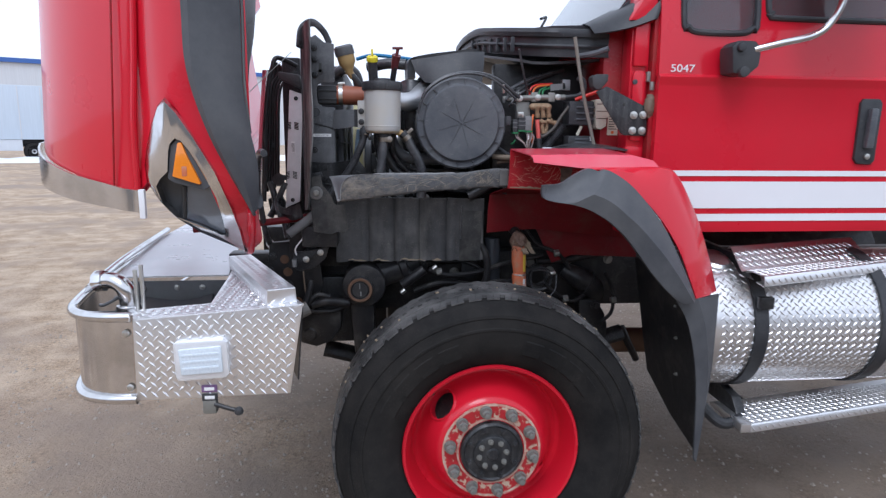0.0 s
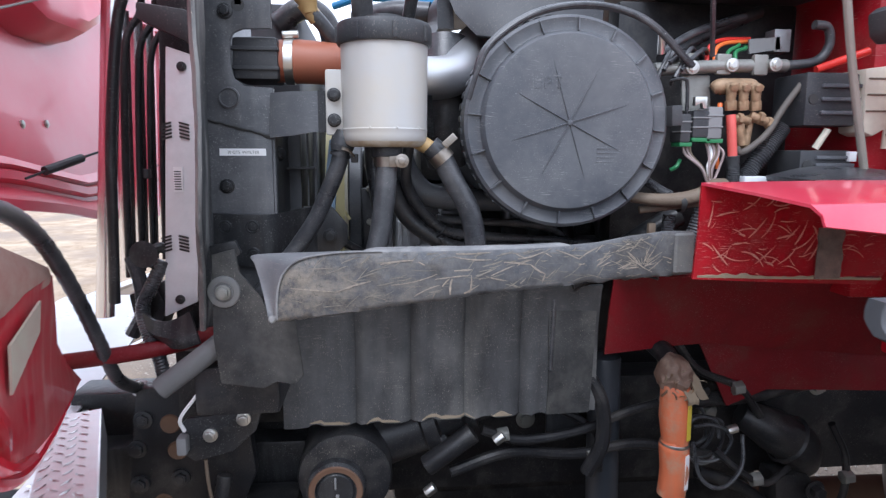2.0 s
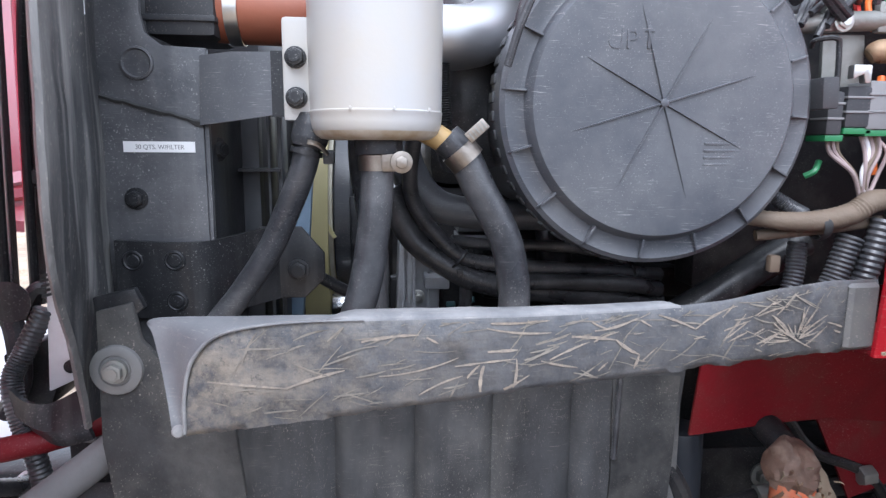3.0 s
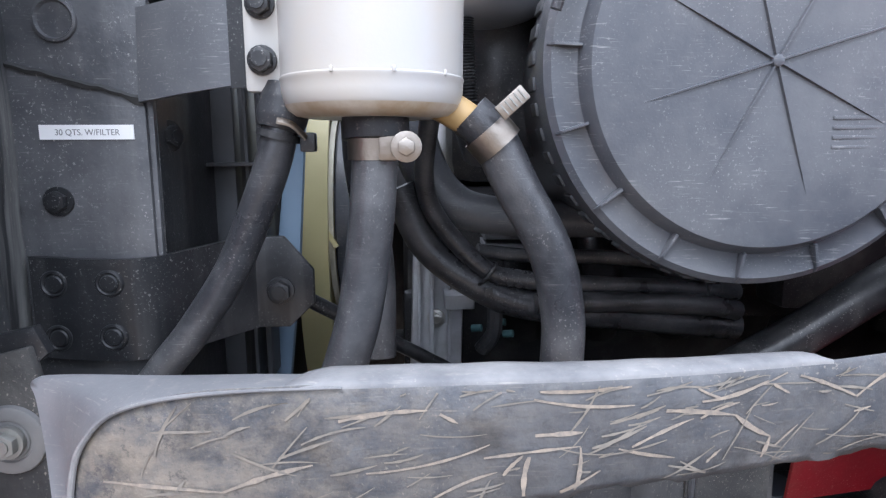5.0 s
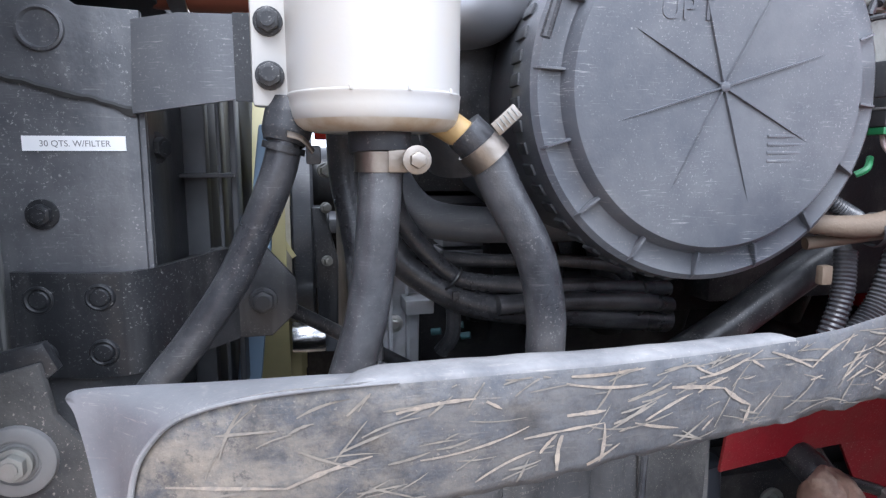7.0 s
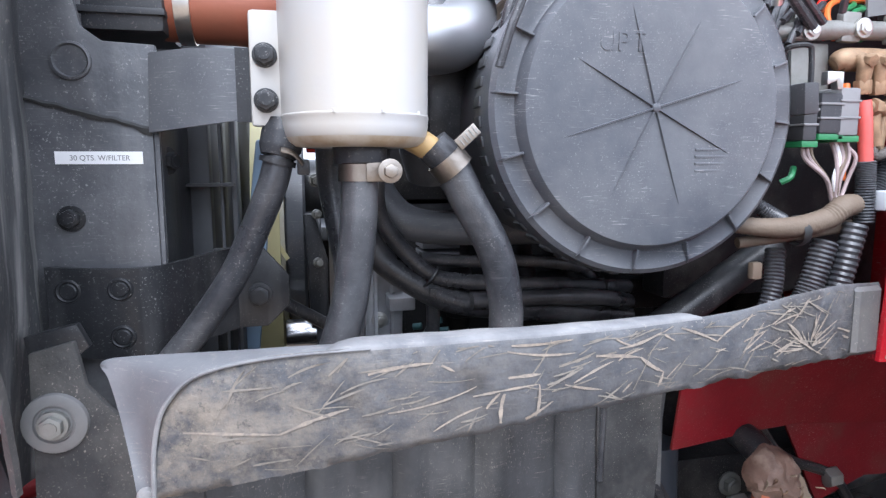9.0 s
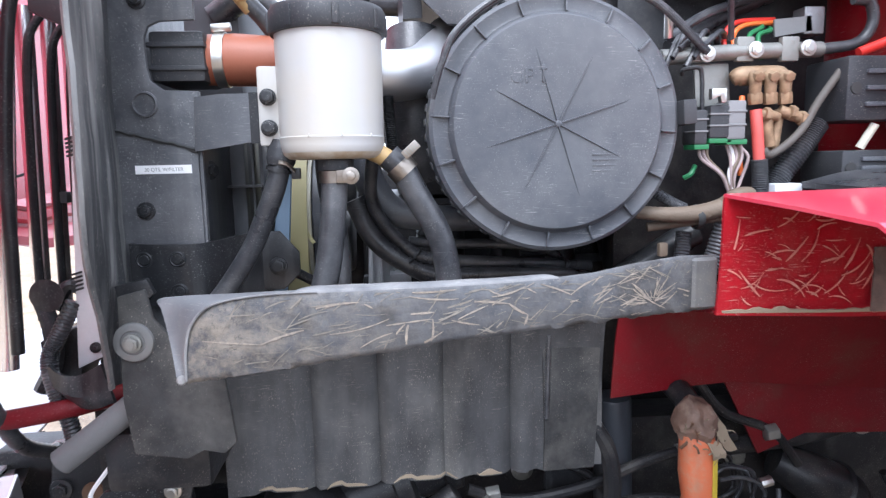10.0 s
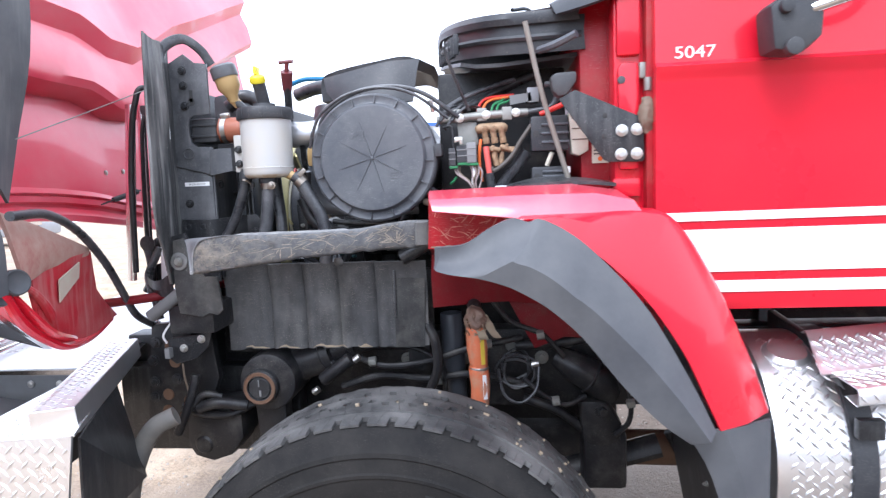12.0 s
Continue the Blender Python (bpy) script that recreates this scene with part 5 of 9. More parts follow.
# ---- extended bumper ----
def build_bumper():
    side_pts = [(-1.085, 1.048), (-0.603, 1.086), (-0.648, 0.812), (-1.09, 0.804)]
    t = prism(side_pts, -0.115, -0.108, bev=0.001)

    def side(u, v):
        x, z = -1.083 + u, 0.812 + v
        return Vector((x, -0.1152, z)), Vector((1, 0, 0)), Vector((0, 0, 1)), Vector((0, -1, 0))

    t2 = treads(side, 20, 12)
    bad = [f for f in t2.faces if any(v.co.x > -0.652 + 0.045 * (v.co.z - 0.812) / 0.274 or v.co.z > 1.045 + 0.04 * (v.co.x + 1.085) / 0.48 for v in f.verts)]
    bmesh.ops.delete(t2, geom=bad, context="FACES")
    bumper = part("bumper", join(t, t2), M_ALU, truck, "extended front bumper clad in aluminium tread plate")

    def top_z(x, y):
        return 1.05 + 0.078 * (x + 1.085)

    def deck(u, v):
        x, y = -1.12 + u, -0.10 + v
        return Vector((x, y, top_z(x, y) + 0.0005)), Vector((1, 0, 0)), Vector((0, 1, 0)), Vector((0, 0, 1))

    rear = lambda y: -0.60 - 0.46 * (y + 0.11)  # noqa: E731
    front = lambda y: -1.12 - 0.25 * min(1.0, (y + 0.11) / 0.5)  # noqa: E731
    t = bmesh.new()
    strips = ((-0.11, 0.0, None, None), (0.0, 0.40, -0.895, None), (0.40, 2.25, -0.932, None))
    for y0, y1, x0, _ in strips:
        ps = [((x0 if x0 else -1.12), y0), (rear(y0), y0), (rear(min(y1, 0.85)), min(y1, 0.85)), ((x0 - (0.037 if y0 == 0.0 else 0.07) if x0 else -1.12), min(y1, 0.85))]
        lo = [t.verts.new((x, y, top_z(x, y) - 0.006)) for x, y in ps]
        hi = [t.verts.new((x, y, top_z(x, y))) for x, y in ps]
        t.faces.new(hi)
        t.faces.new(lo[::-1])
        for i in range(4):
            t.faces.new((lo[i], lo[(i + 1) % 4], hi[(i + 1) % 4], hi[i]))
    t2 = treads(deck, 25, 40)
    bad = [f for f in t2.faces if any(v.co.x > rear(v.co.y) - 0.005 or (v.co.y > -0.004 and v.co.x < -0.895 - 0.093 * v.co.y + 0.006) or (v.co.y > 0.4 and v.co.x < -0.926 - 0.155 * (v.co.y - 0.4)) or v.co.y > 0.84 for v in f.verts)]
    bmesh.ops.delete(t2, geom=bad, context="FACES")
    part("deck", join(t, t2), M_ALU, bumper, "tread-plate bumper deck", sharp=0.2)
    # Raised tread-plate step along the rear edge.
    a, b = Vector((-0.708, -0.096, 1.078)), Vector((-0.962, 0.524, 1.062))
    run = (b - a).normalized()
    across = Vector((run.y, -run.x, 0)) * -1
    L = (b - a).length
    t = bmesh.new()
    sec = [(0.0, -0.008), (0.0, 0.049), (0.085, 0.049), (0.090, -0.008)]
    ends = [[t.verts.new(a + run * s - across * -1 * d * -1 + Vector((0, 0, h))) for d, h in sec] for s in (0, L)]
    t.faces.new(ends[0])
    t.faces.new(ends[1][::-1])
    for i in range(4):
        t.faces.new((ends[0][i], ends[0][(i + 1) % 4], ends[1][(i + 1) % 4], ends[1][i]))
    bmesh.ops.recalc_face_normals(t, faces=t.faces)
    bevel(t, 0.003)
    treads(lambda u, v: (a + run * u - across * (v + 0.004) + Vector((0, 0, 0.0493)), run, across, Vector((0, 0, 1))), int(L / 0.019), 4, pitch=0.019, length=0.021, width=0.006, high=0.0012, bm=t)
    treads(lambda u, v: (a + run * u + Vector((0, 0, v - 0.002)) + across * 0.0004, run, Vector((0, 0, 1)), across), int(L / 0.019), 2, pitch=0.019, length=0.021, width=0.006, high=0.0012, bm=t)
    treads(lambda u, v: (a - across * (u + 0.002) + Vector((0, 0, v)) - run * 0.0004, across, Vector((0, 0, 1)), -run), 3, 1, pitch=0.027, length=0.03, width=0.009, bm=t)
    part("raised_step", t, M_ALU, bumper, "raised tread-plate ledge", sharp=0.2)
    # Curved polished end and front.
    plan = [(-1.085, -0.112), (-1.165, -0.107), (-1.24, -0.075), (-1.29, -0.012), (-1.32, 0.09), (-1.355, 0.3), (-1.40, 0.8), (-1.43, 1.2), (-1.40, 1.7), (-1.30, 2.2)]
    pl = [(p[0], p[1]) for p in dense([(x, y, 0) for x, y in plan], 5)]
    face = part("bumper_face", sheet([[(x, y, z) for x, y in pl] for z in (0.80, 0.83, 0.95, 1.03, 1.06)], 0.006), M_CHROME, bumper, "smeared polished steel bumper end")
    for z in (1.058, 0.808):
        part("rolled_edge", tube([(x - 0.004, y - 0.002, z) for x, y in plan], 0.015, 12, 6), M_CHROME, face, "rolled bright edge")
    for z in (0.845, 1.01):
        part("end_bolt", lathe([(0.0, 0.008), (0.008, 0.006), (0.011, 0.0)], (-1.105, -0.118, z), axis=(0, -1, 0), seg=16), M_STEEL, face)
    # Sunken well and its bright lid.
    w = prism([(-1.26, 0.0), (-0.898, 0.0), (-0.935, 0.40), (-1.30, 0.40)], 0.84, 0.846, axis="z", bev=0.0)
    for p, q in (((-1.26, 0.0), (-0.898, 0.0)), ((-0.898, 0.0), (-0.935, 0.40)), ((-0.935, 0.40), (-1.32, 0.40))):
        sheet([[(*p, 0.84), (*q, 0.84)], [(*p, 1.045), (*q, 1.045)]], 0.004, bm=w)
    well = part("well", w, material("dull grey sheet steel", (0.2, 0.21, 0.22), 0.45, 0.6, grain=20, bump=0.06, dust=(0.12, 0.11, 0.1), dust_amount=0.5), bumper, "dull grey steel well in the bumper deck")
    part("well_cover", sheet([dense([(-1.27, 0.06, 1.0), (-1.1, 0.05, 0.985), (-0.93, 0.05, 1.0)], 4), dense([(-1.27, 0.2, 0.985), (-1.1, 0.2, 0.96), (-0.95, 0.2, 0.99)], 4), dense([(-1.29, 0.38, 1.0), (-1.1, 0.38, 0.975), (-0.99, 0.38, 1.0)], 4)], 0.006), M_BLACK, well, "black rubber flap in the well")
    for x, y in ((-1.24, 0.385), (-1.12, 0.385), (-1.03, 0.385)):
        part("rivet", bolt((x, y + 0.008, 1.02), (0, -1, 0), 0.007, h=0.004), M_STEEL, well)
    # Aluminium lid; its white stands for the sky reflected in it.
    part("lid", sheet([[(-1.34, 0.405, 1.055), (-0.937, 0.405, 1.058)], [(-1.43, 1.0, 1.075), (-1.0, 0.84, 1.065)], [(-1.44, 1.6, 1.08), (-1.1, 1.6, 1.085)]], -0.005), material("lid metal whitened for sky reflection", (0.75, 0.76, 0.78), 0.3, 0.3, grain=6, bump=0.0), bumper, "pale smooth bumper lid")
    part("cradle_edge", tube([(-1.33, 0.18, 1.075), (-1.38, 0.6, 1.09), (-1.44, 1.3, 1.10)], 0.012, 10), M_CHROME, bumper)
    # Pipe elbow and rods on the deck.
    e = tube([(-1.225, 0.02, 1.135), (-1.18, 0.01, 1.138), (-1.148, 0.0, 1.12), (-1.138, 0.0, 1.085), (-1.138, 0.0, 1.04)], 0.025, 20)
    cyl((-1.235, 0.022, 1.134), (-1.205, 0.016, 1.137), 0.033, 8, b=0.004, bm=e)
    cyl((-1.138, 0, 1.04), (-1.138, 0, 1.065), 0.034, 24, b=0.004, bm=e)
    part("pipe_elbow", e, M_CHROME, bumper, "polished pipe elbow on the bumper deck")
    for x, top in ((-1.108, 1.175), (-1.090, 1.19)):
        part("rod", cyl((x, -0.01, 1.04), (x, -0.01, top), 0.0065, 12, b=0.002), M_STEEL, bumper)
    part("deck_wire", tube([(-1.22, 0.0, 1.065), (-1.19, -0.03, 1.075), (-1.16, 0.03, 1.09), (-1.20, 0.06, 1.07)], 0.005, 8), M_RUBBER, bumper)
    # Side flood light.
    lt = part("scene_light", prism([(-0.972, 0.975), (-0.965, 0.988), (-0.83, 0.996), (-0.818, 0.985), (-0.816, 0.89), (-0.826, 0.876), (-0.958, 0.868), (-0.968, 0.88)], -0.143, -0.114, bev=0.010), material("white lamp frame", (0.8, 0.81, 0.83), 0.25, 0.3, grain=20, bump=0.01), bumper, "white-framed clear scene light")
    part("lens", prism([(-0.955, 0.967), (-0.835, 0.976), (-0.832, 0.897), (-0.95, 0.89)], -0.150, -0.142, bev=0.006), M_LENS, lt, "clear ribbed lens")
    for z in (0.905, 0.925, 0.945):
        part("reflector_bar", prism([(-0.945, z), (-0.842, z + 0.006), (-0.842, z + 0.014), (-0.945, z + 0.008)], -0.1515, -0.149, bev=0.001), M_LENS, lt)
    # Valve and tags under the side.
    v = part("drain_valve", box(-0.905, -0.865, -0.12, -0.09, 0.755, 0.80, 0.006), M_NUT, bumper, "small drain valve with a black lever")
    part("lever", tube([(-0.87, -0.115, 0.785), (-0.83, -0.125, 0.775), (-0.80, -0.13, 0.768)], 0.007, 10), M_STEEL_BLACK, v)
    part("knob", lathe([(0.0, -0.014), (0.01, -0.01), (0.014, 0.0), (0.01, 0.01), (0.0, 0.014)], (-0.798, -0.13, 0.767), seg=14), M_BLACK, v)
    for z, mt in ((0.835, material("purple tag", (0.18, 0.1, 0.22), 0.5, bump=0.0)), (0.808, M_BLACK)):
        part("tag", box(-0.905, -0.86, -0.1195, -0.1155, z - 0.011, z + 0.011, 0.002), mt, v)
        part("tag_face", box(-0.897, -0.868, -0.1205, -0.1195, z - 0.005, z + 0.005, 0.0005), M_LABEL, v)
    # Dark frame behind.
    part("bumper_arm", box(-1.0, -0.4, 0.62, 0.72, 0.72, 1.0, 0.01), M_STEEL_BLACK, bumper, "black frame horn")
    part("splash_panel", sheet([[(-0.61, -0.09, 1.07), (-0.78, 0.28, 1.06)], [(-0.63, -0.08, 0.84), (-0.72, 0.28, 0.80)]], 0.005), M_STEEL_BLACK, bumper)


build_bumper()


# ---- radiator side, grille ----
def build_radiator():
    rad = part("radiator", box(-0.735, -0.665, 0.53, 1.75, 0.95, 1.86, 0.01), M_STEEL_BLACK, truck, "black radiator pack")
    strip = part("cooler_tank", prism([(-0.727, 1.306), (-0.672, 1.331), (-0.650, 1.722), (-0.699, 1.738)], 0.455, 0.485, bev=0.003), material("matt aluminium side", (0.78, 0.78, 0.8), 0.5, 0.15, grain=60, bump=0.04, dust=(0.45, 0.43, 0.41), dust_amount=0.35), rad, "pale aluminium side tank of the cooler")
    for z, xc in ((1.43, -0.702), (1.61, -0.691)):
        for k in range(5):
            for s in (-1, 1):
                x0, x1, zk = xc + s * 0.006, xc + s * 0.021, z - 0.012 + k * 0.0055
                part("stripe_mark", prism([(x0, zk), (x1, zk - 0.004), (x1, zk - 0.001), (x0, zk + 0.003)], 0.4525, 0.4555, bev=0.0), M_INK, strip)
    part("bar_code", box(-0.698, -0.684, 0.4525, 0.4555, 1.512, 1.552, 0.0), M_LABEL, strip)
    for k in range(8):
        part("code_bar", box(-0.697, -0.6865, 0.4518, 0.4526, 1.516 + 0.004 * k, 1.5175 + 0.004 * k, 0.0), M_INK, strip)
    for x, z in ((-0.700, 1.336), (-0.676, 1.707)):
        part("rivet", bolt((x, 0.454, z), r=0.005, h=0.003), M_STEEL_BLACK, strip)
    # Side plate with the notch for the charge-air pipe.
    plate_pts = [(-0.655, 1.30), (-0.545, 1.30), (-0.538, 1.40), (-0.536, 1.676), (-0.580, 1.678), (-0.596, 1.69), (-0.60, 1.71), (-0.60, 1.745), (-0.594, 1.758), (-0.58, 1.764), (-0.536, 1.766), (-0.535, 1.90), (-0.57, 1.905), (-0.60, 1.93), (-0.655, 1.90)]
    pl = part("side_plate", prism(plate_pts, 0.447, 0.455, bev=0.0015), M_PLATE, rad, "black steel radiator side plate")
    part("plate_step", prism([(-0.652, 1.629), (-0.541, 1.600), (-0.541, 1.31), (-0.652, 1.31)], 0.4425, 0.4475, bev=0.0015), M_PLATE, pl)
    xs_seam = np.linspace(-0.652, -0.541, 28)
    lip_line = [(float(x), 1.6305 - 0.26 * (float(x) + 0.652) + 0.0016 * noise.noise((x * 90, 0, 0))) for x in xs_seam]
    part("plate_seam", sheet([[(x, 0.4425, z + 0.0012) for x, z in lip_line], [(x, 0.4395 - 0.001 * abs(noise.noise((x * 70, 5, 0))), z - 0.001) for x, z in lip_line], [(x, 0.4405, z - 0.0035 - 0.005 * max(0.0, noise.noise((x * 45, 9, 0)))) for x, z in lip_line]], 0.002), M_INK, pl, "torn dark edge of the old plate coating")
    part("gap_bolt", bolt((-0.537, 0.474, 1.573), (1, -0.5, 0), 0.009, h=0.01, washer=1.5), M_STEEL_BLACK, pl)
    part("plate_side", box(-0.544, -0.536, 0.452, 0.60, 1.31, 1.625, 0.002), M_STEEL_BLACK, pl)
    part("embossing", lathe([(0.017, 0.0), (0.0165, 0.003), (0.0145, 0.0035), (0.013, 0.001), (0.0, 0.0005)], (-0.605, 0.4475, 1.66), axis=(0, -1, 0), seg=28), M_PLATE, pl)
    k = cyl((-0.585, 0.4475, 1.800), (-0.585, 0.4465, 1.800), 0.010, 20)
    box(-0.590, -0.580, 0.4465, 0.4475, 1.80, 1.832, 0.0, bm=k)
    part("keyhole", k, M_INK, pl, "dark keyhole slot")
    for x, z in ((-0.605, 1.845), (-0.605, 1.79), (-0.613, 1.522), (-0.605, 1.885)):
        part("plate_bolt", bolt((x, 0.4425 if z < 1.6 else 0.447, z), r=0.0085, h=0.009, washer=1.4), M_STEEL_BLACK, pl)
    lab = part("label", box(-0.6222, -0.5505, 0.4412, 0.4424, 1.5700, 1.5812, 0.0), M_LABEL, pl, "white label reading 30 QTS. W/FILTER")
    letters("30 QTS. W/FILTER", 0.0066, (-0.6105, 0.4411, 1.5733), lab, M_GREYPLUG, "label_text", width=0.049, depth=0.0002)
    # Rubber seal in front of the plate.
    front = dense([(-0.604, 0.262, 1.95), (-0.602, 0.246, 1.75), (-0.602, 0.238, 1.58), (-0.611, 0.258, 1.48), (-0.622, 0.298, 1.40), (-0.637, 0.344, 1.312)], 5)
    rear = dense([(-0.648, 0.447, 1.95), (-0.648, 0.447, 1.75), (-0.648, 0.447, 1.58), (-0.648, 0.447, 1.48), (-0.65, 0.447, 1.40), (-0.652, 0.442, 1.30)], 5)
    wave = ((0.0, 0.003), (0.03, -0.001), (0.12, -0.003), (0.3, -0.004), (0.48, -0.001), (0.58, 0.004), (0.62, 0.0075), (0.66, 0.004), (0.72, -0.001), (0.86, -0.003), (1.0, 0.0))
    t = sheet([[tuple(Vector(a).lerp(Vector(b), f) + Vector((w + 0.004 * noise.noise((a[2] * 7, f * 3, 0)) + 0.0015 * noise.noise((a[2] * 30, f * 9, 4)), 0, 0))) for a, b in zip(front, rear)] for f, w in wave], 0.005)
    part("edge_seal", t, material("chalky rubber seal", (0.05, 0.052, 0.055), 0.6, other=(0.022, 0.022, 0.023), grain=14, grain_amount=0.9, bump=0.25, bump_scale=110, dust=(0.27, 0.265, 0.255), dust_amount=0.7, dust_scale=9, patch_edge=(0.46, 0.7), stretch=(1, 1, 0.35), streak=(0.33, 0.325, 0.31), streak_amount=0.75, speck=0.7), rad, "chalky black rubber seal curtain", sharp=1.0)
    part("top_seal", tube([(-0.652, 0.40, 1.88), (-0.645, 0.43, 1.945), (-0.61, 0.47, 1.975), (-0.575, 0.50, 1.95), (-0.555, 0.52, 1.91)], 0.014, 12, flat=0.5), M_RUBBER, rad, "black rubber seal loop")
    part("chalk_mark", box(-0.6405, -0.6375, 0.412, 0.416, 1.70, 1.78, 0.0), M_LABEL, rad)
    # Charge-air duct, orange hose and clamp.
    d = box(-0.602, -0.530, 0.465, 0.56, 1.69, 1.757, 0.008)
    duct = part("air_duct", d, M_BLACK, rad, "black plastic charge-air outlet")
    for z in (1.705, 1.735):
        part("duct_ridge", box(-0.603, -0.529, 0.461, 0.56, z, z + 0.006, 0.001), M_BLACK, duct)
    hose = part("charge_hose", tube([(-0.540, 0.505, 1.724), (-0.50, 0.505, 1.724), (-0.46, 0.505, 1.722), (-0.41, 0.51, 1.718)], [0.034, 0.0355, 0.0345, 0.0345], 32, 6), M_ORANGE, truck, "orange silicone charge-air hose")
    cl = lathe([(0.036, -0.0075), (0.0372, -0.007), (0.0372, 0.007), (0.036, 0.0075)], (-0.516, 0.505, 1.724), axis=(1, 0, 0), seg=40)
    cyl((-0.526, 0.492, 1.764), (-0.500, 0.492, 1.766), 0.006, 10, b=0.001, bm=cl)
    part("hose_clamp", cl, M_STEEL, hose, "steel band clamp")
    # Bracket for the strut rod, with four bolts on the strap.
    st = part("strap_bracket", sheet([dense([(-0.634, 0.436, 1.480), (-0.58, 0.435, 1.477), (-0.545, 0.445, 1.477), (-0.50, 0.50, 1.482), (-0.485, 0.52, 1.482)], 4), dense([(-0.634, 0.436, 1.399), (-0.58, 0.435, 1.394), (-0.545, 0.445, 1.394), (-0.50, 0.50, 1.395), (-0.485, 0.52, 1.395)], 4)], 0.006), M_STEEL_BLACK, rad, "black steel strap bracket")
    part("strap_end", prism([(-0.505, 1.482), (-0.455, 1.482), (-0.428, 1.45), (-0.428, 1.418), (-0.452, 1.395), (-0.505, 1.395)], 0.515, 0.523, bev=0.002), M_STEEL_BLACK, st)
    for x in (-0.6165, -0.5745):
        for z in (1.458, 1.414):
            part("strap_bolt", lathe([(0.0, 0.004), (0.006, 0.0036), (0.0075, 0.002), (0.009, 0.0035), (0.0105, 0.003), (0.0125, 0.0)], (x, 0.4315, z), axis=(0, -1, 0), seg=24), M_STEEL_BLACK, st)
    part("strap_bolt", bolt((-0.459, 0.514, 1.431), r=0.0105, h=0.010, washer=1.25), M_STEEL_BLACK, st)
    part("strut_rod", cyl((-0.44, 0.53, 1.42), (-0.29, 0.60, 1.315), 0.0075, 12), M_STEEL_BLACK, st, "thin black strut rod")
    # Fan shroud struts and the fan behind.
    # Grey in place of black: the shroud's sky sheen is put into its colour.
    sh = part("fan_shroud", box(-0.60, -0.51, 0.60, 1.7, 1.1, 1.84, 0.02), M_GREY, truck, "black plastic fan shroud")
    for x0, x1, y0 in ((-0.537, -0.514, 0.585), (-0.503, -0.499, 0.578), (-0.490, -0.484, 0.575)):
        part("shroud_rib", box(x0, x1, y0, 0.62, 1.32, 1.66, 0.003), M_GREY, sh)
    for z, tip in ((1.549, 0.0), (1.466, 0.008)):
        part("shroud_fin", sheet([[(-0.562, 0.565, z - tip), (-0.53, 0.56, z), (-0.486, 0.565, z + tip)], [(-0.562, 0.62, z - tip), (-0.53, 0.62, z), (-0.486, 0.62, z + tip)]], 0.0035), M_BLACK, sh)
    fan = part("fan_ring", lathe([(0.35, -0.03), (0.36, -0.03), (0.36, 0.01), (0.35, 0.01)], (-0.455, 1.1, 1.42), axis=(1, 0, 0), seg=64, closed=True), M_SHROUD, truck, "yellowed plastic fan")
    for k in range(9):
        a = 2 * math.pi * k / 9 + 0.2
        rows = []
        for r in (0.09, 0.2, 0.35):
            w = 0.05 + 0.12 * r
            rows.append([(-0.455 + s * 0.045, 1.1 + r * math.cos(a + s * w / r * 0.8), 1.42 + r * math.sin(a + s * w / r * 0.8)) for s in (-0.5, 0, 0.5)])
        part("blade", sheet(rows, 0.006), M_SHROUD, fan)
    part("fan_hub", cyl((-0.50, 1.1, 1.42), (-0.38, 1.1, 1.42), 0.1, 32, b=0.01), M_CAST, fan)
    part("blue_edge", prism([(-0.464, 1.60), (-0.446, 1.60), (-0.458, 1.44), (-0.474, 1.30), (-0.500, 1.30), (-0.482, 1.46)], 0.612, 0.626, bev=0.004), material("dull blue plastic", (0.2, 0.29, 0.4), 0.5, other=(0.3, 0.33, 0.37), grain=9, bump=0.02), fan, "dull blue plastic edge")
    part("fan_edge", box(-0.470, -0.447, 0.845, 0.87, 1.24, 1.50, 0.006), M_SHROUD, fan)
    # Pulley and belt.
    pu = part("pulley", lathe([(0.0, 0.0), (0.05, 0.0), (0.10, 0.012), (0.14, 0.006), (0.150, 0.0), (0.154, 0.003), (0.154, 0.026), (0.150, 0.030), (0.0, 0.026)], (-0.438, 0.91, 1.465), axis=(1, 0, 0), seg=64), M_COVER, truck, "dark grey belt pulley seen edge-on")
    part("pulley_rim", lathe([(0.151, -0.008), (0.156, -0.008), (0.156, -0.001), (0.151, -0.001)], (-0.438, 0.91, 1.465), axis=(1, 0, 0), seg=64, closed=True), M_CREAM, pu, "pale rim")
    part("pulley_hub", cyl((-0.41, 0.91, 1.53), (-0.36, 0.91, 1.53), 0.05, 24, b=0.004), M_STEEL_BLACK, pu)
    part("belt", sheet([[(-0.408, 0.78, 1.50), (-0.392, 0.78, 1.50)], [(-0.402, 0.77, 1.40), (-0.384, 0.77, 1.40)], [(-0.396, 0.76, 1.30), (-0.378, 0.76, 1.30)]], 0.006), M_COVER, pu, "worn grey drive belt")
    part("idler", cyl((-0.442, 0.76, 1.321), (-0.397, 0.76, 1.321), 0.021, 28, b=0.003), M_BAR, truck, "bright steel idler wheel")
    for z, rr in ((1.548, 0.008), (1.50, 0.006), (1.43, 0.006)):
        part("tensioner_bolt", bolt((-0.393, 0.735, z), (0.3, -1, 0), rr, h=0.010, washer=1.2), M_NUT, truck)
    part("tensioner", prism([(-0.412, 1.50), (-0.395, 1.50), (-0.378, 1.43), (-0.38, 1.33), (-0.405, 1.33), (-0.408, 1.43)], 0.74, 0.76, bev=0.004), M_STEEL_BLACK, truck, "black belt tensioner arm")
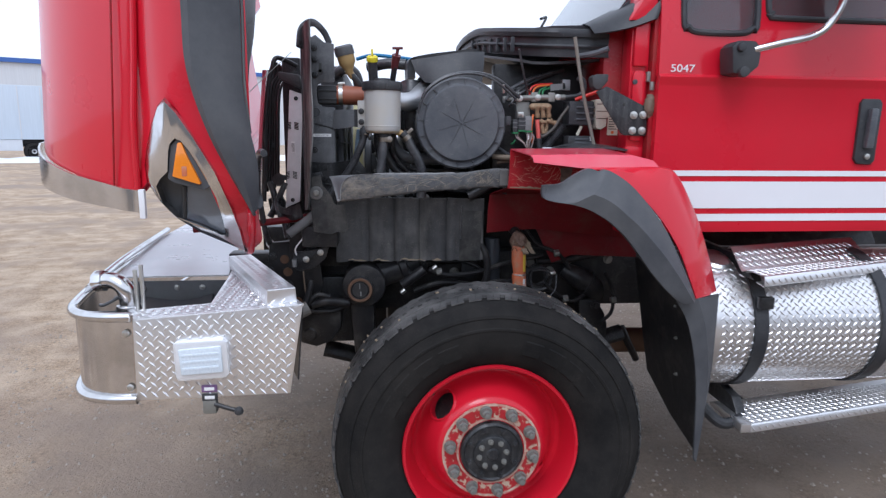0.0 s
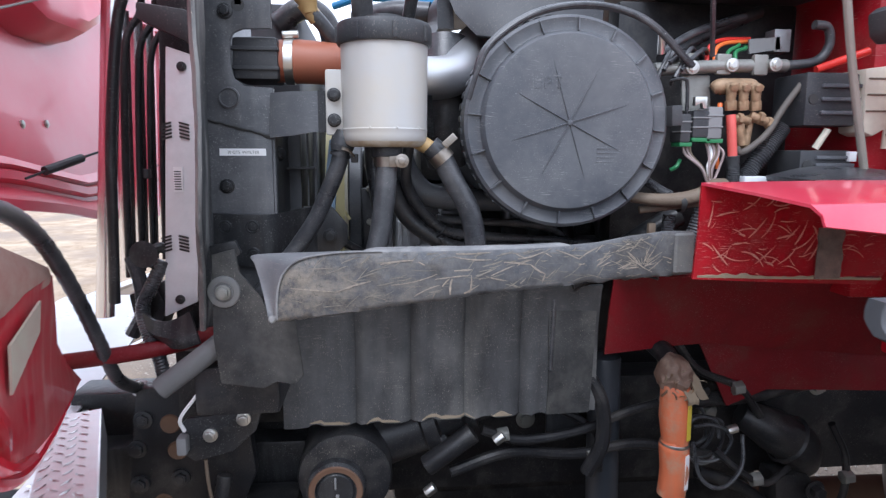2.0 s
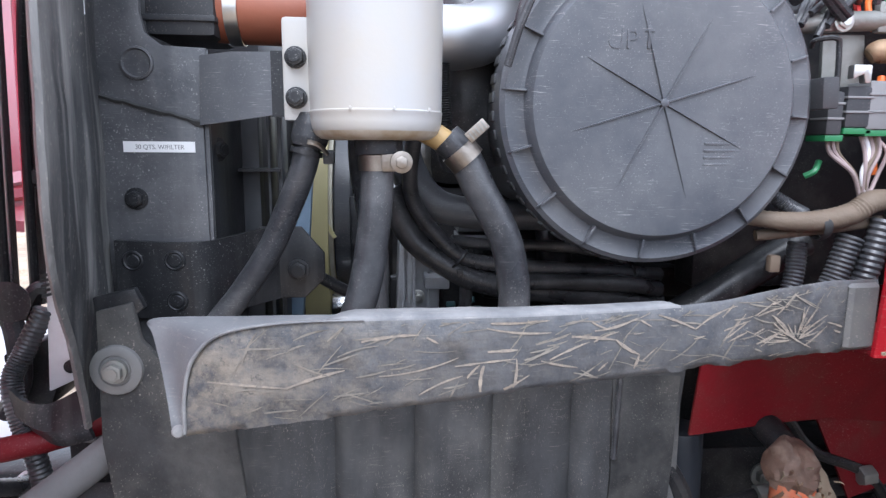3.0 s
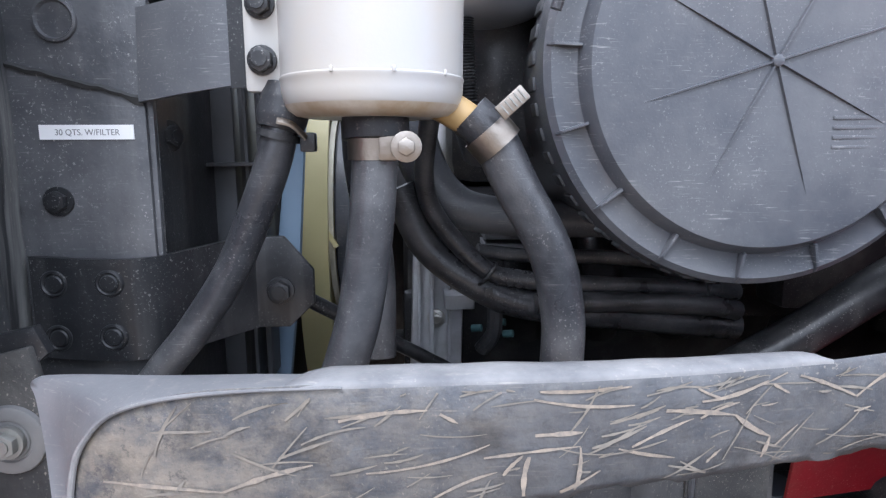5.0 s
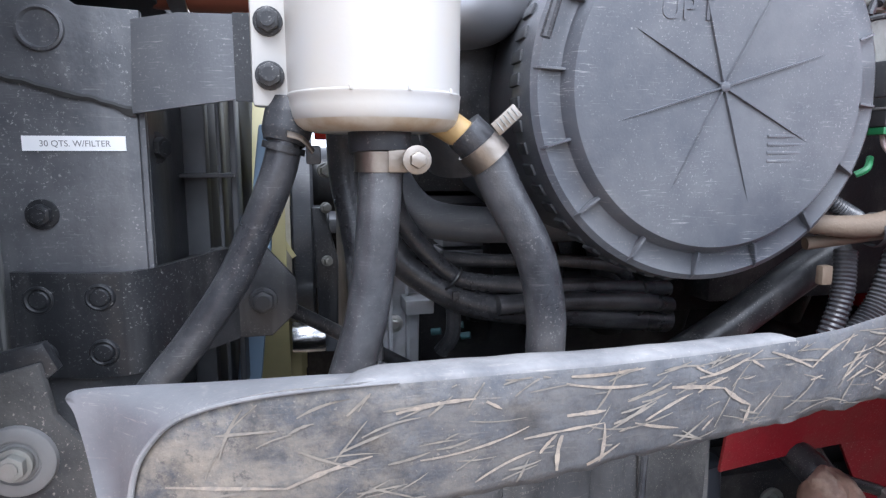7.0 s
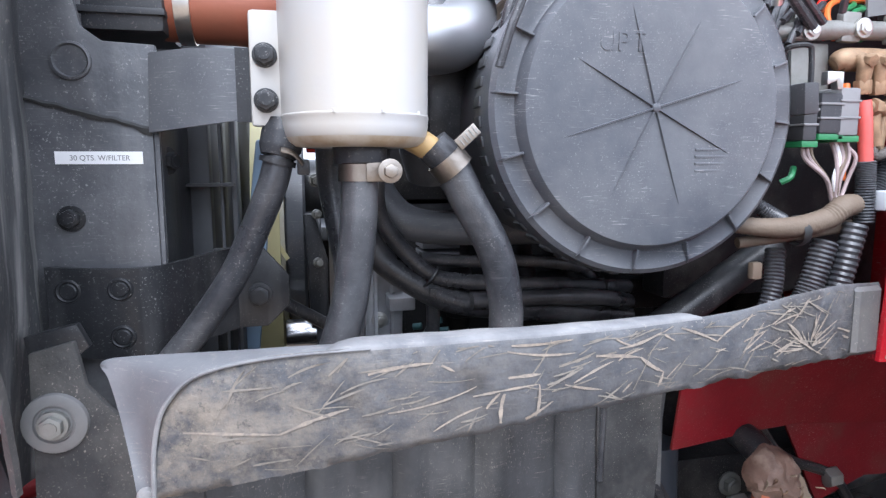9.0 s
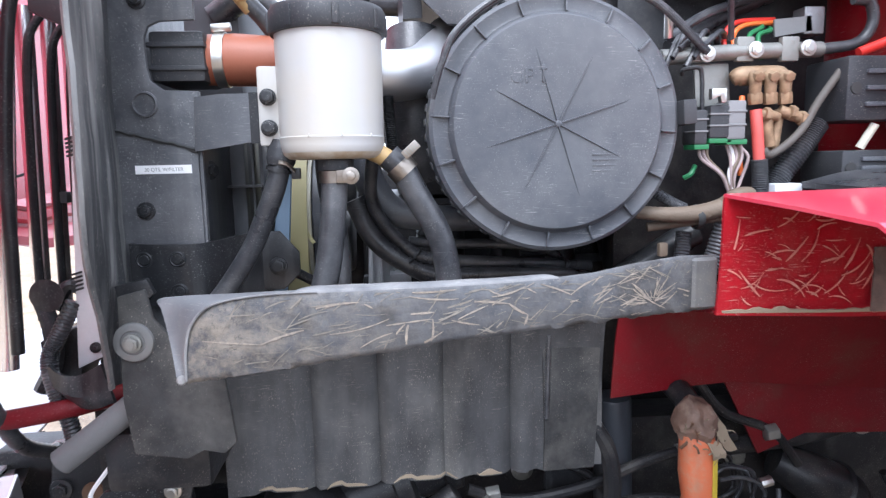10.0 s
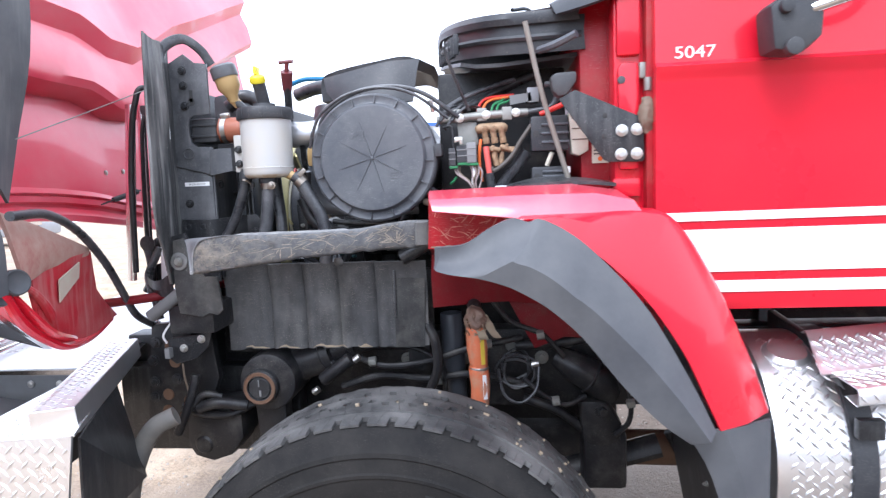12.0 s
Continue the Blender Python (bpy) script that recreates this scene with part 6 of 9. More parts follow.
    part("red_cap", cyl((-0.405, 0.70, 1.60), (-0.39, 0.70, 1.60), 0.014, 16, b=0.002), M_WIRE_RED, truck, "small red cap")
    # Grille bars in front of the radiator.
    gr = part("grille_frame", tube([(-0.806, 0.462, 1.33), (-0.800, 0.462, 1.45), (-0.792, 0.462, 1.60), (-0.772, 0.462, 1.76), (-0.757, 0.462, 1.815), (-0.749, 0.466, 1.842), (-0.735, 0.475, 1.850), (-0.70, 0.49, 1.838), (-0.675, 0.50, 1.825)], 0.0085, 12), M_STEEL_BLACK, truck, "black tube frame of the grille")
    for i, (y, x0, x1, x2, lean, z1) in enumerate(((0.46, -0.815, -0.800, -0.784, 0.095, 1.305), (0.535, -0.817, -0.804, -0.790, 0.04, 1.37), (0.595, -0.813, -0.802, -0.790, 0.04, 1.37), (0.65, -0.810, -0.800, -0.791, 0.04, 1.37), (0.72, -0.812, -0.802, -0.792, 0.04, 1.37), (0.80, -0.812, -0.802, -0.792, 0.04, 1.37))):
        def at(x, z):
            return x + lean * (z - 1.597)

        rows = [[(at(x, z), y + d, z) for x, d in [(x0, 0.03)] + [((x0 + x2) / 2 - (x2 - x0 - 0.001) / 2 * math.cos(radians(g)), 0.012 - 0.012 * math.sin(radians(g))) for g in (0, 25, 50, 75, 100, 125, 150, 180)]] for z in (z1, 1.5, 1.7, 1.806)]
        part("grille_bar", shell(rows, 0.002, (0, -1, 0)), M_BAR, gr, "bright chrome upright grille bar")
        if i:
            part("bar_tube", tube([(at((x1 + x2) / 2, 1.36), y - 0.006, 1.36), (at((x1 + x2) / 2, 1.6), y - 0.006, 1.60), ((x1 + x2) / 2 + 0.012, y - 0.006, 1.75), ((x1 + x2) / 2 + 0.035, y, 1.80), ((x1 + x2) / 2 + 0.045, y - 0.01, 1.84)], 0.006, 10), M_STEEL_BLACK, gr, "black tube behind the bar")
    part("bar_clip", box(-0.793, -0.782, 0.585, 0.60, 1.528, 1.545, 0.002), M_BLACK, gr)
    part("low_hose", tube([(-0.79, 0.50, 1.40), (-0.775, 0.49, 1.36), (-0.77, 0.48, 1.31), (-0.79, 0.48, 1.27)], 0.012, 10), M_RUBBER, gr, "black hose at the foot of the grille")
    part("low_block", prism([(-0.80, 1.335), (-0.755, 1.35), (-0.735, 1.31), (-0.75, 1.27), (-0.79, 1.275)], 0.50, 0.56, bev=0.006), M_GREASE_SHADE, gr, "greasy bracket at the foot of the grille")
    t = tube([(-0.72, 0.50, 1.36), (-0.71, 0.48, 1.40), (-0.735, 0.47, 1.42), (-0.75, 0.46, 1.39)], 0.009, 8)
    lathe([(0.0, 0.0), (0.018, 0.0), (0.022, 0.008), (0.0, 0.012)], (-0.745, 0.44, 1.415), axis=(0, -1, 0), seg=20, bm=t)
    part("horn", t, M_STEEL_BLACK, gr, "small black horn")
    part("upper_bracket", prism([(-0.735, 1.80), (-0.66, 1.79), (-0.65, 1.735), (-0.68, 1.75), (-0.735, 1.775)], 0.44, 0.50, bev=0.006), M_BLACK, rad)
    part("lower_bracket", sheet([dense([(-0.748, 0.43, 1.322), (-0.728, 0.42, 1.311), (-0.70, 0.41, 1.312), (-0.668, 0.40, 1.330)], 4), dense([(-0.748, 0.43, 1.300), (-0.725, 0.415, 1.290), (-0.695, 0.40, 1.288), (-0.660, 0.40, 1.296)], 4), dense([(-0.735, 0.44, 1.285), (-0.72, 0.425, 1.272), (-0.69, 0.41, 1.268), (-0.655, 0.40, 1.278)], 4)], 0.005), M_STEEL_BLACK, rad, "black curved sheet under the radiator")
    part("frame_hose", tube([(-0.725, 0.46, 1.40), (-0.745, 0.45, 1.355), (-0.755, 0.44, 1.325), (-0.745, 0.43, 1.285), (-0.728, 0.42, 1.25), (-0.72, 0.42, 1.20)], 0.011, 12, 20, ridges=0.06), M_RUBBER, rad, "black corrugated hose")
    part("cross_strut", box(-0.72, -0.66, 0.47, 0.52, 1.10, 1.27, 0.006), M_GREASE_SHADE, rad)
    part("pale_fitting", tube([(-0.712, 0.46, 1.255), (-0.695, 0.45, 1.258), (-0.677, 0.45, 1.254)], [0.006, 0.009, 0.007], 10), M_GREYPLUG, rad)
    # Hoses low down beside the radiator.
    part("lower_hose", tube([(-0.605, 0.37, 1.295), (-0.655, 0.36, 1.258), (-0.705, 0.35, 1.222)], 0.017, 16), material("grey foam hose", (0.13, 0.13, 0.13), 0.8, grain=30, bump=0.2), truck, "short grey padded hose")
    part("pale_wire", tube([(-0.62, 0.37, 1.25), (-0.66, 0.37, 1.20), (-0.685, 0.37, 1.165), (-0.683, 0.38, 1.14)], 0.003, 6), M_LABEL, truck)


build_radiator()


# ---- liner shelf, splash sheet ----
def build_liner():
    def bow(x):
        return float(np.interp(x, [-0.56, -0.53, -0.51, -0.47, -0.40, -0.25, -0.20, -0.10, 0.0, 0.08], [0.275, 0.25, 0.238, 0.233, 0.230, 0.230, 0.234, 0.244, 0.256, 0.267]))

    def brow(x):
        return float(np.interp(x, [-0.510, -0.508, -0.502, -0.495, -0.486, -0.472, -0.455, -0.43, -0.39, -0.28, -0.174, -0.108, -0.07, -0.023, 0.033, 0.08], [1.360, 1.397, 1.412, 1.424, 1.4325, 1.439, 1.4435, 1.4465, 1.448, 1.4485, 1.449, 1.451, 1.4535, 1.461, 1.4665, 1.4655]))

    def hem(x):
        return float(np.interp(x, [-0.51, -0.456, -0.41, -0.334, -0.231, -0.163, -0.085, 0.031, 0.08], [1.353, 1.360, 1.366, 1.375, 1.387, 1.391, 1.396, 1.401, 1.402]))

    # Folded-back shelf top, pale with wear; it ends before the end pad.
    xs_top = [float(x) for x in np.linspace(-0.43, -0.112, 56)]

    def depth(x):
        return float(np.interp(x, [-0.43, -0.40, -0.385, -0.30, -0.16, -0.125, -0.114, -0.112], [0.022, 0.024, 0.029, 0.029, 0.022, 0.018, 0.010, 0.003]))

    def swell(x):
        return float(np.interp(x, [-0.43, -0.402, -0.390, -0.376, -0.12, -0.112], [-0.010, -0.004, -0.0005, 0.002, 0.002, -0.001])) + 0.0006 * noise.noise((x * 40, 0, 0))

    rows = []
    for k, dz in ((0.0, -0.0035), (0.02, -0.0010), (0.10, 0.0004), (0.3, 0.001), (0.6, 0.0005), (0.88, -0.001), (1.0, -0.005), (1.02, -0.03)):
        rows.append([(x, bow(x) + 0.0005 + k * depth(x), brow(x) + dz + swell(x) * min(1.0, 0.4 + k)) for x in xs_top])
    ln = part("liner_shelf", sheet(rows, 0.003), M_LIP, truck, "scuffed grey-black plastic wheel liner shelf with a pale worn lip", sharp=1.2)
    # Smooth gutter at the front end, running down to the blunt tip.
    inner = [(-0.510, 1.356), (-0.5085, 1.385), (-0.504, 1.408), (-0.497, 1.421), (-0.486, 1.4325), (-0.470, 1.4395), (-0.445, 1.4440), (-0.41, 1.4465), (-0.37, 1.4470)]
    outer = [(-0.5215, 0.243, 1.353), (-0.527, 0.252, 1.378), (-0.535, 0.264, 1.405), (-0.543, 0.274, 1.426), (-0.549, 0.282, 1.4345), (-0.525, 0.276, 1.4385), (-0.47, 0.262, 1.442), (-0.42, 0.257, 1.4435), (-0.37, 0.252, 1.4440)]
    inner = dense([(x, bow(x) - 0.0005, z) for x, z in inner], 4)
    outer = dense(outer, 4)
    rows = []
    for k, sink in ((0.0, 0.0), (0.06, 0.001), (0.2, 0.004), (0.4, 0.006), (0.65, 0.006), (0.9, 0.002), (1.0, 0.0)):
        rows.append([tuple(Vector(a).lerp(Vector(b), k) + Vector((0, sink, 0))) for a, b in zip(inner, outer)])
    part("gutter", slab(rows, 0.004), material("smooth grey liner plastic", (0.105, 0.11, 0.121), 0.42, other=(0.15, 0.152, 0.158), grain=26, grain_amount=0.5, bump=0.05, bump_scale=300, dust=(0.25, 0.25, 0.25), dust_amount=0.5, dust_scale=12, speck=0.35, scuff=0.3), ln, "smooth grey gutter of the liner", sharp=1.2)
    part("worn_ridge", tube([(x, y - 0.0012, z + 0.0004) for x, y, z in inner], [0.0017, 0.0017, 0.0016, 0.0012, 0.0005], 8, 2), M_LIP, ln, "pale worn ridge")
    part("tip_scrape", lathe([(0.0, -0.004), (0.004, -0.003), (0.0055, 0.0), (0.004, 0.003), (0.0, 0.004)], (-0.5165, 0.2425, 1.3555), axis=(0.2, -1, 0.1), seg=14), M_LIP, ln, "blunt tip scraped pale")
    xs_face = [float(x) for x in np.concatenate([np.linspace(-0.5098, -0.46, 16), np.linspace(-0.45, 0.08, 80)])]
    rows = []
    for f, dy in ((1.0, 0.002), (0.96, 0.0), (0.72, -0.0005), (0.4, -0.001), (0.1, 0.0), (0.0, 0.0025), (-0.05, 0.014), (-0.05, 0.06)):
        rows.append([(x, bow(x) + dy + (0.0014 * noise.noise((x * 14, f * 4, 0)) if 0.05 < f < 0.9 else 0.0), hem(x) + (brow(x) - hem(x)) * f + (0.003 * noise.noise((x * 40, 3, 0)) + 0.0025 * noise.noise((x * 120, 3, 0)) if f <= 0 else 0.0)) for x in xs_face])
    M_FRONT = material("scuffed liner front", (0.052, 0.057, 0.067), 0.48, other=(0.13, 0.133, 0.139), grain=36, grain_amount=0.85, bump=0.25, bump_scale=110, dust=(0.024, 0.024, 0.026), dust_amount=0.7, dust_scale=22, patch_edge=(0.5, 0.66), speck=0.55, speck_color=(0.3, 0.265, 0.22), scuff=0.3)
    fn, fl = M_FRONT.node_tree.nodes, M_FRONT.node_tree.links
    coords, split = fn.new("ShaderNodeTexCoord"), fn.new("ShaderNodeSeparateXYZ")
    fl.new(coords.outputs["Object"], split.inputs[0])
    # Tan mud wiped along the front, thick towards the tip.
    for scale, lo, hi, left, right, tone in ((60.0, 0.40, 0.64, 0.75, 0.10, (0.24, 0.205, 0.16, 1)), (13.0, 0.47, 0.66, 0.7, 0.12, (0.29, 0.25, 0.195, 1)), (110.0, 0.54, 0.62, 0.85, 0.35, (0.05, 0.05, 0.052, 1))):
        reach, grit, dirt, amount, spread, wipe = fn.new("ShaderNodeMapRange"), fn.new("ShaderNodeTexNoise"), fn.new("ShaderNodeMix"), fn.new("ShaderNodeMath"), fn.new("ShaderNodeMapRange"), fn.new("ShaderNodeMapping")
        reach.inputs[1].default_value, reach.inputs[2].default_value, reach.inputs[3].default_value, reach.inputs[4].default_value = -0.53, -0.27, left, right
        fl.new(split.outputs[0], reach.inputs[0])
        wipe.inputs["Rotation"].default_value = (0.0, 0.12, 0.0)
        wipe.inputs["Scale"].default_value = (1.0, 1.0, 1.0) if scale > 20 else (1.0, 1.0, 1.7)
        fl.new(coords.outputs["Object"], wipe.inputs["Vector"])
        grit.inputs["Scale"].default_value, grit.inputs["Detail"].default_value, grit.inputs["Roughness"].default_value = scale, 8, 0.75
        fl.new(wipe.outputs["Vector"], grit.inputs["Vector"])
        spread.inputs[1].default_value, spread.inputs[2].default_value = lo, hi
        fl.new(grit.outputs["Fac"], spread.inputs[0])
        amount.operation = "MULTIPLY"
        fl.new(reach.outputs[0], amount.inputs[0])
        fl.new(spread.outputs[0], amount.inputs[1])
        dirt.data_type = "RGBA"
        dirt.inputs[7].default_value = tone
        fl.new(fn["Principled BSDF"].inputs["Base Color"].links[0].from_socket, dirt.inputs[6])
        fl.new(amount.outputs[0], dirt.inputs[0])
        fl.new(dirt.outputs[2], fn["Principled BSDF"].inputs["Base Color"])
    face = part("scuffed_front", shell(rows, 0.003), M_FRONT, ln, "scuffed front face with tan mud wiped over it", sharp=1.0)

    def on_face(x, z):
        f = (z - hem(x)) / max(0.01, brow(x) - hem(x))
        if not (-0.506 < x < 0.046 and 0.05 < f < 0.95):
            return None
        wob = 0.0014 * noise.noise((x * 14, f * 4, 0)) if 0.05 < f < 0.9 else 0.0
        return Vector((x, bow(x) + float(np.interp(f, [0.0, 0.1, 0.4, 0.72, 0.96], [0.0025, 0.0, -0.001, -0.0005, 0.0])) + wob - 0.0010, z))

    def scrape(t, x0, z0, x1, z1, w, rng):
        """One ragged mark, thin at its start and end."""
        n, last = 9, None
        bend, way = rng.uniform(-0.06, 0.06), Vector((x1 - x0, 0, z1 - z0))
        side = Vector((-way.z, 0, way.x)).normalized()
        for k in range(n):
            s = k / (n - 1)
            p = Vector((x0, 0, z0)) + way * s + side * (bend * way.length * 4 * s * (1 - s))
            ww = w * (0.3 + 0.7 * math.sin(math.pi * min(1.0, s + 0.06)) ** 0.5) * rng.uniform(0.6, 1.25)
            a, b = on_face(p.x + side.x * ww, p.z + side.z * ww), on_face(p.x - side.x * ww, p.z - side.z * ww)
            if a is None or b is None:
                last = None
                continue
            now = (t.verts.new(a), t.verts.new(b))
            if last:
                t.faces.new((last[0], last[1], now[1], now[0]))
            last = now

    part("end_pad", sheet([[(x, bow(x) - 0.0045 + 0.004 * (abs(z - 1.433) > 0.028) + 0.003 * (x in (0.048, 0.080)), z) for x in (0.048, 0.052, 0.064, 0.076, 0.080)] for z in (1.4035, 1.4065, 1.433, 1.4600, 1.4635)], 0.004), M_LINER, ln, "smooth grey end pad")
    # The large scrapes: start x, z, end x, z.
    big = ((-0.359, 1.402, -0.297, 1.416), (-0.300, 1.409, -0.251, 1.414), (-0.251, 1.4135, -0.254, 1.386), (-0.277, 1.409, -0.279, 1.384), (-0.231, 1.4115, -0.200, 1.404), (-0.224, 1.412, -0.191, 1.425), (-0.206, 1.430, -0.168, 1.4255), (-0.168, 1.4255, -0.147, 1.412), (-0.147, 1.412, -0.151, 1.400), (-0.272, 1.443, -0.225, 1.444), (-0.275, 1.439, -0.223, 1.434), (-0.274, 1.420, -0.250, 1.421), (-0.328, 1.386, -0.293, 1.401), (-0.372, 1.430, -0.328, 1.435), (-0.273, 1.382, -0.240, 1.400), (-0.322, 1.433, -0.313, 1.428), (-0.290, 1.399, -0.280, 1.410), (-0.187, 1.434, -0.150, 1.443), (-0.132, 1.4445, -0.098, 1.431), (-0.098, 1.431, -0.060, 1.449), (-0.490, 1.399, -0.430, 1.394), (-0.430, 1.394, -0.385, 1.408))
    rng = random.Random(31)
    t = bmesh.new()
    for m in big:
        scrape(t, *m, rng.uniform(0.0008, 0.0014), rng)
    for _ in range(46):
        x, a = 0.05 - 0.24 * rng.random() ** 1.3, rng.choice((0.25, 0.4, 0.7, -0.5, 0.15)) + rng.uniform(-0.2, 0.2)
        z, ln_ = rng.uniform(1.39, 1.46), rng.uniform(0.008, 0.03)
        scrape(t, x, z, x + ln_ * math.cos(a), z + ln_ * math.sin(a), rng.uniform(0.0004, 0.001), rng)
    for k in range(22):
        a, l0, l1 = rng.uniform(0.3, 3.2), rng.uniform(0.002, 0.012), rng.uniform(0.016, 0.04)
        scrape(t, l0 * math.cos(a), 1.416 + l0 * math.sin(a) * 0.8, l1 * math.cos(a), 1.416 + l1 * math.sin(a) * 0.8, rng.uniform(0.0004, 0.001), rng)
    tagged(part("scratch", t, M_SCRATCH, face, "pale tan scrapes"), kind="stuff")
    M_FAINT = material("faint dusty scratch", (0.22, 0.195, 0.16), 0.85, other=(0.11, 0.105, 0.1), grain=150, grain_amount=0.85, bump=0.0)
    t = bmesh.new()
    for _ in range(150):
        x, a = rng.uniform(-0.50, 0.04), rng.choice((0.1, 0.2, 0.3, -0.2, 0.9)) + rng.uniform(-0.25, 0.25)
        z, ln_ = hem(x) + (brow(x) - hem(x)) * rng.random(), rng.uniform(0.006, 0.035)
        scrape(t, x, z, x + ln_ * math.cos(a), z + ln_ * math.sin(a), rng.uniform(0.0003, 0.0008), rng)
    tagged(part("faint_scratch", t, M_FAINT, face), kind="stuff")
    # Side mount with its washer bolt.
    mt = part("liner_mount", prism([(-0.616, 1.428), (-0.584, 1.436), (-0.578, 1.40), (-0.55, 1.365), (-0.535, 1.33), (-0.50, 1.33), (-0.49, 1.24), (-0.505, 1.226), (-0.53, 1.232), (-0.55, 1.222), (-0.612, 1.232), (-0.62, 1.30)], 0.338, 0.346, bev=0.002), M_FLAP, truck, "dusty rubber mount flap")
    w = lathe([(0.0, 0.003), (0.0125, 0.003), (0.0132, 0.0022), (0.0142, 0.0022), (0.0150, 0.0040), (0.021, 0.0040), (0.0232, 0.003), (0.024, 0.0)], (-0.601, 0.338, 1.373), axis=(0, -1, 0), seg=32)
    part("washer", w, material("dull grey washer", (0.15, 0.15, 0.148), 0.6, other=(0.08, 0.08, 0.08), grain=50, bump=0.1, dust=(0.24, 0.23, 0.21), dust_amount=0.4, dust_scale=30), mt, "large grey washer")
    part("mount_bolt", bolt((-0.601, 0.333, 1.373), r=0.009, h=0.008, washer=1.25), M_NUT, mt, "zinc bolt in the washer")
    part("upper_tab", prism([(-0.62, 1.44), (-0.583, 1.448), (-0.575, 1.43), (-0.582, 1.424), (-0.618, 1.42)], 0.343, 0.352, bev=0.001), M_STEEL_BLACK, mt)
    # Hanging splash sheet with its pressed ribs.
    xs = np.linspace(-0.545, 0.035, 60)
    zs = (1.345, 1.33, 1.25, 1.17, 1.11, 1.092)

    def dent(x, z):
        d = 0.0
        for c in (-0.42, -0.32, -0.217, -0.113):
            d += 0.016 * math.exp(-(((x - c) / 0.008) ** 2)) - 0.006 * math.exp(-(((x - c - 0.02) / 0.012) ** 2))
        return 0.482 + 0.04 * (x + 0.545) / 0.58 + d + 0.004 * noise.noise((x * 7, z * 5, 1)) - 0.02 * max(0.0, (z - 1.30) / 0.045)

    def foot(x):
        return 0.004 * noise.noise((x * 16, 2, 0)) + (0.004 if math.sin(x * 61) > 0.7 else 0)

    sk = part("splash_sheet", sheet([[(x, dent(x, z), z + (foot(x) if z < 1.1 else 0) - 0.015 * (x + 0.5)) for x in xs] for z in zs], 0.005), M_SKIRT, truck, "dusty black rubber splash sheet with pressed ribs", sharp=1.2)
    part("sheet_strip", sheet([[(-0.065, 0.508, 1.31), (0.03, 0.515, 1.315)], [(-0.06, 0.51, 1.15), (0.025, 0.515, 1.15)], [(-0.062, 0.512, 1.085), (0.022, 0.516, 1.085)]], 0.004), M_FLAP, sk, "rough worn rubber strip")
    part("strip_rib", cyl((-0.058, 0.504, 1.175), (-0.055, 0.502, 1.31), 0.004, 8), M_RUBBER, sk)
    part("sheet_lug", lathe([(0.0, 0.004), (0.010, 0.003), (0.014, 0.0)], (-0.20, 0.45, 1.345), axis=(0, -1, -0.3), seg=16), M_LINER, sk)
    for k, (x0, x1) in enumerate(((-0.50, -0.43), (-0.40, -0.34), (-0.30, -0.20), (-0.17, -0.13))):
        xs_m = np.linspace(x0, x1, 12)
        lo = [(float(x), dent(x, 1.095) - 0.0055, 1.094 + foot(x) - 0.015 * (x + 0.5) + 0.001) for x in xs_m]
        hi = [(p[0], dent(p[0], 1.1) - 0.0055, p[2] + 0.012 * (0.35 + 0.9 * abs(noise.noise((p[0] * 30, k, 0)))) * math.sin(math.pi * (i + 0.6) / 12.2)) for i, p in enumerate(lo)]
        part("dried_mud", sheet([lo, hi], 0.002), M_MUD, sk, "pale dried mud along the hem")

build_liner()


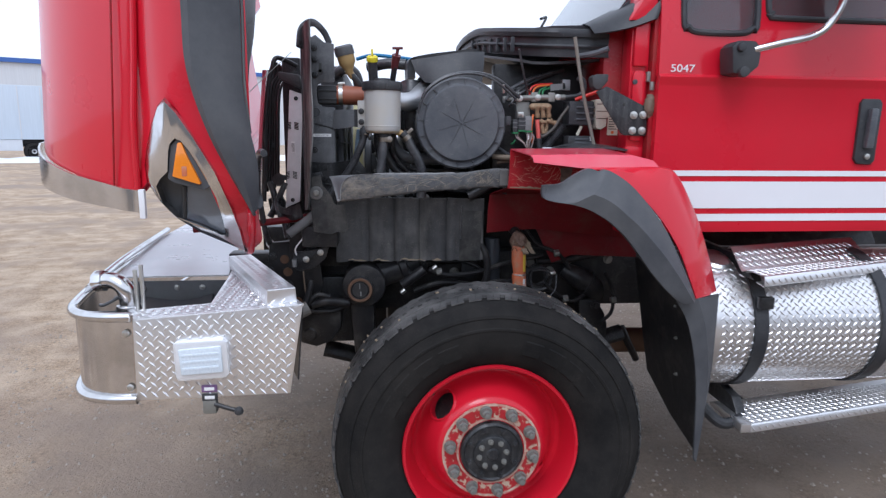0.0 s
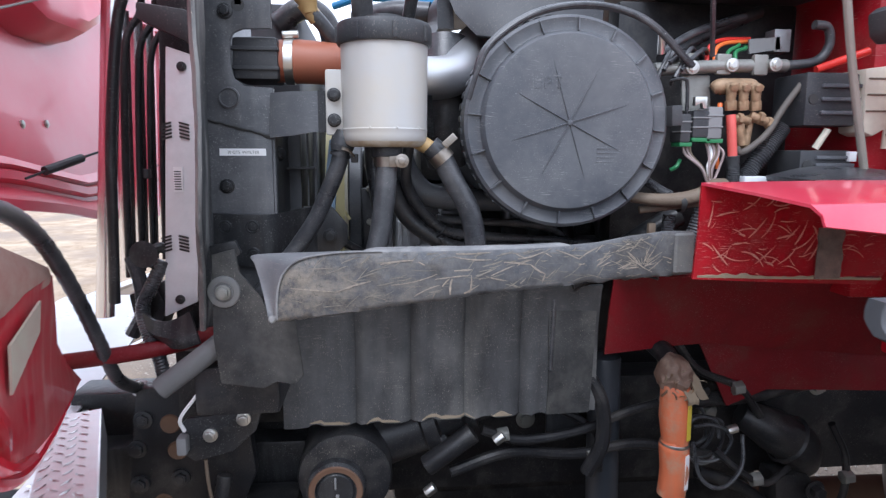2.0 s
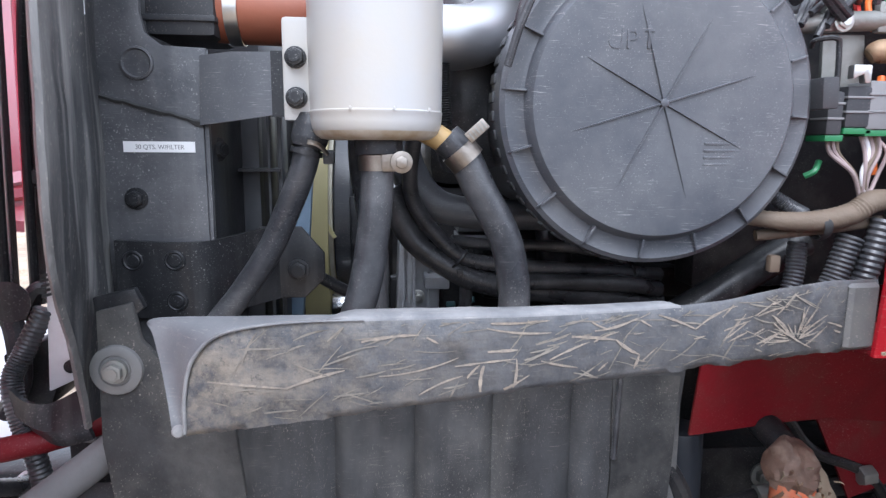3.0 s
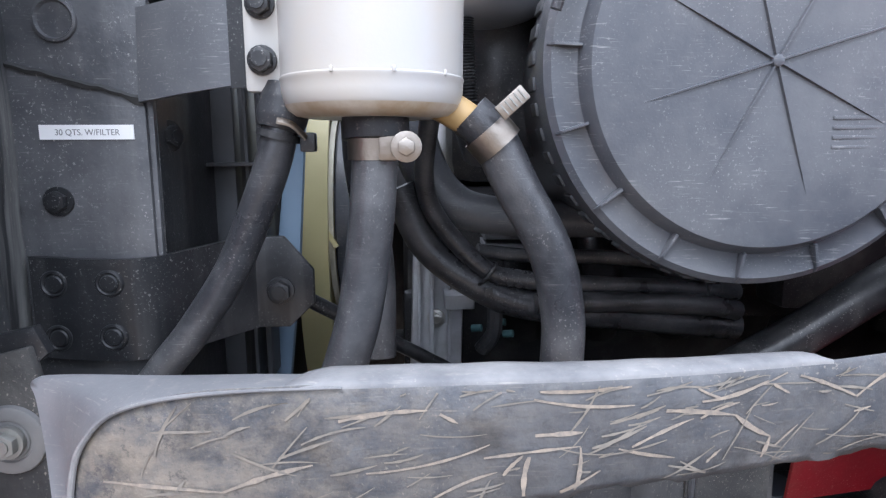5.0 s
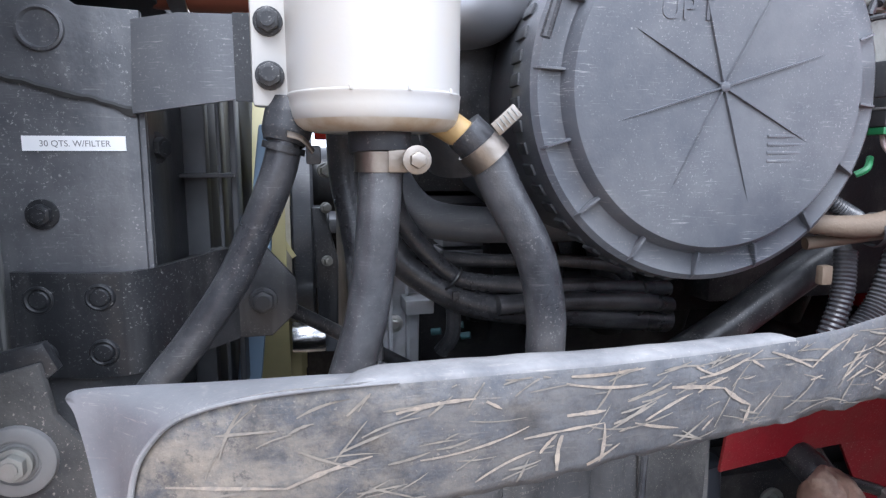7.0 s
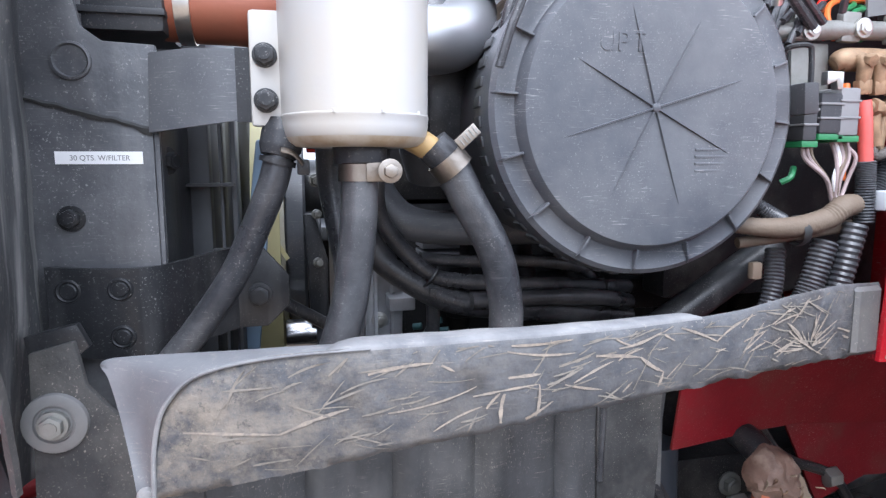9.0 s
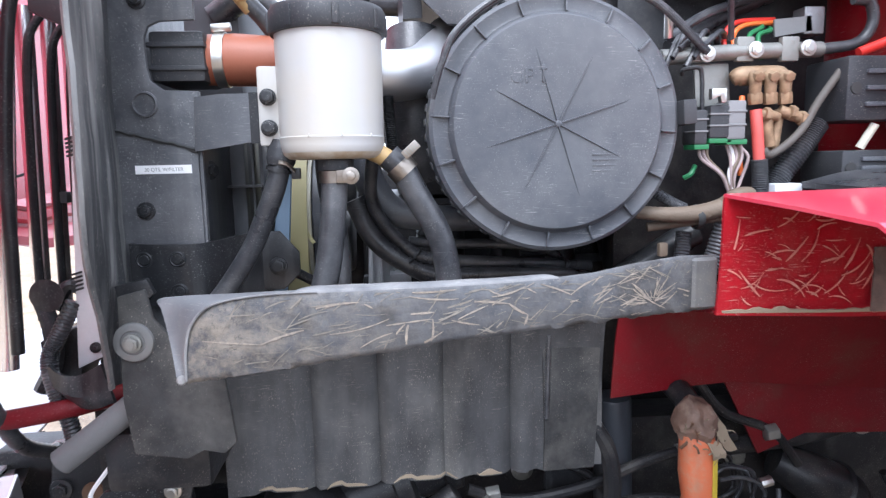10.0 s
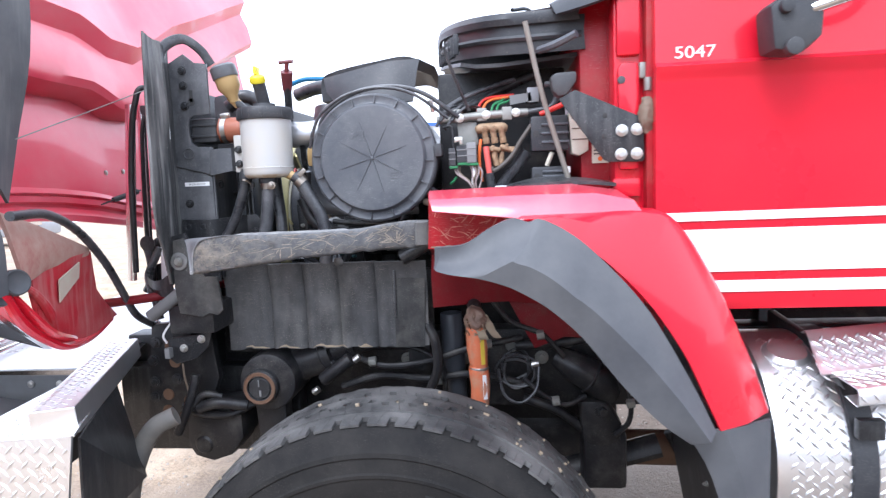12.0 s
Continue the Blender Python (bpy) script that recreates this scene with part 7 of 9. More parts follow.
# ---- fluid reservoir and its hoses ----
def build_reservoir():
    cx, cy = -0.362, 0.405
    res = part("reservoir", lathe([(0.0, 1.584), (0.046, 1.584), (0.055, 1.5852), (0.0605, 1.589), (0.0640, 1.595), (0.0652, 1.602), (0.0655, 1.6085), (0.0660, 1.6095), (0.0660, 1.6110), (0.0652, 1.6120), (0.0656, 1.66), (0.0662, 1.735), (0.060, 1.74)], (cx, cy, 0), axis=(0, 0, 1), seg=64), M_WHITE_TANK, truck, "white translucent plastic power-steering reservoir")
    for a in (250, 285, 320):
        part("moulding_pip", box(cx + 0.0655 * math.cos(radians(a)) - 0.0012, cx + 0.0655 * math.cos(radians(a)) + 0.0012, cy + 0.0655 * math.sin(radians(a)) - 0.002, cy + 0.0655 * math.sin(radians(a)) + 0.002, 1.610, 1.614, 0.001), M_WHITE_TANK, res)
    t = lathe([(0.062, 1.734), (0.0705, 1.735), (0.0725, 1.739), (0.0722, 1.760), (0.069, 1.766), (0.045, 1.768), (0.03, 1.768), (0.028, 1.778), (0.0, 1.779)], (cx, cy, 0), axis=(0, 0, 1), seg=64)
    ridges = []
    for k in range(8):
        a = radians(45 * k + 12)
        p = Vector((cx + 0.0705 * math.cos(a), cy + 0.0705 * math.sin(a), 1.750))
        b = box(-0.004, 0.004, -0.004, 0.004, -0.013, 0.010, 0.0015)
        bmesh.ops.transform(b, matrix=Matrix.Translation(p) @ Matrix.Rotation(a, 4, "Z"), verts=b.verts)
        ridges.append(b)
    cap = part("cap", t, M_BLACK, res, "black screw cap")
    for b in ridges:
        part("grip_ridge", b, M_BLACK, cap)
    part("stain", lathe([(0.0462, 1.5838), (0.0552, 1.5849), (0.0608, 1.5888), (0.0632, 1.5925)], (cx, cy - 0.0003, 0), axis=(0, 0, 1), seg=64), material("brown oil stain on plastic", (0.34, 0.25, 0.15), 0.45, other=(0.6, 0.57, 0.5), grain=22, grain_amount=1.0, bump=0.0), res)
    tab = part("mount_tab", box(-0.452, -0.424, 0.398, 0.412, 1.602, 1.700, 0.004), M_WHITE_TANK, res)
    for z in (1.624, 1.662):
        part("tab_bolt", bolt((-0.439, 0.398, z), r=0.0088, h=0.010, washer=1.2), M_STEEL_BLACK, tab)
    br = part("reservoir_bracket", sheet([[(-0.537, 0.44, 1.667), (-0.50, 0.415, 1.668), (-0.462, 0.412, 1.668), (-0.44, 0.416, 1.668)], [(-0.540, 0.44, 1.598), (-0.50, 0.415, 1.602), (-0.462, 0.412, 1.608), (-0.44, 0.416, 1.608)]], 0.005), M_COVER, res, "grey bent steel bracket")
    part("bracket_end", sheet([[(-0.464, 0.4105, 1.669), (-0.44, 0.409, 1.669)], [(-0.464, 0.4105, 1.606), (-0.44, 0.409, 1.606)]], 0.004), M_STEEL_BLACK, br)

    def clamp(p, way, r, mat, name="hose_clamp", wide=0.007):
        way = Vector(way).normalized()
        t = lathe([(r, -wide), (r + 0.0012, -wide), (r + 0.0012, wide), (r, wide)], p, axis=way, seg=32)
        return t

    # Left hose.
    h1 = part("return_hose", tube([(-0.428, 0.407, 1.588), (-0.431, 0.405, 1.572), (-0.438, 0.405, 1.548), (-0.454, 0.41, 1.511), (-0.475, 0.415, 1.468), (-0.507, 0.42, 1.422), (-0.530, 0.42, 1.394), (-0.565, 0.42, 1.35)], 0.0132, 20), M_RUBBER, res, "thick black rubber hose")
    part("hose_end", tube([(-0.424, 0.41, 1.606), (-0.426, 0.408, 1.596), (-0.429, 0.406, 1.584), (-0.431, 0.405, 1.576)], [0.0175, 0.019, 0.0185, 0.0155], 24), M_BLACK, h1)
    part("clamp_ear", tube([(-0.428, 0.383, 1.582), (-0.418, 0.386, 1.579), (-0.410, 0.393, 1.570)], 0.0032, 8, flat=0.5), M_CLAMP, h1)
    t = clamp((-0.4315, 0.405, 1.572), (-0.25, 0.0, -1), 0.0150, M_STEEL_BLACK, wide=0.0025)
    box(-0.415, -0.404, 0.396, 0.408, 1.560, 1.574, 0.002, bm=t)
    part("spring_clamp", t, M_STEEL_BLACK, h1, "dark spring clamp")
    # Middle hose with its worm clamp.
    h2 = part("suction_hose", tube([(-0.360, 0.39, 1.588), (-0.361, 0.386, 1.55), (-0.365, 0.382, 1.50), (-0.373, 0.38, 1.447), (-0.384, 0.38, 1.408), (-0.40, 0.38, 1.36)], 0.0165, 20), M_RUBBER, res, "thick black rubber hose")
    part("wide_hose", tube([(-0.382, 0.50, 1.60), (-0.380, 0.50, 1.55), (-0.372, 0.49, 1.50), (-0.366, 0.48, 1.45), (-0.366, 0.47, 1.38)], 0.0155, 16), M_RUBBER, h2)
    part("spigot", cyl((-0.360, 0.392, 1.59), (-0.360, 0.390, 1.568), 0.024, 24, b=0.002), M_BLACK, h2)
    t = clamp((-0.361, 0.388, 1.562), (0, 0, 1), 0.018, M_STEEL, wide=0.0075)
    box(-0.357, -0.341, 0.368, 0.374, 1.554, 1.571, 0.002, bm=t)
    cyl((-0.338, 0.370, 1.5635), (-0.338, 0.355, 1.5635), 0.0085, 18, b=0.0015, bm=t)
    cyl((-0.338, 0.356, 1.5635), (-0.338, 0.3535, 1.5635), 0.0105, 18, b=0.0008, bm=t)
    cyl((-0.338, 0.354, 1.5635), (-0.338, 0.346, 1.5635), 0.0062, 6, b=0.001, bm=t)
    part("worm_clamp", t, M_CLAMP, h2, "dull steel worm clamp")
    # Right hose: spigot, bright clamp and a downward bend.
    part("side_spigot", tube([(-0.325, 0.40, 1.600), (-0.303, 0.402, 1.589), (-0.286, 0.404, 1.578)], 0.0125, 16), M_TAN, res, "yellowed plastic spigot")
    h3 = part("supply_hose", tube([(-0.292, 0.405, 1.587), (-0.274, 0.405, 1.569), (-0.2555, 0.405, 1.533), (-0.2295, 0.405, 1.485), (-0.2185, 0.405, 1.438), (-0.2175, 0.405, 1.402), (-0.222, 0.405, 1.35)], 0.0172, 24), M_RUBBER, res, "thick curved black rubber hose")
    t = clamp((-0.2745, 0.405, 1.5695), (0.66, 0.0, -0.75), 0.0182, M_STEEL, wide=0.0085)
    part("worm_clamp", t, M_CLAMP, h3, "steel band clamp")
    s = box(-0.013, 0.011, -0.002, 0.002, -0.0058, 0.0058, 0.001)
    lay = Matrix.Translation((-0.263, 0.381, 1.5945)) @ Matrix.Rotation(radians(-42), 4, "Y")
    bmesh.ops.transform(s, matrix=lay, verts=s.verts)
    part("clamp_tail", s, M_CLAMP, h3, "notched clamp tail")
    for k in range(5):
        s = box(-0.009 + 0.004 * k, -0.008 + 0.004 * k, -0.0026, 0.0026, -0.0045, 0.0045, 0.0)
        bmesh.ops.transform(s, matrix=lay, verts=s.verts)
        part("notch", s, M_NUT, h3)
    # Thinner pair tied together behind.
    h4 = part("tied_hose", tube([(-0.315, 0.58, 1.60), (-0.322, 0.60, 1.53), (-0.305, 0.605, 1.483), (-0.256, 0.605, 1.431), (-0.215, 0.61, 1.418), (-0.13, 0.62, 1.408), (-0.03, 0.64, 1.398), (0.06, 0.66, 1.388)], 0.0105, 16), M_RUBBER, truck, "two black hoses tied together")
    part("second_hose", tube([(-0.35, 0.62, 1.52), (-0.320, 0.62, 1.455), (-0.262, 0.615, 1.41), (-0.20, 0.62, 1.385), (-0.05, 0.64, 1.362), (0.06, 0.66, 1.345)], 0.0175, 16), M_RUBBER, h4)
    part("third_hose", tube([(-0.262, 0.63, 1.447), (-0.20, 0.64, 1.439), (-0.10, 0.65, 1.434), (-0.02, 0.66, 1.420), (0.02, 0.67, 1.39)], 0.0085, 12), M_RUBBER, h4)
    part("fourth_hose", tube([(-0.20, 0.60, 1.392), (-0.10, 0.61, 1.39), (0.0, 0.62, 1.382), (0.05, 0.64, 1.37)], 0.012, 12), M_RUBBER, h4)
    part("cable_tie", lathe([(0.0165, -0.002), (0.0177, 0.0), (0.0165, 0.002)], (-0.254, 0.607, 1.425), axis=(0.7, 0, -0.6), seg=20), M_STEEL_BLACK, h4)
    part("cable_tie", box(-0.258, -0.250, 0.583, 0.590, 1.404, 1.414, 0.001), M_STEEL_BLACK, h4)
    part("cable_tie", lathe([(0.026, -0.002), (0.0272, 0.0), (0.026, 0.002)], (0.005, 0.645, 1.383), axis=(1, 0, -0.1), seg=20), M_STEEL_BLACK, h4)


build_reservoir()


# ---- air cleaner ----
def build_air_cleaner():
    c = Vector((-0.0745, 0.385, 1.623))
    ax = Vector((0, -1, 0))
    body = part("air_cleaner", lathe([(0.150, -0.42), (0.152, -0.06), (0.158, -0.05), (0.166, -0.045), (0.166, -0.03), (0.160, -0.028)], c, axis=ax, seg=72), M_COVER, truck, "round black plastic air cleaner housing")
    cover = part("cover", lathe([(0.158, -0.055), (0.1665, -0.052), (0.1675, -0.028), (0.1650, -0.012), (0.160, -0.008), (0.146, -0.010), (0.141, -0.008), (0.1375, 0.000), (0.134, 0.004), (0.126, 0.0045), (0.06, 0.002), (0.0, 0.001)], c, axis=ax, seg=96), M_COVER, body, "dusty dark grey air cleaner cover")
    for k in range(16):
        a = 2 * math.pi * (k + 0.8) / 16
        b = prism([(-0.013, -0.004), (-0.011, 0.0055), (0.008, 0.0015), (0.013, -0.004)], -0.0011, 0.0011, axis="z", bev=0.0005)
        for v in b.verts:
            v.co = Vector((v.co.x, -v.co.y, v.co.z))
        bmesh.ops.transform(b, matrix=Matrix.Translation(c + Vector((0.151 * math.cos(a), 0.006, 0.151 * math.sin(a)))) @ Matrix.Rotation(-a, 4, "Y"), verts=b.verts)
        part("rim_rib", b, M_COVER, cover)
    for k in range(8):
        a, ln = radians(17 + 45 * k), (0.108, 0.098)[k % 2]
        d, s = Vector((math.cos(a), 0, math.sin(a))), Vector((-math.sin(a), 0, math.cos(a)))
        t = bmesh.new()
        ridge = [(0.004, 0.0013, 0.0026), (0.03, 0.0012, 0.0024), (0.06, 0.0010, 0.0020), (0.085, 0.0008, 0.0014), (ln, 0.0003, 0.0002)]
        rings = [[t.verts.new(c + d * r + s * q + Vector((0, -(0.001 + 0.0012 * r / 0.06 if r < 0.06 else 0.0022 + 0.0012 * (r - 0.06) / 0.066) - h, 0))) for q, h in ((w, -0.0008), (w * 0.45, hh), (-w * 0.45, hh), (-w, -0.0008))] for r, w, hh in ridge]
        for u, v in zip(rings, rings[1:]):
            for i in range(3):
                t.faces.new((u[i], u[i + 1], v[i + 1], v[i]))
        part("star_rib", t, M_COVER, cover, sharp=0.4)
    part("centre_pip", lathe([(0.0, 0.0045), (0.003, 0.0048), (0.0042, 0.0042), (0.005, 0.001)], c, axis=ax, seg=16), M_COVER, cover)
    up = letters("UP", 0.026, (c.x - 0.062, c.y - 0.0029, c.z + 0.052), cover, M_COVER, "moulded_mark", depth=0.0006)
    part("moulded_arrow", prism([(c.x - 0.021, c.z + 0.052), (c.x - 0.018, c.z + 0.052), (c.x - 0.018, c.z + 0.068), (c.x - 0.0145, c.z + 0.068), (c.x - 0.0195, c.z + 0.075), (c.x - 0.0245, c.z + 0.068), (c.x - 0.021, c.z + 0.068)], c.y - 0.0036, c.y - 0.001, bev=0.0003), M_COVER, cover)
    for k in range(4):
        part("moulded_bar", box(c.x + 0.045, c.x + 0.085 - 0.006 * (k % 2), c.y - 0.0033, c.y - 0.001, c.z - 0.062 + 0.007 * k, c.z - 0.0595 + 0.007 * k, 0.0003), M_COVER, cover)
    for k in range(26):
        a = radians(100 + 6.5 * k)
        b = box(-0.003, 0.003, -0.011, 0.011, -0.005, 0.005, 0.001)
        bmesh.ops.transform(b, matrix=Matrix.Translation(c + Vector((0.1665 * math.cos(a), 0.040, 0.1665 * math.sin(a)))) @ Matrix.Rotation(-a, 4, "Y"), verts=b.verts)
        part("clamp_slot", b, M_BLACK, body)
    for a in (4,):
        d = Vector((math.cos(radians(a)), 0, math.sin(radians(a))))
        b = box(-0.006, 0.012, -0.008, 0.045, -0.016, 0.016, 0.003)
        bmesh.ops.transform(b, matrix=Matrix.Translation(c + d * 0.17) @ Matrix.Rotation(-radians(a), 4, "Y"), verts=b.verts)
        part("latch", b, M_BLACK, body, "black cover latch")
    # Intake snorkel over the top.
    sn = part("intake_snorkel", sheet([dense([(-0.262, 0.60, 1.80), (-0.258, 0.60, 1.865), (-0.20, 0.58, 1.885), (-0.08, 0.56, 1.90), (-0.01, 0.56, 1.908), (0.035, 0.58, 1.90)], 4),
                                       dense([(-0.262, 0.78, 1.80), (-0.262, 0.80, 1.88), (-0.20, 0.82, 1.905), (-0.08, 0.84, 1.925), (0.0, 0.84, 1.935), (0.05, 0.82, 1.92)], 4),
                                       dense([(-0.255, 0.95, 1.79), (-0.255, 0.98, 1.87), (-0.20, 1.0, 1.90), (-0.08, 1.02, 1.915), (0.0, 1.02, 1.92), (0.05, 1.0, 1.90)], 4)], 0.03), M_BLACK, truck, "black rubber intake snorkel")
    part("snorkel_neck", sheet([dense([(-0.25, 0.585, 1.865), (-0.15, 0.565, 1.88), (-0.05, 0.55, 1.895), (0.035, 0.57, 1.90)], 4), dense([(-0.235, 0.56, 1.82), (-0.15, 0.53, 1.83), (-0.05, 0.52, 1.84), (0.03, 0.54, 1.86)], 4), dense([(-0.20, 0.54, 1.78), (-0.14, 0.51, 1.77), (-0.05, 0.50, 1.77), (0.02, 0.52, 1.78)], 4)], 0.01), M_BLACK, sn)
    part("fuel_line", tube([(-0.236, 0.375, 1.655), (-0.222, 0.372, 1.70), (-0.198, 0.372, 1.742), (-0.133, 0.375, 1.784), (-0.046, 0.38, 1.799), (0.04, 0.385, 1.779), (0.126, 0.40, 1.715)], 0.0042, 10), M_RUBBER, truck, "thin black line over the air cleaner")
    part("fuel_line", tube([(-0.225, 0.41, 1.66), (-0.205, 0.41, 1.735), (-0.13, 0.41, 1.79), (-0.03, 0.415, 1.806), (0.06, 0.42, 1.785), (0.15, 0.44, 1.72)], 0.006, 10), M_RUBBER, truck)
    # Silver charge pipe and the black elbow below it.
    part("charge_pipe", tube([(-0.43, 0.51, 1.716), (-0.35, 0.50, 1.705), (-0.29, 0.50, 1.70), (-0.245, 0.52, 1.708), (-0.215, 0.57, 1.735), (-0.19, 0.66, 1.78), (-0.16, 0.78, 1.81)], 0.036, 28), M_SILVER, truck, "silver charge-air pipe")
    part("black_duct", tube([(-0.335, 0.66, 1.61), (-0.325, 0.645, 1.55), (-0.295, 0.635, 1.505), (-0.25, 0.63, 1.488), (-0.15, 0.64, 1.482), (0.0, 0.66, 1.48)], [0.024, 0.026, 0.024, 0.022, 0.022, 0.022], 20), M_COVER, truck, "black curved duct")
    part("drop_pipe", tube([(-0.03, 0.50, 1.345), (0.03, 0.50, 1.378), (0.10, 0.50, 1.422), (0.17, 0.50, 1.465)], 0.021, 18), M_STEEL_BLACK, truck, "black diagonal pipe")
    part("amber_cover", box(-0.37, -0.285, 0.74, 0.86, 1.615, 1.685, 0.02), M_TAN, truck, "amber plastic engine cover")
    part("intake_elbow", tube([(-0.245, 0.62, 1.78), (-0.248, 0.60, 1.70), (-0.248, 0.60, 1.62), (-0.235, 0.62, 1.56)], [0.045, 0.05, 0.05, 0.045], 28), M_RUBBER, truck, "dark rubber intake elbow")
    part("spring_hose", tube([(-0.290, 0.48, 1.67), (-0.289, 0.48, 1.64), (-0.286, 0.48, 1.60)], 0.008, 12, 30, ridges=0.12), M_STEEL_BLACK, truck, "small black corrugated hose")


build_air_cleaner()


# ---- fillers and dipsticks ----
def build_fillers():
    d = part("oil_filler", tube([(-0.39, 0.52, 1.66), (-0.393, 0.50, 1.75), (-0.396, 0.48, 1.81), (-0.398, 0.465, 1.845)], 0.0175, 18), M_RUBBER, truck, "black oil filler tube with a yellow cap")
    t = lathe([(0.0, 0.0), (0.020, 0.0), (0.0215, 0.004), (0.0205, 0.016), (0.014, 0.022), (0.0, 0.023)], (-0.398, 0.463, 1.843), axis=(0, -0.3, 1), seg=28)
    box(-0.402, -0.394, 0.440, 0.472, 1.862, 1.885, 0.003, bm=t)
    part("yellow_cap", t, M_YELLOW, d, "bright yellow cap")
    s = part("dipstick", tube([(-0.335, 0.52, 1.70), (-0.325, 0.49, 1.77), (-0.315, 0.46, 1.83)], 0.0105, 14), M_STEEL_BLACK, truck, "dipstick tube with a maroon handle")
    t = tube([(-0.318, 0.468, 1.82), (-0.309, 0.445, 1.865)], [0.0125, 0.0165], 16)
    tube([(-0.309, 0.445, 1.862), (-0.305, 0.438, 1.885)], 0.006, 10, bm=t)
    tube([(-0.325, 0.436, 1.888), (-0.287, 0.436, 1.889)], 0.005, 10, bm=t)
    part("dipstick_handle", t, M_MAROON, s, "maroon T-shaped handle")
    b = part("coolant_bottle", lathe([(0.0, -0.075), (0.012, -0.072), (0.016, -0.055), (0.022, -0.045), (0.031, -0.03), (0.032, 0.0), (0.0, 0.0)], (-0.497, 0.48, 1.868), axis=(-0.25, -0.1, 1), seg=28), M_TAN, truck, "yellowed washer bottle neck with a dark cap")
    part("bottle_cap", lathe([(0.034, -0.004), (0.0355, 0.0), (0.035, 0.026), (0.028, 0.032), (0.0, 0.033)], (-0.497, 0.48, 1.868), axis=(-0.25, -0.1, 1), seg=36), M_COVER, b, "dark grey cap")
    part("bottle_hose", tube([(-0.478, 0.49, 1.80), (-0.455, 0.50, 1.775), (-0.435, 0.52, 1.74), (-0.43, 0.56, 1.68)], 0.012, 14), M_RUBBER, b)
    part("bottle_spout", tube([(-0.49, 0.485, 1.815), (-0.47, 0.495, 1.79)], 0.013, 14), M_TAN, b)
    part("surge_hose", tube([(-0.55, 0.60, 1.80), (-0.50, 0.60, 1.83), (-0.46, 0.62, 1.80), (-0.45, 0.62, 1.70)], 0.02, 14), M_RUBBER, truck)
    part("blue_air_line", tube([(-0.47, 0.9, 1.90), (-0.40, 0.88, 1.915), (-0.30, 0.85, 1.905), (-0.22, 0.8, 1.89)], 0.008, 10), M_BLUEHOSE, truck, "blue plastic air line")
    part("top_hose", tube([(-0.42, 0.85, 1.86), (-0.34, 0.82, 1.875), (-0.26, 0.8, 1.87)], 0.022, 14), M_RUBBER, truck)


build_fillers()


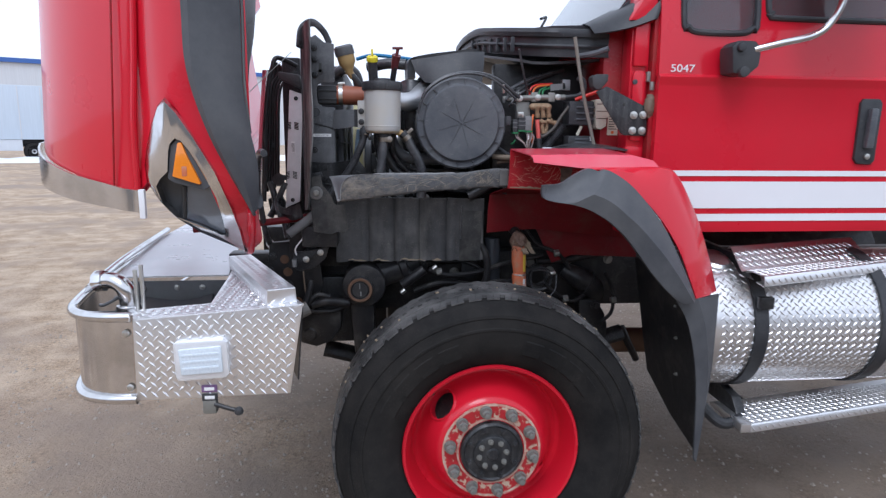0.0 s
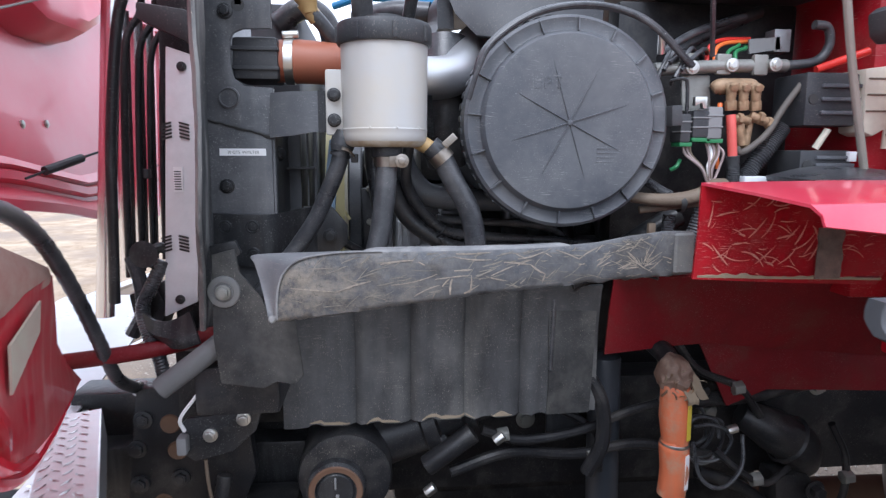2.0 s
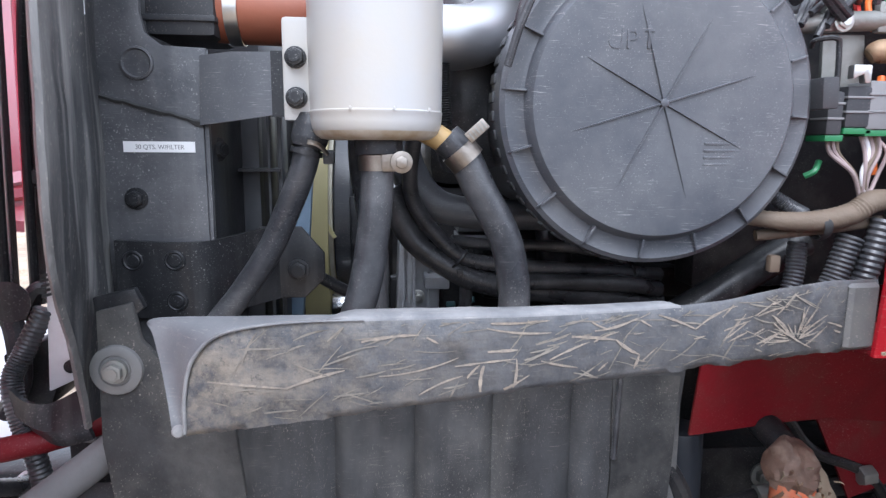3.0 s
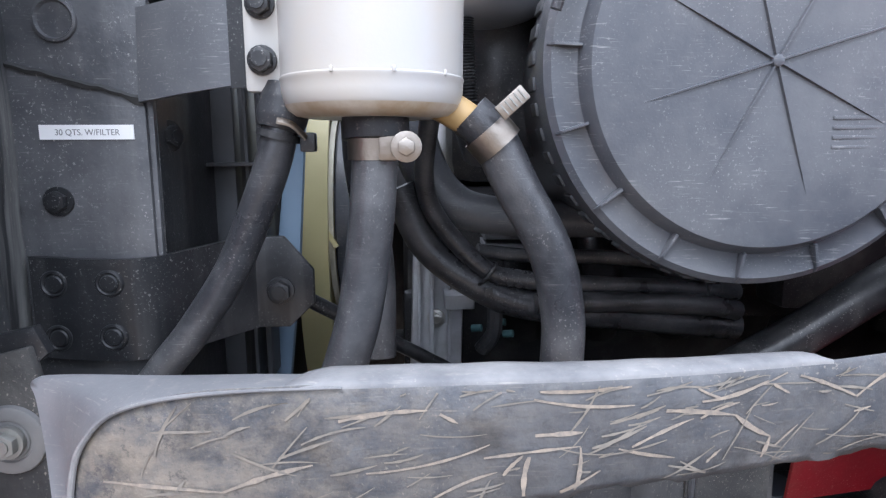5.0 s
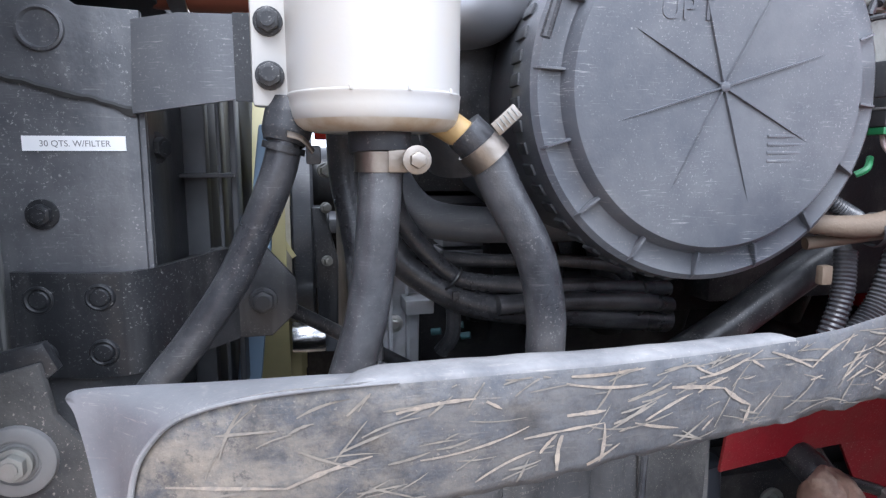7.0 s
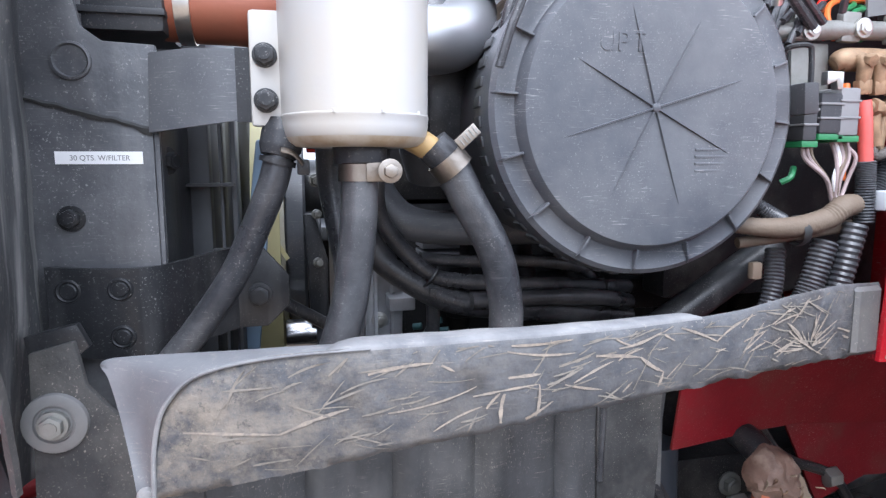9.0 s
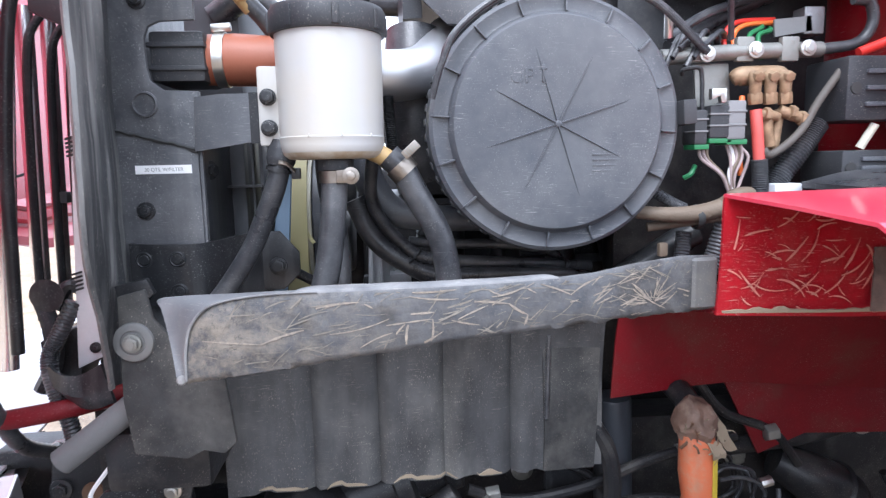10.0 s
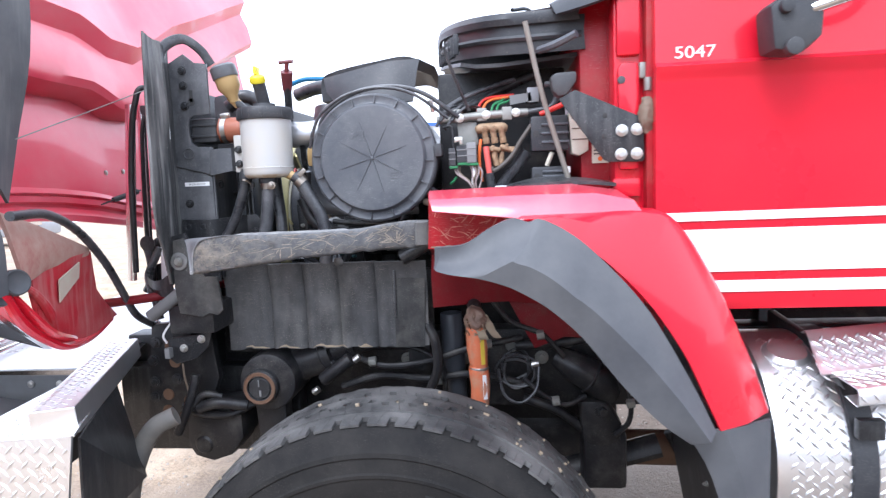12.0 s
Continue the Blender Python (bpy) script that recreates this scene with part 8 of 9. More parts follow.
# ---- wiring side of the bay ----
def build_electrics():
    back = part("bay_panel", box(0.08, 0.44, 0.60, 0.66, 1.38, 1.86, 0.01), M_GREASE_SHADE, truck, "black panel behind the wiring")
    rail = part("terminal_rail", tube([(0.09, 0.455, 1.715), (0.20, 0.455, 1.722), (0.33, 0.462, 1.726)], 0.011, 14), M_NUT, truck, "dirty steel terminal rail")
    for x, z in ((0.152, 1.718), (0.222, 1.723), (0.299, 1.725)):
        part("rail_bolt", bolt((x, 0.444, z), r=0.0085, h=0.006, washer=1.35), M_STEEL, rail, "bright rail bolt")
    part("rail_cable", tube([(0.33, 0.462, 1.726), (0.385, 0.462, 1.735), (0.405, 0.46, 1.76), (0.40, 0.46, 1.79), (0.375, 0.46, 1.795)], 0.008, 12), M_RUBBER, rail)
    part("rail_bracket", prism([(0.143, 1.708), (0.194, 1.708), (0.199, 1.649), (0.185, 1.645), (0.147, 1.648)], 0.462, 0.468, bev=0.002), M_NUT, rail, "grey mounting plate")
    for x in (0.147, 0.211, 0.277):
        part("rail_clip", box(x - 0.014, x + 0.012, 0.447, 0.458, 1.708, 1.742, 0.003), M_NUT, rail)
    # Grimy brass manifold with its fittings.
    br = part("valve_block", tube([(0.196, 0.455, 1.683), (0.205, 0.452, 1.688), (0.235, 0.450, 1.689), (0.262, 0.452, 1.689), (0.274, 0.455, 1.686)], [0.009, 0.0135, 0.0135, 0.0135, 0.009], 16), M_BRASS, truck, "grimy brass valve manifold with pipe fittings")
    for x in (0.216, 0.238, 0.260):
        part("fitting", tube([(x, 0.440, 1.690), (x + 0.001, 0.433, 1.682), (x + 0.002, 0.434, 1.668), (x + 0.004, 0.437, 1.650)], [0.007, 0.0085, 0.008, 0.0065], 12), M_BRASS, br)
        part("fitting_nut", cyl((x + 0.001, 0.430, 1.686), (x + 0.001, 0.421, 1.683), 0.0075, 6, b=0.001), M_BRASS, br)
        part("collar", cyl((x + 0.003, 0.436, 1.664), (x + 0.005, 0.437, 1.648), 0.0098, 6, b=0.0015), M_BRASS, br)
    for pts, rr in (([(0.226, 0.438, 1.634), (0.240, 0.434, 1.633), (0.254, 0.436, 1.630)], 0.007), ([(0.257, 0.438, 1.640), (0.275, 0.434, 1.632), (0.295, 0.434, 1.627)], 0.008), ([(0.242, 0.44, 1.636), (0.240, 0.438, 1.615), (0.246, 0.438, 1.590)], 0.0085), ([(0.262, 0.445, 1.64), (0.258, 0.445, 1.61), (0.256, 0.445, 1.585)], 0.0075)):
        part("elbow", tube(pts, rr, 12), M_BRASS, br)
    for p in ((0.232, 0.4335, 1.634), (0.268, 0.4315, 1.636), (0.284, 0.4325, 1.628)):
        part("elbow_nut", cyl(p, (p[0] + 0.008, p[1], p[2] - 0.001), 0.0105, 6, b=0.001), M_BRASS, br)
    part("red_hose", tube([(0.219, 0.432, 1.640), (0.2205, 0.430, 1.62), (0.224, 0.43, 1.59), (0.227, 0.43, 1.565)], 0.0078, 14), material("faded red nylon hose", (0.62, 0.09, 0.075), 0.5, other=(0.5, 0.2, 0.17), grain=40, bump=0.05), truck, "faded red nylon air hose")
    part("hose_sleeve", tube([(0.2265, 0.43, 1.572), (0.229, 0.43, 1.545), (0.231, 0.43, 1.50)], 0.0105, 14, 26, ridges=0.08), M_RUBBER, truck, "black ribbed sleeve on the red hose")
    part("orange_wire", tube([(0.206, 0.445, 1.66), (0.202, 0.44, 1.635), (0.200, 0.44, 1.60), (0.206, 0.44, 1.55)], 0.004, 8), M_WIRE_ORANGE, truck)
    part("red_cable", tube([(0.36, 0.425, 1.715), (0.40, 0.42, 1.73), (0.44, 0.41, 1.745)], 0.007, 12), M_WIRE_RED, truck, "red battery cable")
    part("tan_hose", tube([(0.345, 0.43, 1.70), (0.308, 0.428, 1.65), (0.286, 0.425, 1.615), (0.261, 0.424, 1.591), (0.239, 0.426, 1.578), (0.232, 0.43, 1.585)], 0.0055, 12, 14, ridges=0.05), material("grey-brown taped hose", (0.085, 0.075, 0.065), 0.7, other=(0.14, 0.12, 0.1), grain=60, bump=0.3, bump_scale=150), truck, "grey-brown taped hose")
    for x0, x1, z0, z1, m in ((0.122, 0.140, 1.594, 1.640, M_BLACK), (0.143, 0.172, 1.602, 1.646, M_BLACK), (0.168, 0.194, 1.600, 1.652, M_GREYPLUG)):
        c = part("connector", box(x0, x1, 0.412, 0.45, z0, z1, 0.003), m, truck, "dusty plug connector")
        for k in range(2):
            z = z0 + (z1 - z0) * (0.35 + 0.35 * k)
            part("plug_ridge", box(x0 - 0.0006, x1 + 0.0006, 0.4105, 0.44, z, z + 0.0025, 0.0006), M_GREYPLUG, c)
        part("seal", box(x0 + 0.001, x1 + 0.004, 0.414, 0.446, z0 - 0.007, z0, 0.001), M_WIRE_GREEN, c, "green rubber seal")
    part("clip", prism([(0.139, 1.667), (0.160, 1.667), (0.160, 1.648), (0.153, 1.648), (0.151, 1.657), (0.139, 1.652)], 0.402, 0.412, bev=0.002), M_STEEL, truck, "bright metal clip")
    part("plug_bracket", tube([(0.115, 0.44, 1.69), (0.112, 0.43, 1.695), (0.128, 0.42, 1.696), (0.133, 0.42, 1.685), (0.135, 0.42, 1.64)], 0.003, 8), M_STEEL_BLACK, truck)
    M_DULLWIRE = material("dull pinkish wire", (0.36, 0.28, 0.27), 0.5, other=(0.24, 0.2, 0.19), grain=80, bump=0.0)
    rng = random.Random(4)
    for k, x in enumerate((0.138, 0.143, 0.149, 0.176, 0.181, 0.187, 0.192, 0.197)):
        m = (M_DULLWIRE, M_DULLWIRE, M_LOOM, M_DULLWIRE, M_LABEL, M_DULLWIRE, M_LOOM, M_DULLWIRE)[k]
        part("wire", tube([(x, 0.43, 1.596), (x + rng.uniform(0.0, 0.006), 0.426, 1.575), (0.170 + 0.3 * (x - 0.14) + rng.uniform(-0.003, 0.003), 0.424 + 0.002 * (k % 3), 1.553), (0.182 + 0.15 * (x - 0.14), 0.43, 1.532), (0.19 + 0.1 * (x - 0.14), 0.435, 1.518)], 0.0023, 8), m, truck)
    part("wire_tail", tube([(0.200, 0.43, 1.588), (0.207, 0.425, 1.575), (0.203, 0.43, 1.55), (0.196, 0.43, 1.53)], 0.0022, 8), M_DULLWIRE, truck)
    part("green_wire", tube([(0.122, 0.44, 1.548), (0.130, 0.435, 1.554), (0.138, 0.44, 1.565)], 0.0035, 8), M_WIRE_GREEN, truck)
    for k, m in enumerate((M_WIRE_RED, M_WIRE_ORANGE, M_WIRE_GREEN, M_WIRE_GREEN)):
        x = 0.195 + 0.014 * k + (0.01 if k > 1 else 0)
        part("arched_wire", tube([(x, 0.47, 1.715), (x + 0.006, 0.49, 1.75), (x + 0.03, 0.50, 1.772 - 0.004 * k), (x + (0.10 if k < 2 else 0.04), 0.52, 1.78 - 0.004 * k)], 0.0036, 8), m, truck, ("red", "orange", "green", "green")[k] + " arched wire")
    part("pale_card", prism([(0.283, 1.776), (0.340, 1.781), (0.343, 1.760), (0.285, 1.751)], 0.50, 0.504, bev=0.0), M_GREYPLUG, truck, "pale grey plate")
    part("black_line", tube([(0.11, 0.47, 1.745), (0.16, 0.49, 1.775), (0.22, 0.52, 1.80), (0.30, 0.55, 1.825)], 0.007, 10), M_RUBBER, truck)
    # Taped looms low down.
    part("taped_loom", tube([(0.05, 0.43, 1.503), (0.09, 0.42, 1.499), (0.13, 0.42, 1.499), (0.168, 0.42, 1.507), (0.19, 0.42, 1.520), (0.215, 0.43, 1.522)], [0.009, 0.0105, 0.012, 0.0125, 0.013, 0.012], 14, 12, ridges=0.03), M_LOOM, truck, "brown taped wiring loom")
    part("taped_loom", tube([(0.07, 0.44, 1.480), (0.124, 0.43, 1.487), (0.17, 0.43, 1.492), (0.225, 0.44, 1.497)], 0.0065, 12), M_LOOM, truck, "brown taped wiring loom")
    part("loom_tie", lathe([(0.0165, -0.005), (0.018, 0.0), (0.0165, 0.005)], (0.135, 0.424, 1.494), axis=(1, 0, 0.1), seg=16), M_INK, truck)
    part("white_box", box(0.239, 0.280, 0.41, 0.44, 1.515, 1.538, 0.003), M_SIDING, truck, "small pale plastic box")
    for pts, rr in (([(0.325, 0.45, 1.622), (0.30, 0.445, 1.59), (0.265, 0.44, 1.548), (0.245, 0.44, 1.52)], 0.015), ([(0.07, 0.44, 1.535), (0.10, 0.43, 1.515), (0.12, 0.43, 1.505)], 0.008), ([(0.13, 0.43, 1.38), (0.16, 0.43, 1.42), (0.18, 0.43, 1.48)], 0.014), ([(0.10, 0.44, 1.36), (0.12, 0.44, 1.42), (0.13, 0.45, 1.47)], 0.011), ([(0.17, 0.42, 1.37), (0.19, 0.42, 1.42), (0.21, 0.42, 1.50)], 0.013)):
        part("corrugated_loom", tube(pts, rr, 12, 24, ridges=0.06), M_RUBBER, truck, "black corrugated wiring sleeve")
    part("loom_clip", box(0.085, 0.098, 0.43, 0.44, 1.438, 1.458, 0.003), M_LOOM, truck)
    # Fuse boxes, cream box and the sticker behind.
    for z0, z1 in ((1.622, 1.710), (1.532, 1.582)):
        f = part("fuse_box", box(0.335, 0.43, 0.41, 0.50, z0, z1, 0.006), M_BLACK, truck, "black ribbed fuse box")
        for k in range(3):
            z = z0 + (z1 - z0) * (0.25 + 0.25 * k)
            part("box_rib", box(0.362, 0.432, 0.4055, 0.412, z - 0.003, z + 0.003, 0.001), M_COVER, f)
        part("box_hole", cyl((0.348, 0.4085, (z0 + z1) / 2), (0.348, 0.4105, (z0 + z1) / 2), 0.008, 16), M_INK, f)
    part("white_clip", box(0.418, 0.432, 0.402, 0.412, 1.563, 1.580, 0.002), M_LABEL, truck)
    part("fuse_bracket", tube([(0.375, 0.43, 1.585), (0.388, 0.42, 1.618)], 0.006, 8), M_CREAM, truck)
    cb = part("cream_box", prism([(0.430, 1.715), (0.482, 1.722), (0.486, 1.70), (0.482, 1.69), (0.484, 1.655), (0.478, 1.65), (0.478, 1.618), (0.455, 1.605), (0.437, 1.612)], 0.40, 0.46, bev=0.005), M_CREAM, truck, "cream plastic relay box")
    for z in (1.645, 1.672, 1.698):
        part("box_groove", box(0.437, 0.482, 0.3985, 0.402, z, z + 0.003, 0.0005), M_LOOM, cb)
    stk = part("sticker", box(0.488, 0.528, 0.4165, 0.4195, 1.585, 1.685, 0.0), M_CREAM, truck, "cream warning sticker with unreadable lines")
    for k in range(8):
        part("text_bar", box(0.492, 0.515 + 0.008 * (k % 3 == 0), 0.4155, 0.4166, 1.607 + 0.009 * k, 1.610 + 0.009 * k, 0.0), M_INK, stk)
    part("orange_mark", cyl((0.508, 0.4166, 1.596), (0.508, 0.4155, 1.596), 0.006, 12), M_WIRE_ORANGE, stk)
    # Steel plate with four bolts and its rubber stop.
    pl = part("bump_bracket", prism([(0.398, 1.738), (0.438, 1.757), (0.592, 1.685), (0.596, 1.59), (0.590, 1.583), (0.512, 1.585), (0.50, 1.592)], 0.307, 0.314, bev=0.002), M_STEEL_BLACK, truck, "black steel bracket with four bolts")
    for x, z in ((0.543, 1.657), (0.578, 1.658), (0.541, 1.602), (0.577, 1.602)):
        part("bracket_bolt", bolt((x, 0.306, z), r=0.0105, h=0.010, washer=1.35), M_STEEL, pl, "bright zinc bolt")
    for x, z in ((0.505, 1.695), (0.502, 1.647)):
        part("bracket_hole", box(x - 0.005, x + 0.005, 0.3055, 0.3075, z - 0.006, z + 0.006, 0.001), M_INK, pl)
    part("rubber_stop", prism([(0.378, 1.788), (0.392, 1.798), (0.442, 1.800), (0.44, 1.775), (0.415, 1.745), (0.398, 1.742), (0.385, 1.755)], 0.30, 0.35, bev=0.012), M_BLACK, pl, "black rubber hood stop")
    part("prop_stick", tube([(0.325, 0.35, 1.93), (0.365, 0.36, 1.75), (0.428, 0.375, 1.535)], 0.0065, 10), material("weathered grey rod", (0.22, 0.2, 0.17), 0.7, bump=0.1), truck, "weathered grey cowl stay rod")
    part("thin_stay", tube([(0.125, 0.36, 1.885), (0.145, 0.38, 1.82), (0.178, 0.43, 1.735)], 0.0042, 8), M_RUBBER, truck, "thin black stay rod")
    part("grommet_hose", tube([(0.145, 0.55, 1.745), (0.25, 0.58, 1.80), (0.36, 0.60, 1.845)], 0.012, 12), M_RUBBER, truck)
    part("rubber_mat", sheet([dense([(0.27, 0.40, 1.540), (0.35, 0.40, 1.555), (0.45, 0.39, 1.552), (0.52, 0.36, 1.540)], 4), dense([(0.27, 0.27, 1.537), (0.36, 0.27, 1.543), (0.45, 0.29, 1.543), (0.53, 0.31, 1.535)], 4)], 0.008), M_RUBBER, truck, "black rubber apron over the fender")
    part("relay", box(0.33, 0.362, 0.50, 0.53, 1.755, 1.795, 0.003), M_CAST, truck, "small grey relay")
    # Bolt heads and hoses at the air cleaner's edge.
    for k in range(6):
        part("hose_tail", tube([(0.09 + 0.01 * k, 0.44, 1.70 + 0.012 * (k % 3)), (0.12 + 0.012 * k, 0.46, 1.745 + 0.006 * (k % 2)), (0.16 + 0.012 * k, 0.52, 1.74)], 0.004, 8), M_RUBBER, truck)
    part("bright_bolt", cyl((0.085, 0.42, 1.735), (0.080, 0.41, 1.765), 0.006, 8, b=0.001), M_STEEL, truck)


build_electrics()


# ---- cowl ----
def build_cowl():
    cw = part("cowl", prism([(0.045, 2.0), (0.075, 2.03), (0.16, 2.045), (0.30, 2.055), (0.44, 2.03), (0.50, 2.03), (0.50, 1.90), (0.40, 1.87), (0.25, 1.87), (0.12, 1.925), (0.05, 1.945)], 1.02, 1.78, bev=0.01), M_BLACK, truck, "black plastic cowl tray")
    rows = []
    for y, pts in ((1.02, [(0.048, 1.948), (0.12, 1.926), (0.24, 1.90), (0.36, 1.89), (0.47, 1.90)]), (0.70, [(0.10, 1.90), (0.16, 1.88), (0.25, 1.875), (0.36, 1.872), (0.47, 1.88)]), (0.46, [(0.16, 1.862), (0.20, 1.855), (0.26, 1.855), (0.36, 1.862), (0.47, 1.872)])):
        rows.append([(x, y, z) for x, z in pts])
    part("cowl_floor", sheet(rows, 0.01), M_BLACK, cw)
    edge = [(0.475, 0.41), (0.36, 0.42), (0.25, 0.45), (0.17, 0.56), (0.11, 0.74), (0.07, 0.95), (0.045, 1.2), (0.05, 1.5)]
    for name, z0, z1, off, mat in (("cowl_wall", 0.0, 0.085, 0.0, M_BLACK), ("cowl_lip", 0.07, 0.10, 0.014, M_BLACK), ("cowl_lip", 0.03, 0.045, 0.009, M_BLACK)):
        line = dense([(x - off, y - off * 0.8, 1.868 + 0.075 * min(1, max(0, (y - 0.42) / 0.5))) for x, y in edge], 5)
        part(name, sheet([[(x, y, z + z0) for x, y, z in line], [(x - 0.004, y - 0.004, z + (z0 + z1) / 2) for x, y, z in line], [(x, y, z + z1) for x, y, z in line]], 0.012), mat, cw)
    for k in range(7):
        x, y = 0.16 - 0.015 * k, 0.55 + 0.075 * k
        part("cowl_rib", box(x - 0.026, x - 0.012, y - 0.006, y + 0.006, 1.90 + 0.008 * k, 1.955 + 0.008 * k, 0.002), M_BLACK, cw)
    part("cowl_top", sheet([[(0.10, 0.95, 2.03), (0.05, 1.5, 2.05)], [(0.30, 0.55, 2.0), (0.30, 1.5, 2.06)], [(0.49, 0.41, 1.985), (0.50, 1.6, 2.06)]], 0.01), M_BLACK, cw)
    part("cowl_fairing", sheet([dense([(0.40, 0.36, 1.945), (0.45, 0.325, 1.948), (0.52, 0.30, 1.962), (0.60, 0.285, 1.99)], 5), dense([(0.39, 0.39, 1.975), (0.45, 0.35, 1.99), (0.53, 0.32, 2.02), (0.63, 0.30, 2.075)], 5), dense([(0.39, 0.46, 1.995), (0.46, 0.42, 2.02), (0.55, 0.38, 2.06), (0.67, 0.35, 2.135)], 5), dense([(0.42, 0.60, 2.01), (0.48, 0.57, 2.04), (0.57, 0.52, 2.085), (0.70, 0.45, 2.17)], 5)], 0.008), M_BLACK, truck, "smooth black cowl side fairing", sharp=1.5)
    part("wiper", tube([(0.30, 0.75, 2.06), (0.36, 0.9, 2.09), (0.40, 1.2, 2.075)], 0.006, 8), M_STEEL_BLACK, truck, "black windshield wiper")
    part("cowl_strap", tube([(0.445, 0.33, 1.89), (0.40, 0.36, 1.875), (0.36, 0.40, 1.87)], 0.010, 8), M_COVER, truck)


build_cowl()


# ---- engine and underbody, in shade ----
def build_engine():
    e = part("engine", box(-0.35, 0.62, 0.86, 1.5, 0.70, 1.50, 0.03), M_GREASE_SHADE, truck, "dark diesel engine block")
    part("valve_cover", box(-0.28, 0.50, 0.92, 1.45, 1.50, 1.66, 0.04), M_GREASE_SHADE, e)
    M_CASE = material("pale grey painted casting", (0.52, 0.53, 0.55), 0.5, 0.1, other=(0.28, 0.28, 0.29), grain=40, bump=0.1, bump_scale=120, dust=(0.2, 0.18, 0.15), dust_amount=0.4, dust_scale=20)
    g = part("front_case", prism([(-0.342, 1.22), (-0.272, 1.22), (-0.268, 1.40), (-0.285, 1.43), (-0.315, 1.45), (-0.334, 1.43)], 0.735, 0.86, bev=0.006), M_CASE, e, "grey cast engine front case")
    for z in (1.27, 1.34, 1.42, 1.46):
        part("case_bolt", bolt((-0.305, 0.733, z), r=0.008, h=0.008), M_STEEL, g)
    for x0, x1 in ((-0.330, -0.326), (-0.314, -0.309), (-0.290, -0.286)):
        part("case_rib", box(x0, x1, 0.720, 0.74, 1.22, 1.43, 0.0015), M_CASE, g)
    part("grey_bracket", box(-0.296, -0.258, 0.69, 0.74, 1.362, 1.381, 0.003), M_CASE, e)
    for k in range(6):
        part("runner", tube([(-0.18 + 0.11 * k, 0.80, 1.30), (-0.18 + 0.11 * k, 0.78, 1.38), (-0.17 + 0.11 * k, 0.86, 1.46)], 0.03, 14), M_GREASE_SHADE, e)
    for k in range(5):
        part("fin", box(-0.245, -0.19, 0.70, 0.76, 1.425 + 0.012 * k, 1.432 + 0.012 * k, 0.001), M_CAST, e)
    part("rust_manifold", box(-0.20, 0.30, 0.74, 0.84, 1.33, 1.385, 0.015), M_GREASE_SHADE, e)
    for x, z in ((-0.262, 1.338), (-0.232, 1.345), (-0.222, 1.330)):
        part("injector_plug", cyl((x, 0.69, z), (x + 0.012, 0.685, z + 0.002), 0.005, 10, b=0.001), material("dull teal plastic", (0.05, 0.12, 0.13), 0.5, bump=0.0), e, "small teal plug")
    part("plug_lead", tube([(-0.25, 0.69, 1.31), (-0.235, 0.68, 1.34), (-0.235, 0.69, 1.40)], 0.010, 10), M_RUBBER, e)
    part("alternator", cyl((-0.30, 0.78, 1.13), (-0.12, 0.78, 1.13), 0.09, 28, b=0.012), M_GREASE_SHADE, e)
    # Unseen far inner fender, added dark to keep the bay dark behind the engine.
    part("far_fender", box(-0.55, 0.9, 1.9, 1.95, 0.9, 1.56, 0.02), M_GREASE_SHADE, truck, "unseen far inner fender, added as dark fill")
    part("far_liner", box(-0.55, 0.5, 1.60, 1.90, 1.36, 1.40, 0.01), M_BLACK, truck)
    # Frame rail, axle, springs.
    r = part("frame_rail", box(-1.0, 3.0, 0.68, 0.77, 0.845, 1.09, 0.008), M_GREASE_SHADE, truck, "black steel frame rail")
    part("far_rail", box(-1.0, 3.0, 1.44, 1.53, 0.845, 1.09, 0.008), M_GREASE_SHADE, truck)
    part("axle_beam", tube([(0, 0.25, 0.54), (0, 0.5, 0.52), (0.0, 0.8, 0.46), (0.0, 1.4, 0.46), (0, 1.75, 0.54)], 0.06, 14), M_GREASE_SHADE, truck, "black front axle beam")
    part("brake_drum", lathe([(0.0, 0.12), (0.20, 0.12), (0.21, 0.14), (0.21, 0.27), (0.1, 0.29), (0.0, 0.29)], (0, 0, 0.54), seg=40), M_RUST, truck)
    sp = part("leaf_spring", tube([(-0.62, 0.72, 0.66), (-0.3, 0.72, 0.58), (0.0, 0.72, 0.56), (0.35, 0.72, 0.60), (0.72, 0.72, 0.70)], 0.04, 10, flat=0.7), M_GREASE_SHADE, truck, "black leaf spring")
    part("oil_pan", box(-0.30, 0.60, 0.85, 1.35, 0.52, 0.74, 0.04), M_GREASE_SHADE, e)
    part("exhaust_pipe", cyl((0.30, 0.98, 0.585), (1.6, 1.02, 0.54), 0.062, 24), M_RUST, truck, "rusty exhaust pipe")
    part("pipe_hanger", tube([(0.80, 0.92, 0.66), (0.84, 0.92, 0.58), (0.90, 0.95, 0.48)], 0.018, 10), M_GREASE_SHADE, truck)
    part("splash_back", box(-0.35, 0.70, 0.80, 0.83, 1.0, 1.36, 0.01), M_GREASE_SHADE, truck)
    ch = part("brake_chamber", tube([(0.40, 0.62, 1.02), (0.46, 0.60, 0.99), (0.52, 0.60, 0.95), (0.55, 0.62, 0.90)], [0.03, 0.046, 0.05, 0.04], 22), M_GREASE_SHADE, truck, "greasy black brake chamber")
    part("chamber_band", lathe([(0.05, -0.005), (0.056, 0.0), (0.05, 0.005)], (0.50, 0.60, 0.965), axis=(0.8, 0, -0.5), seg=28), M_GREASE_SHADE, ch)
    part("chamber_bolt", bolt((0.521, 0.53, 0.885), r=0.014, h=0.02), M_GREASE_SHADE, ch)
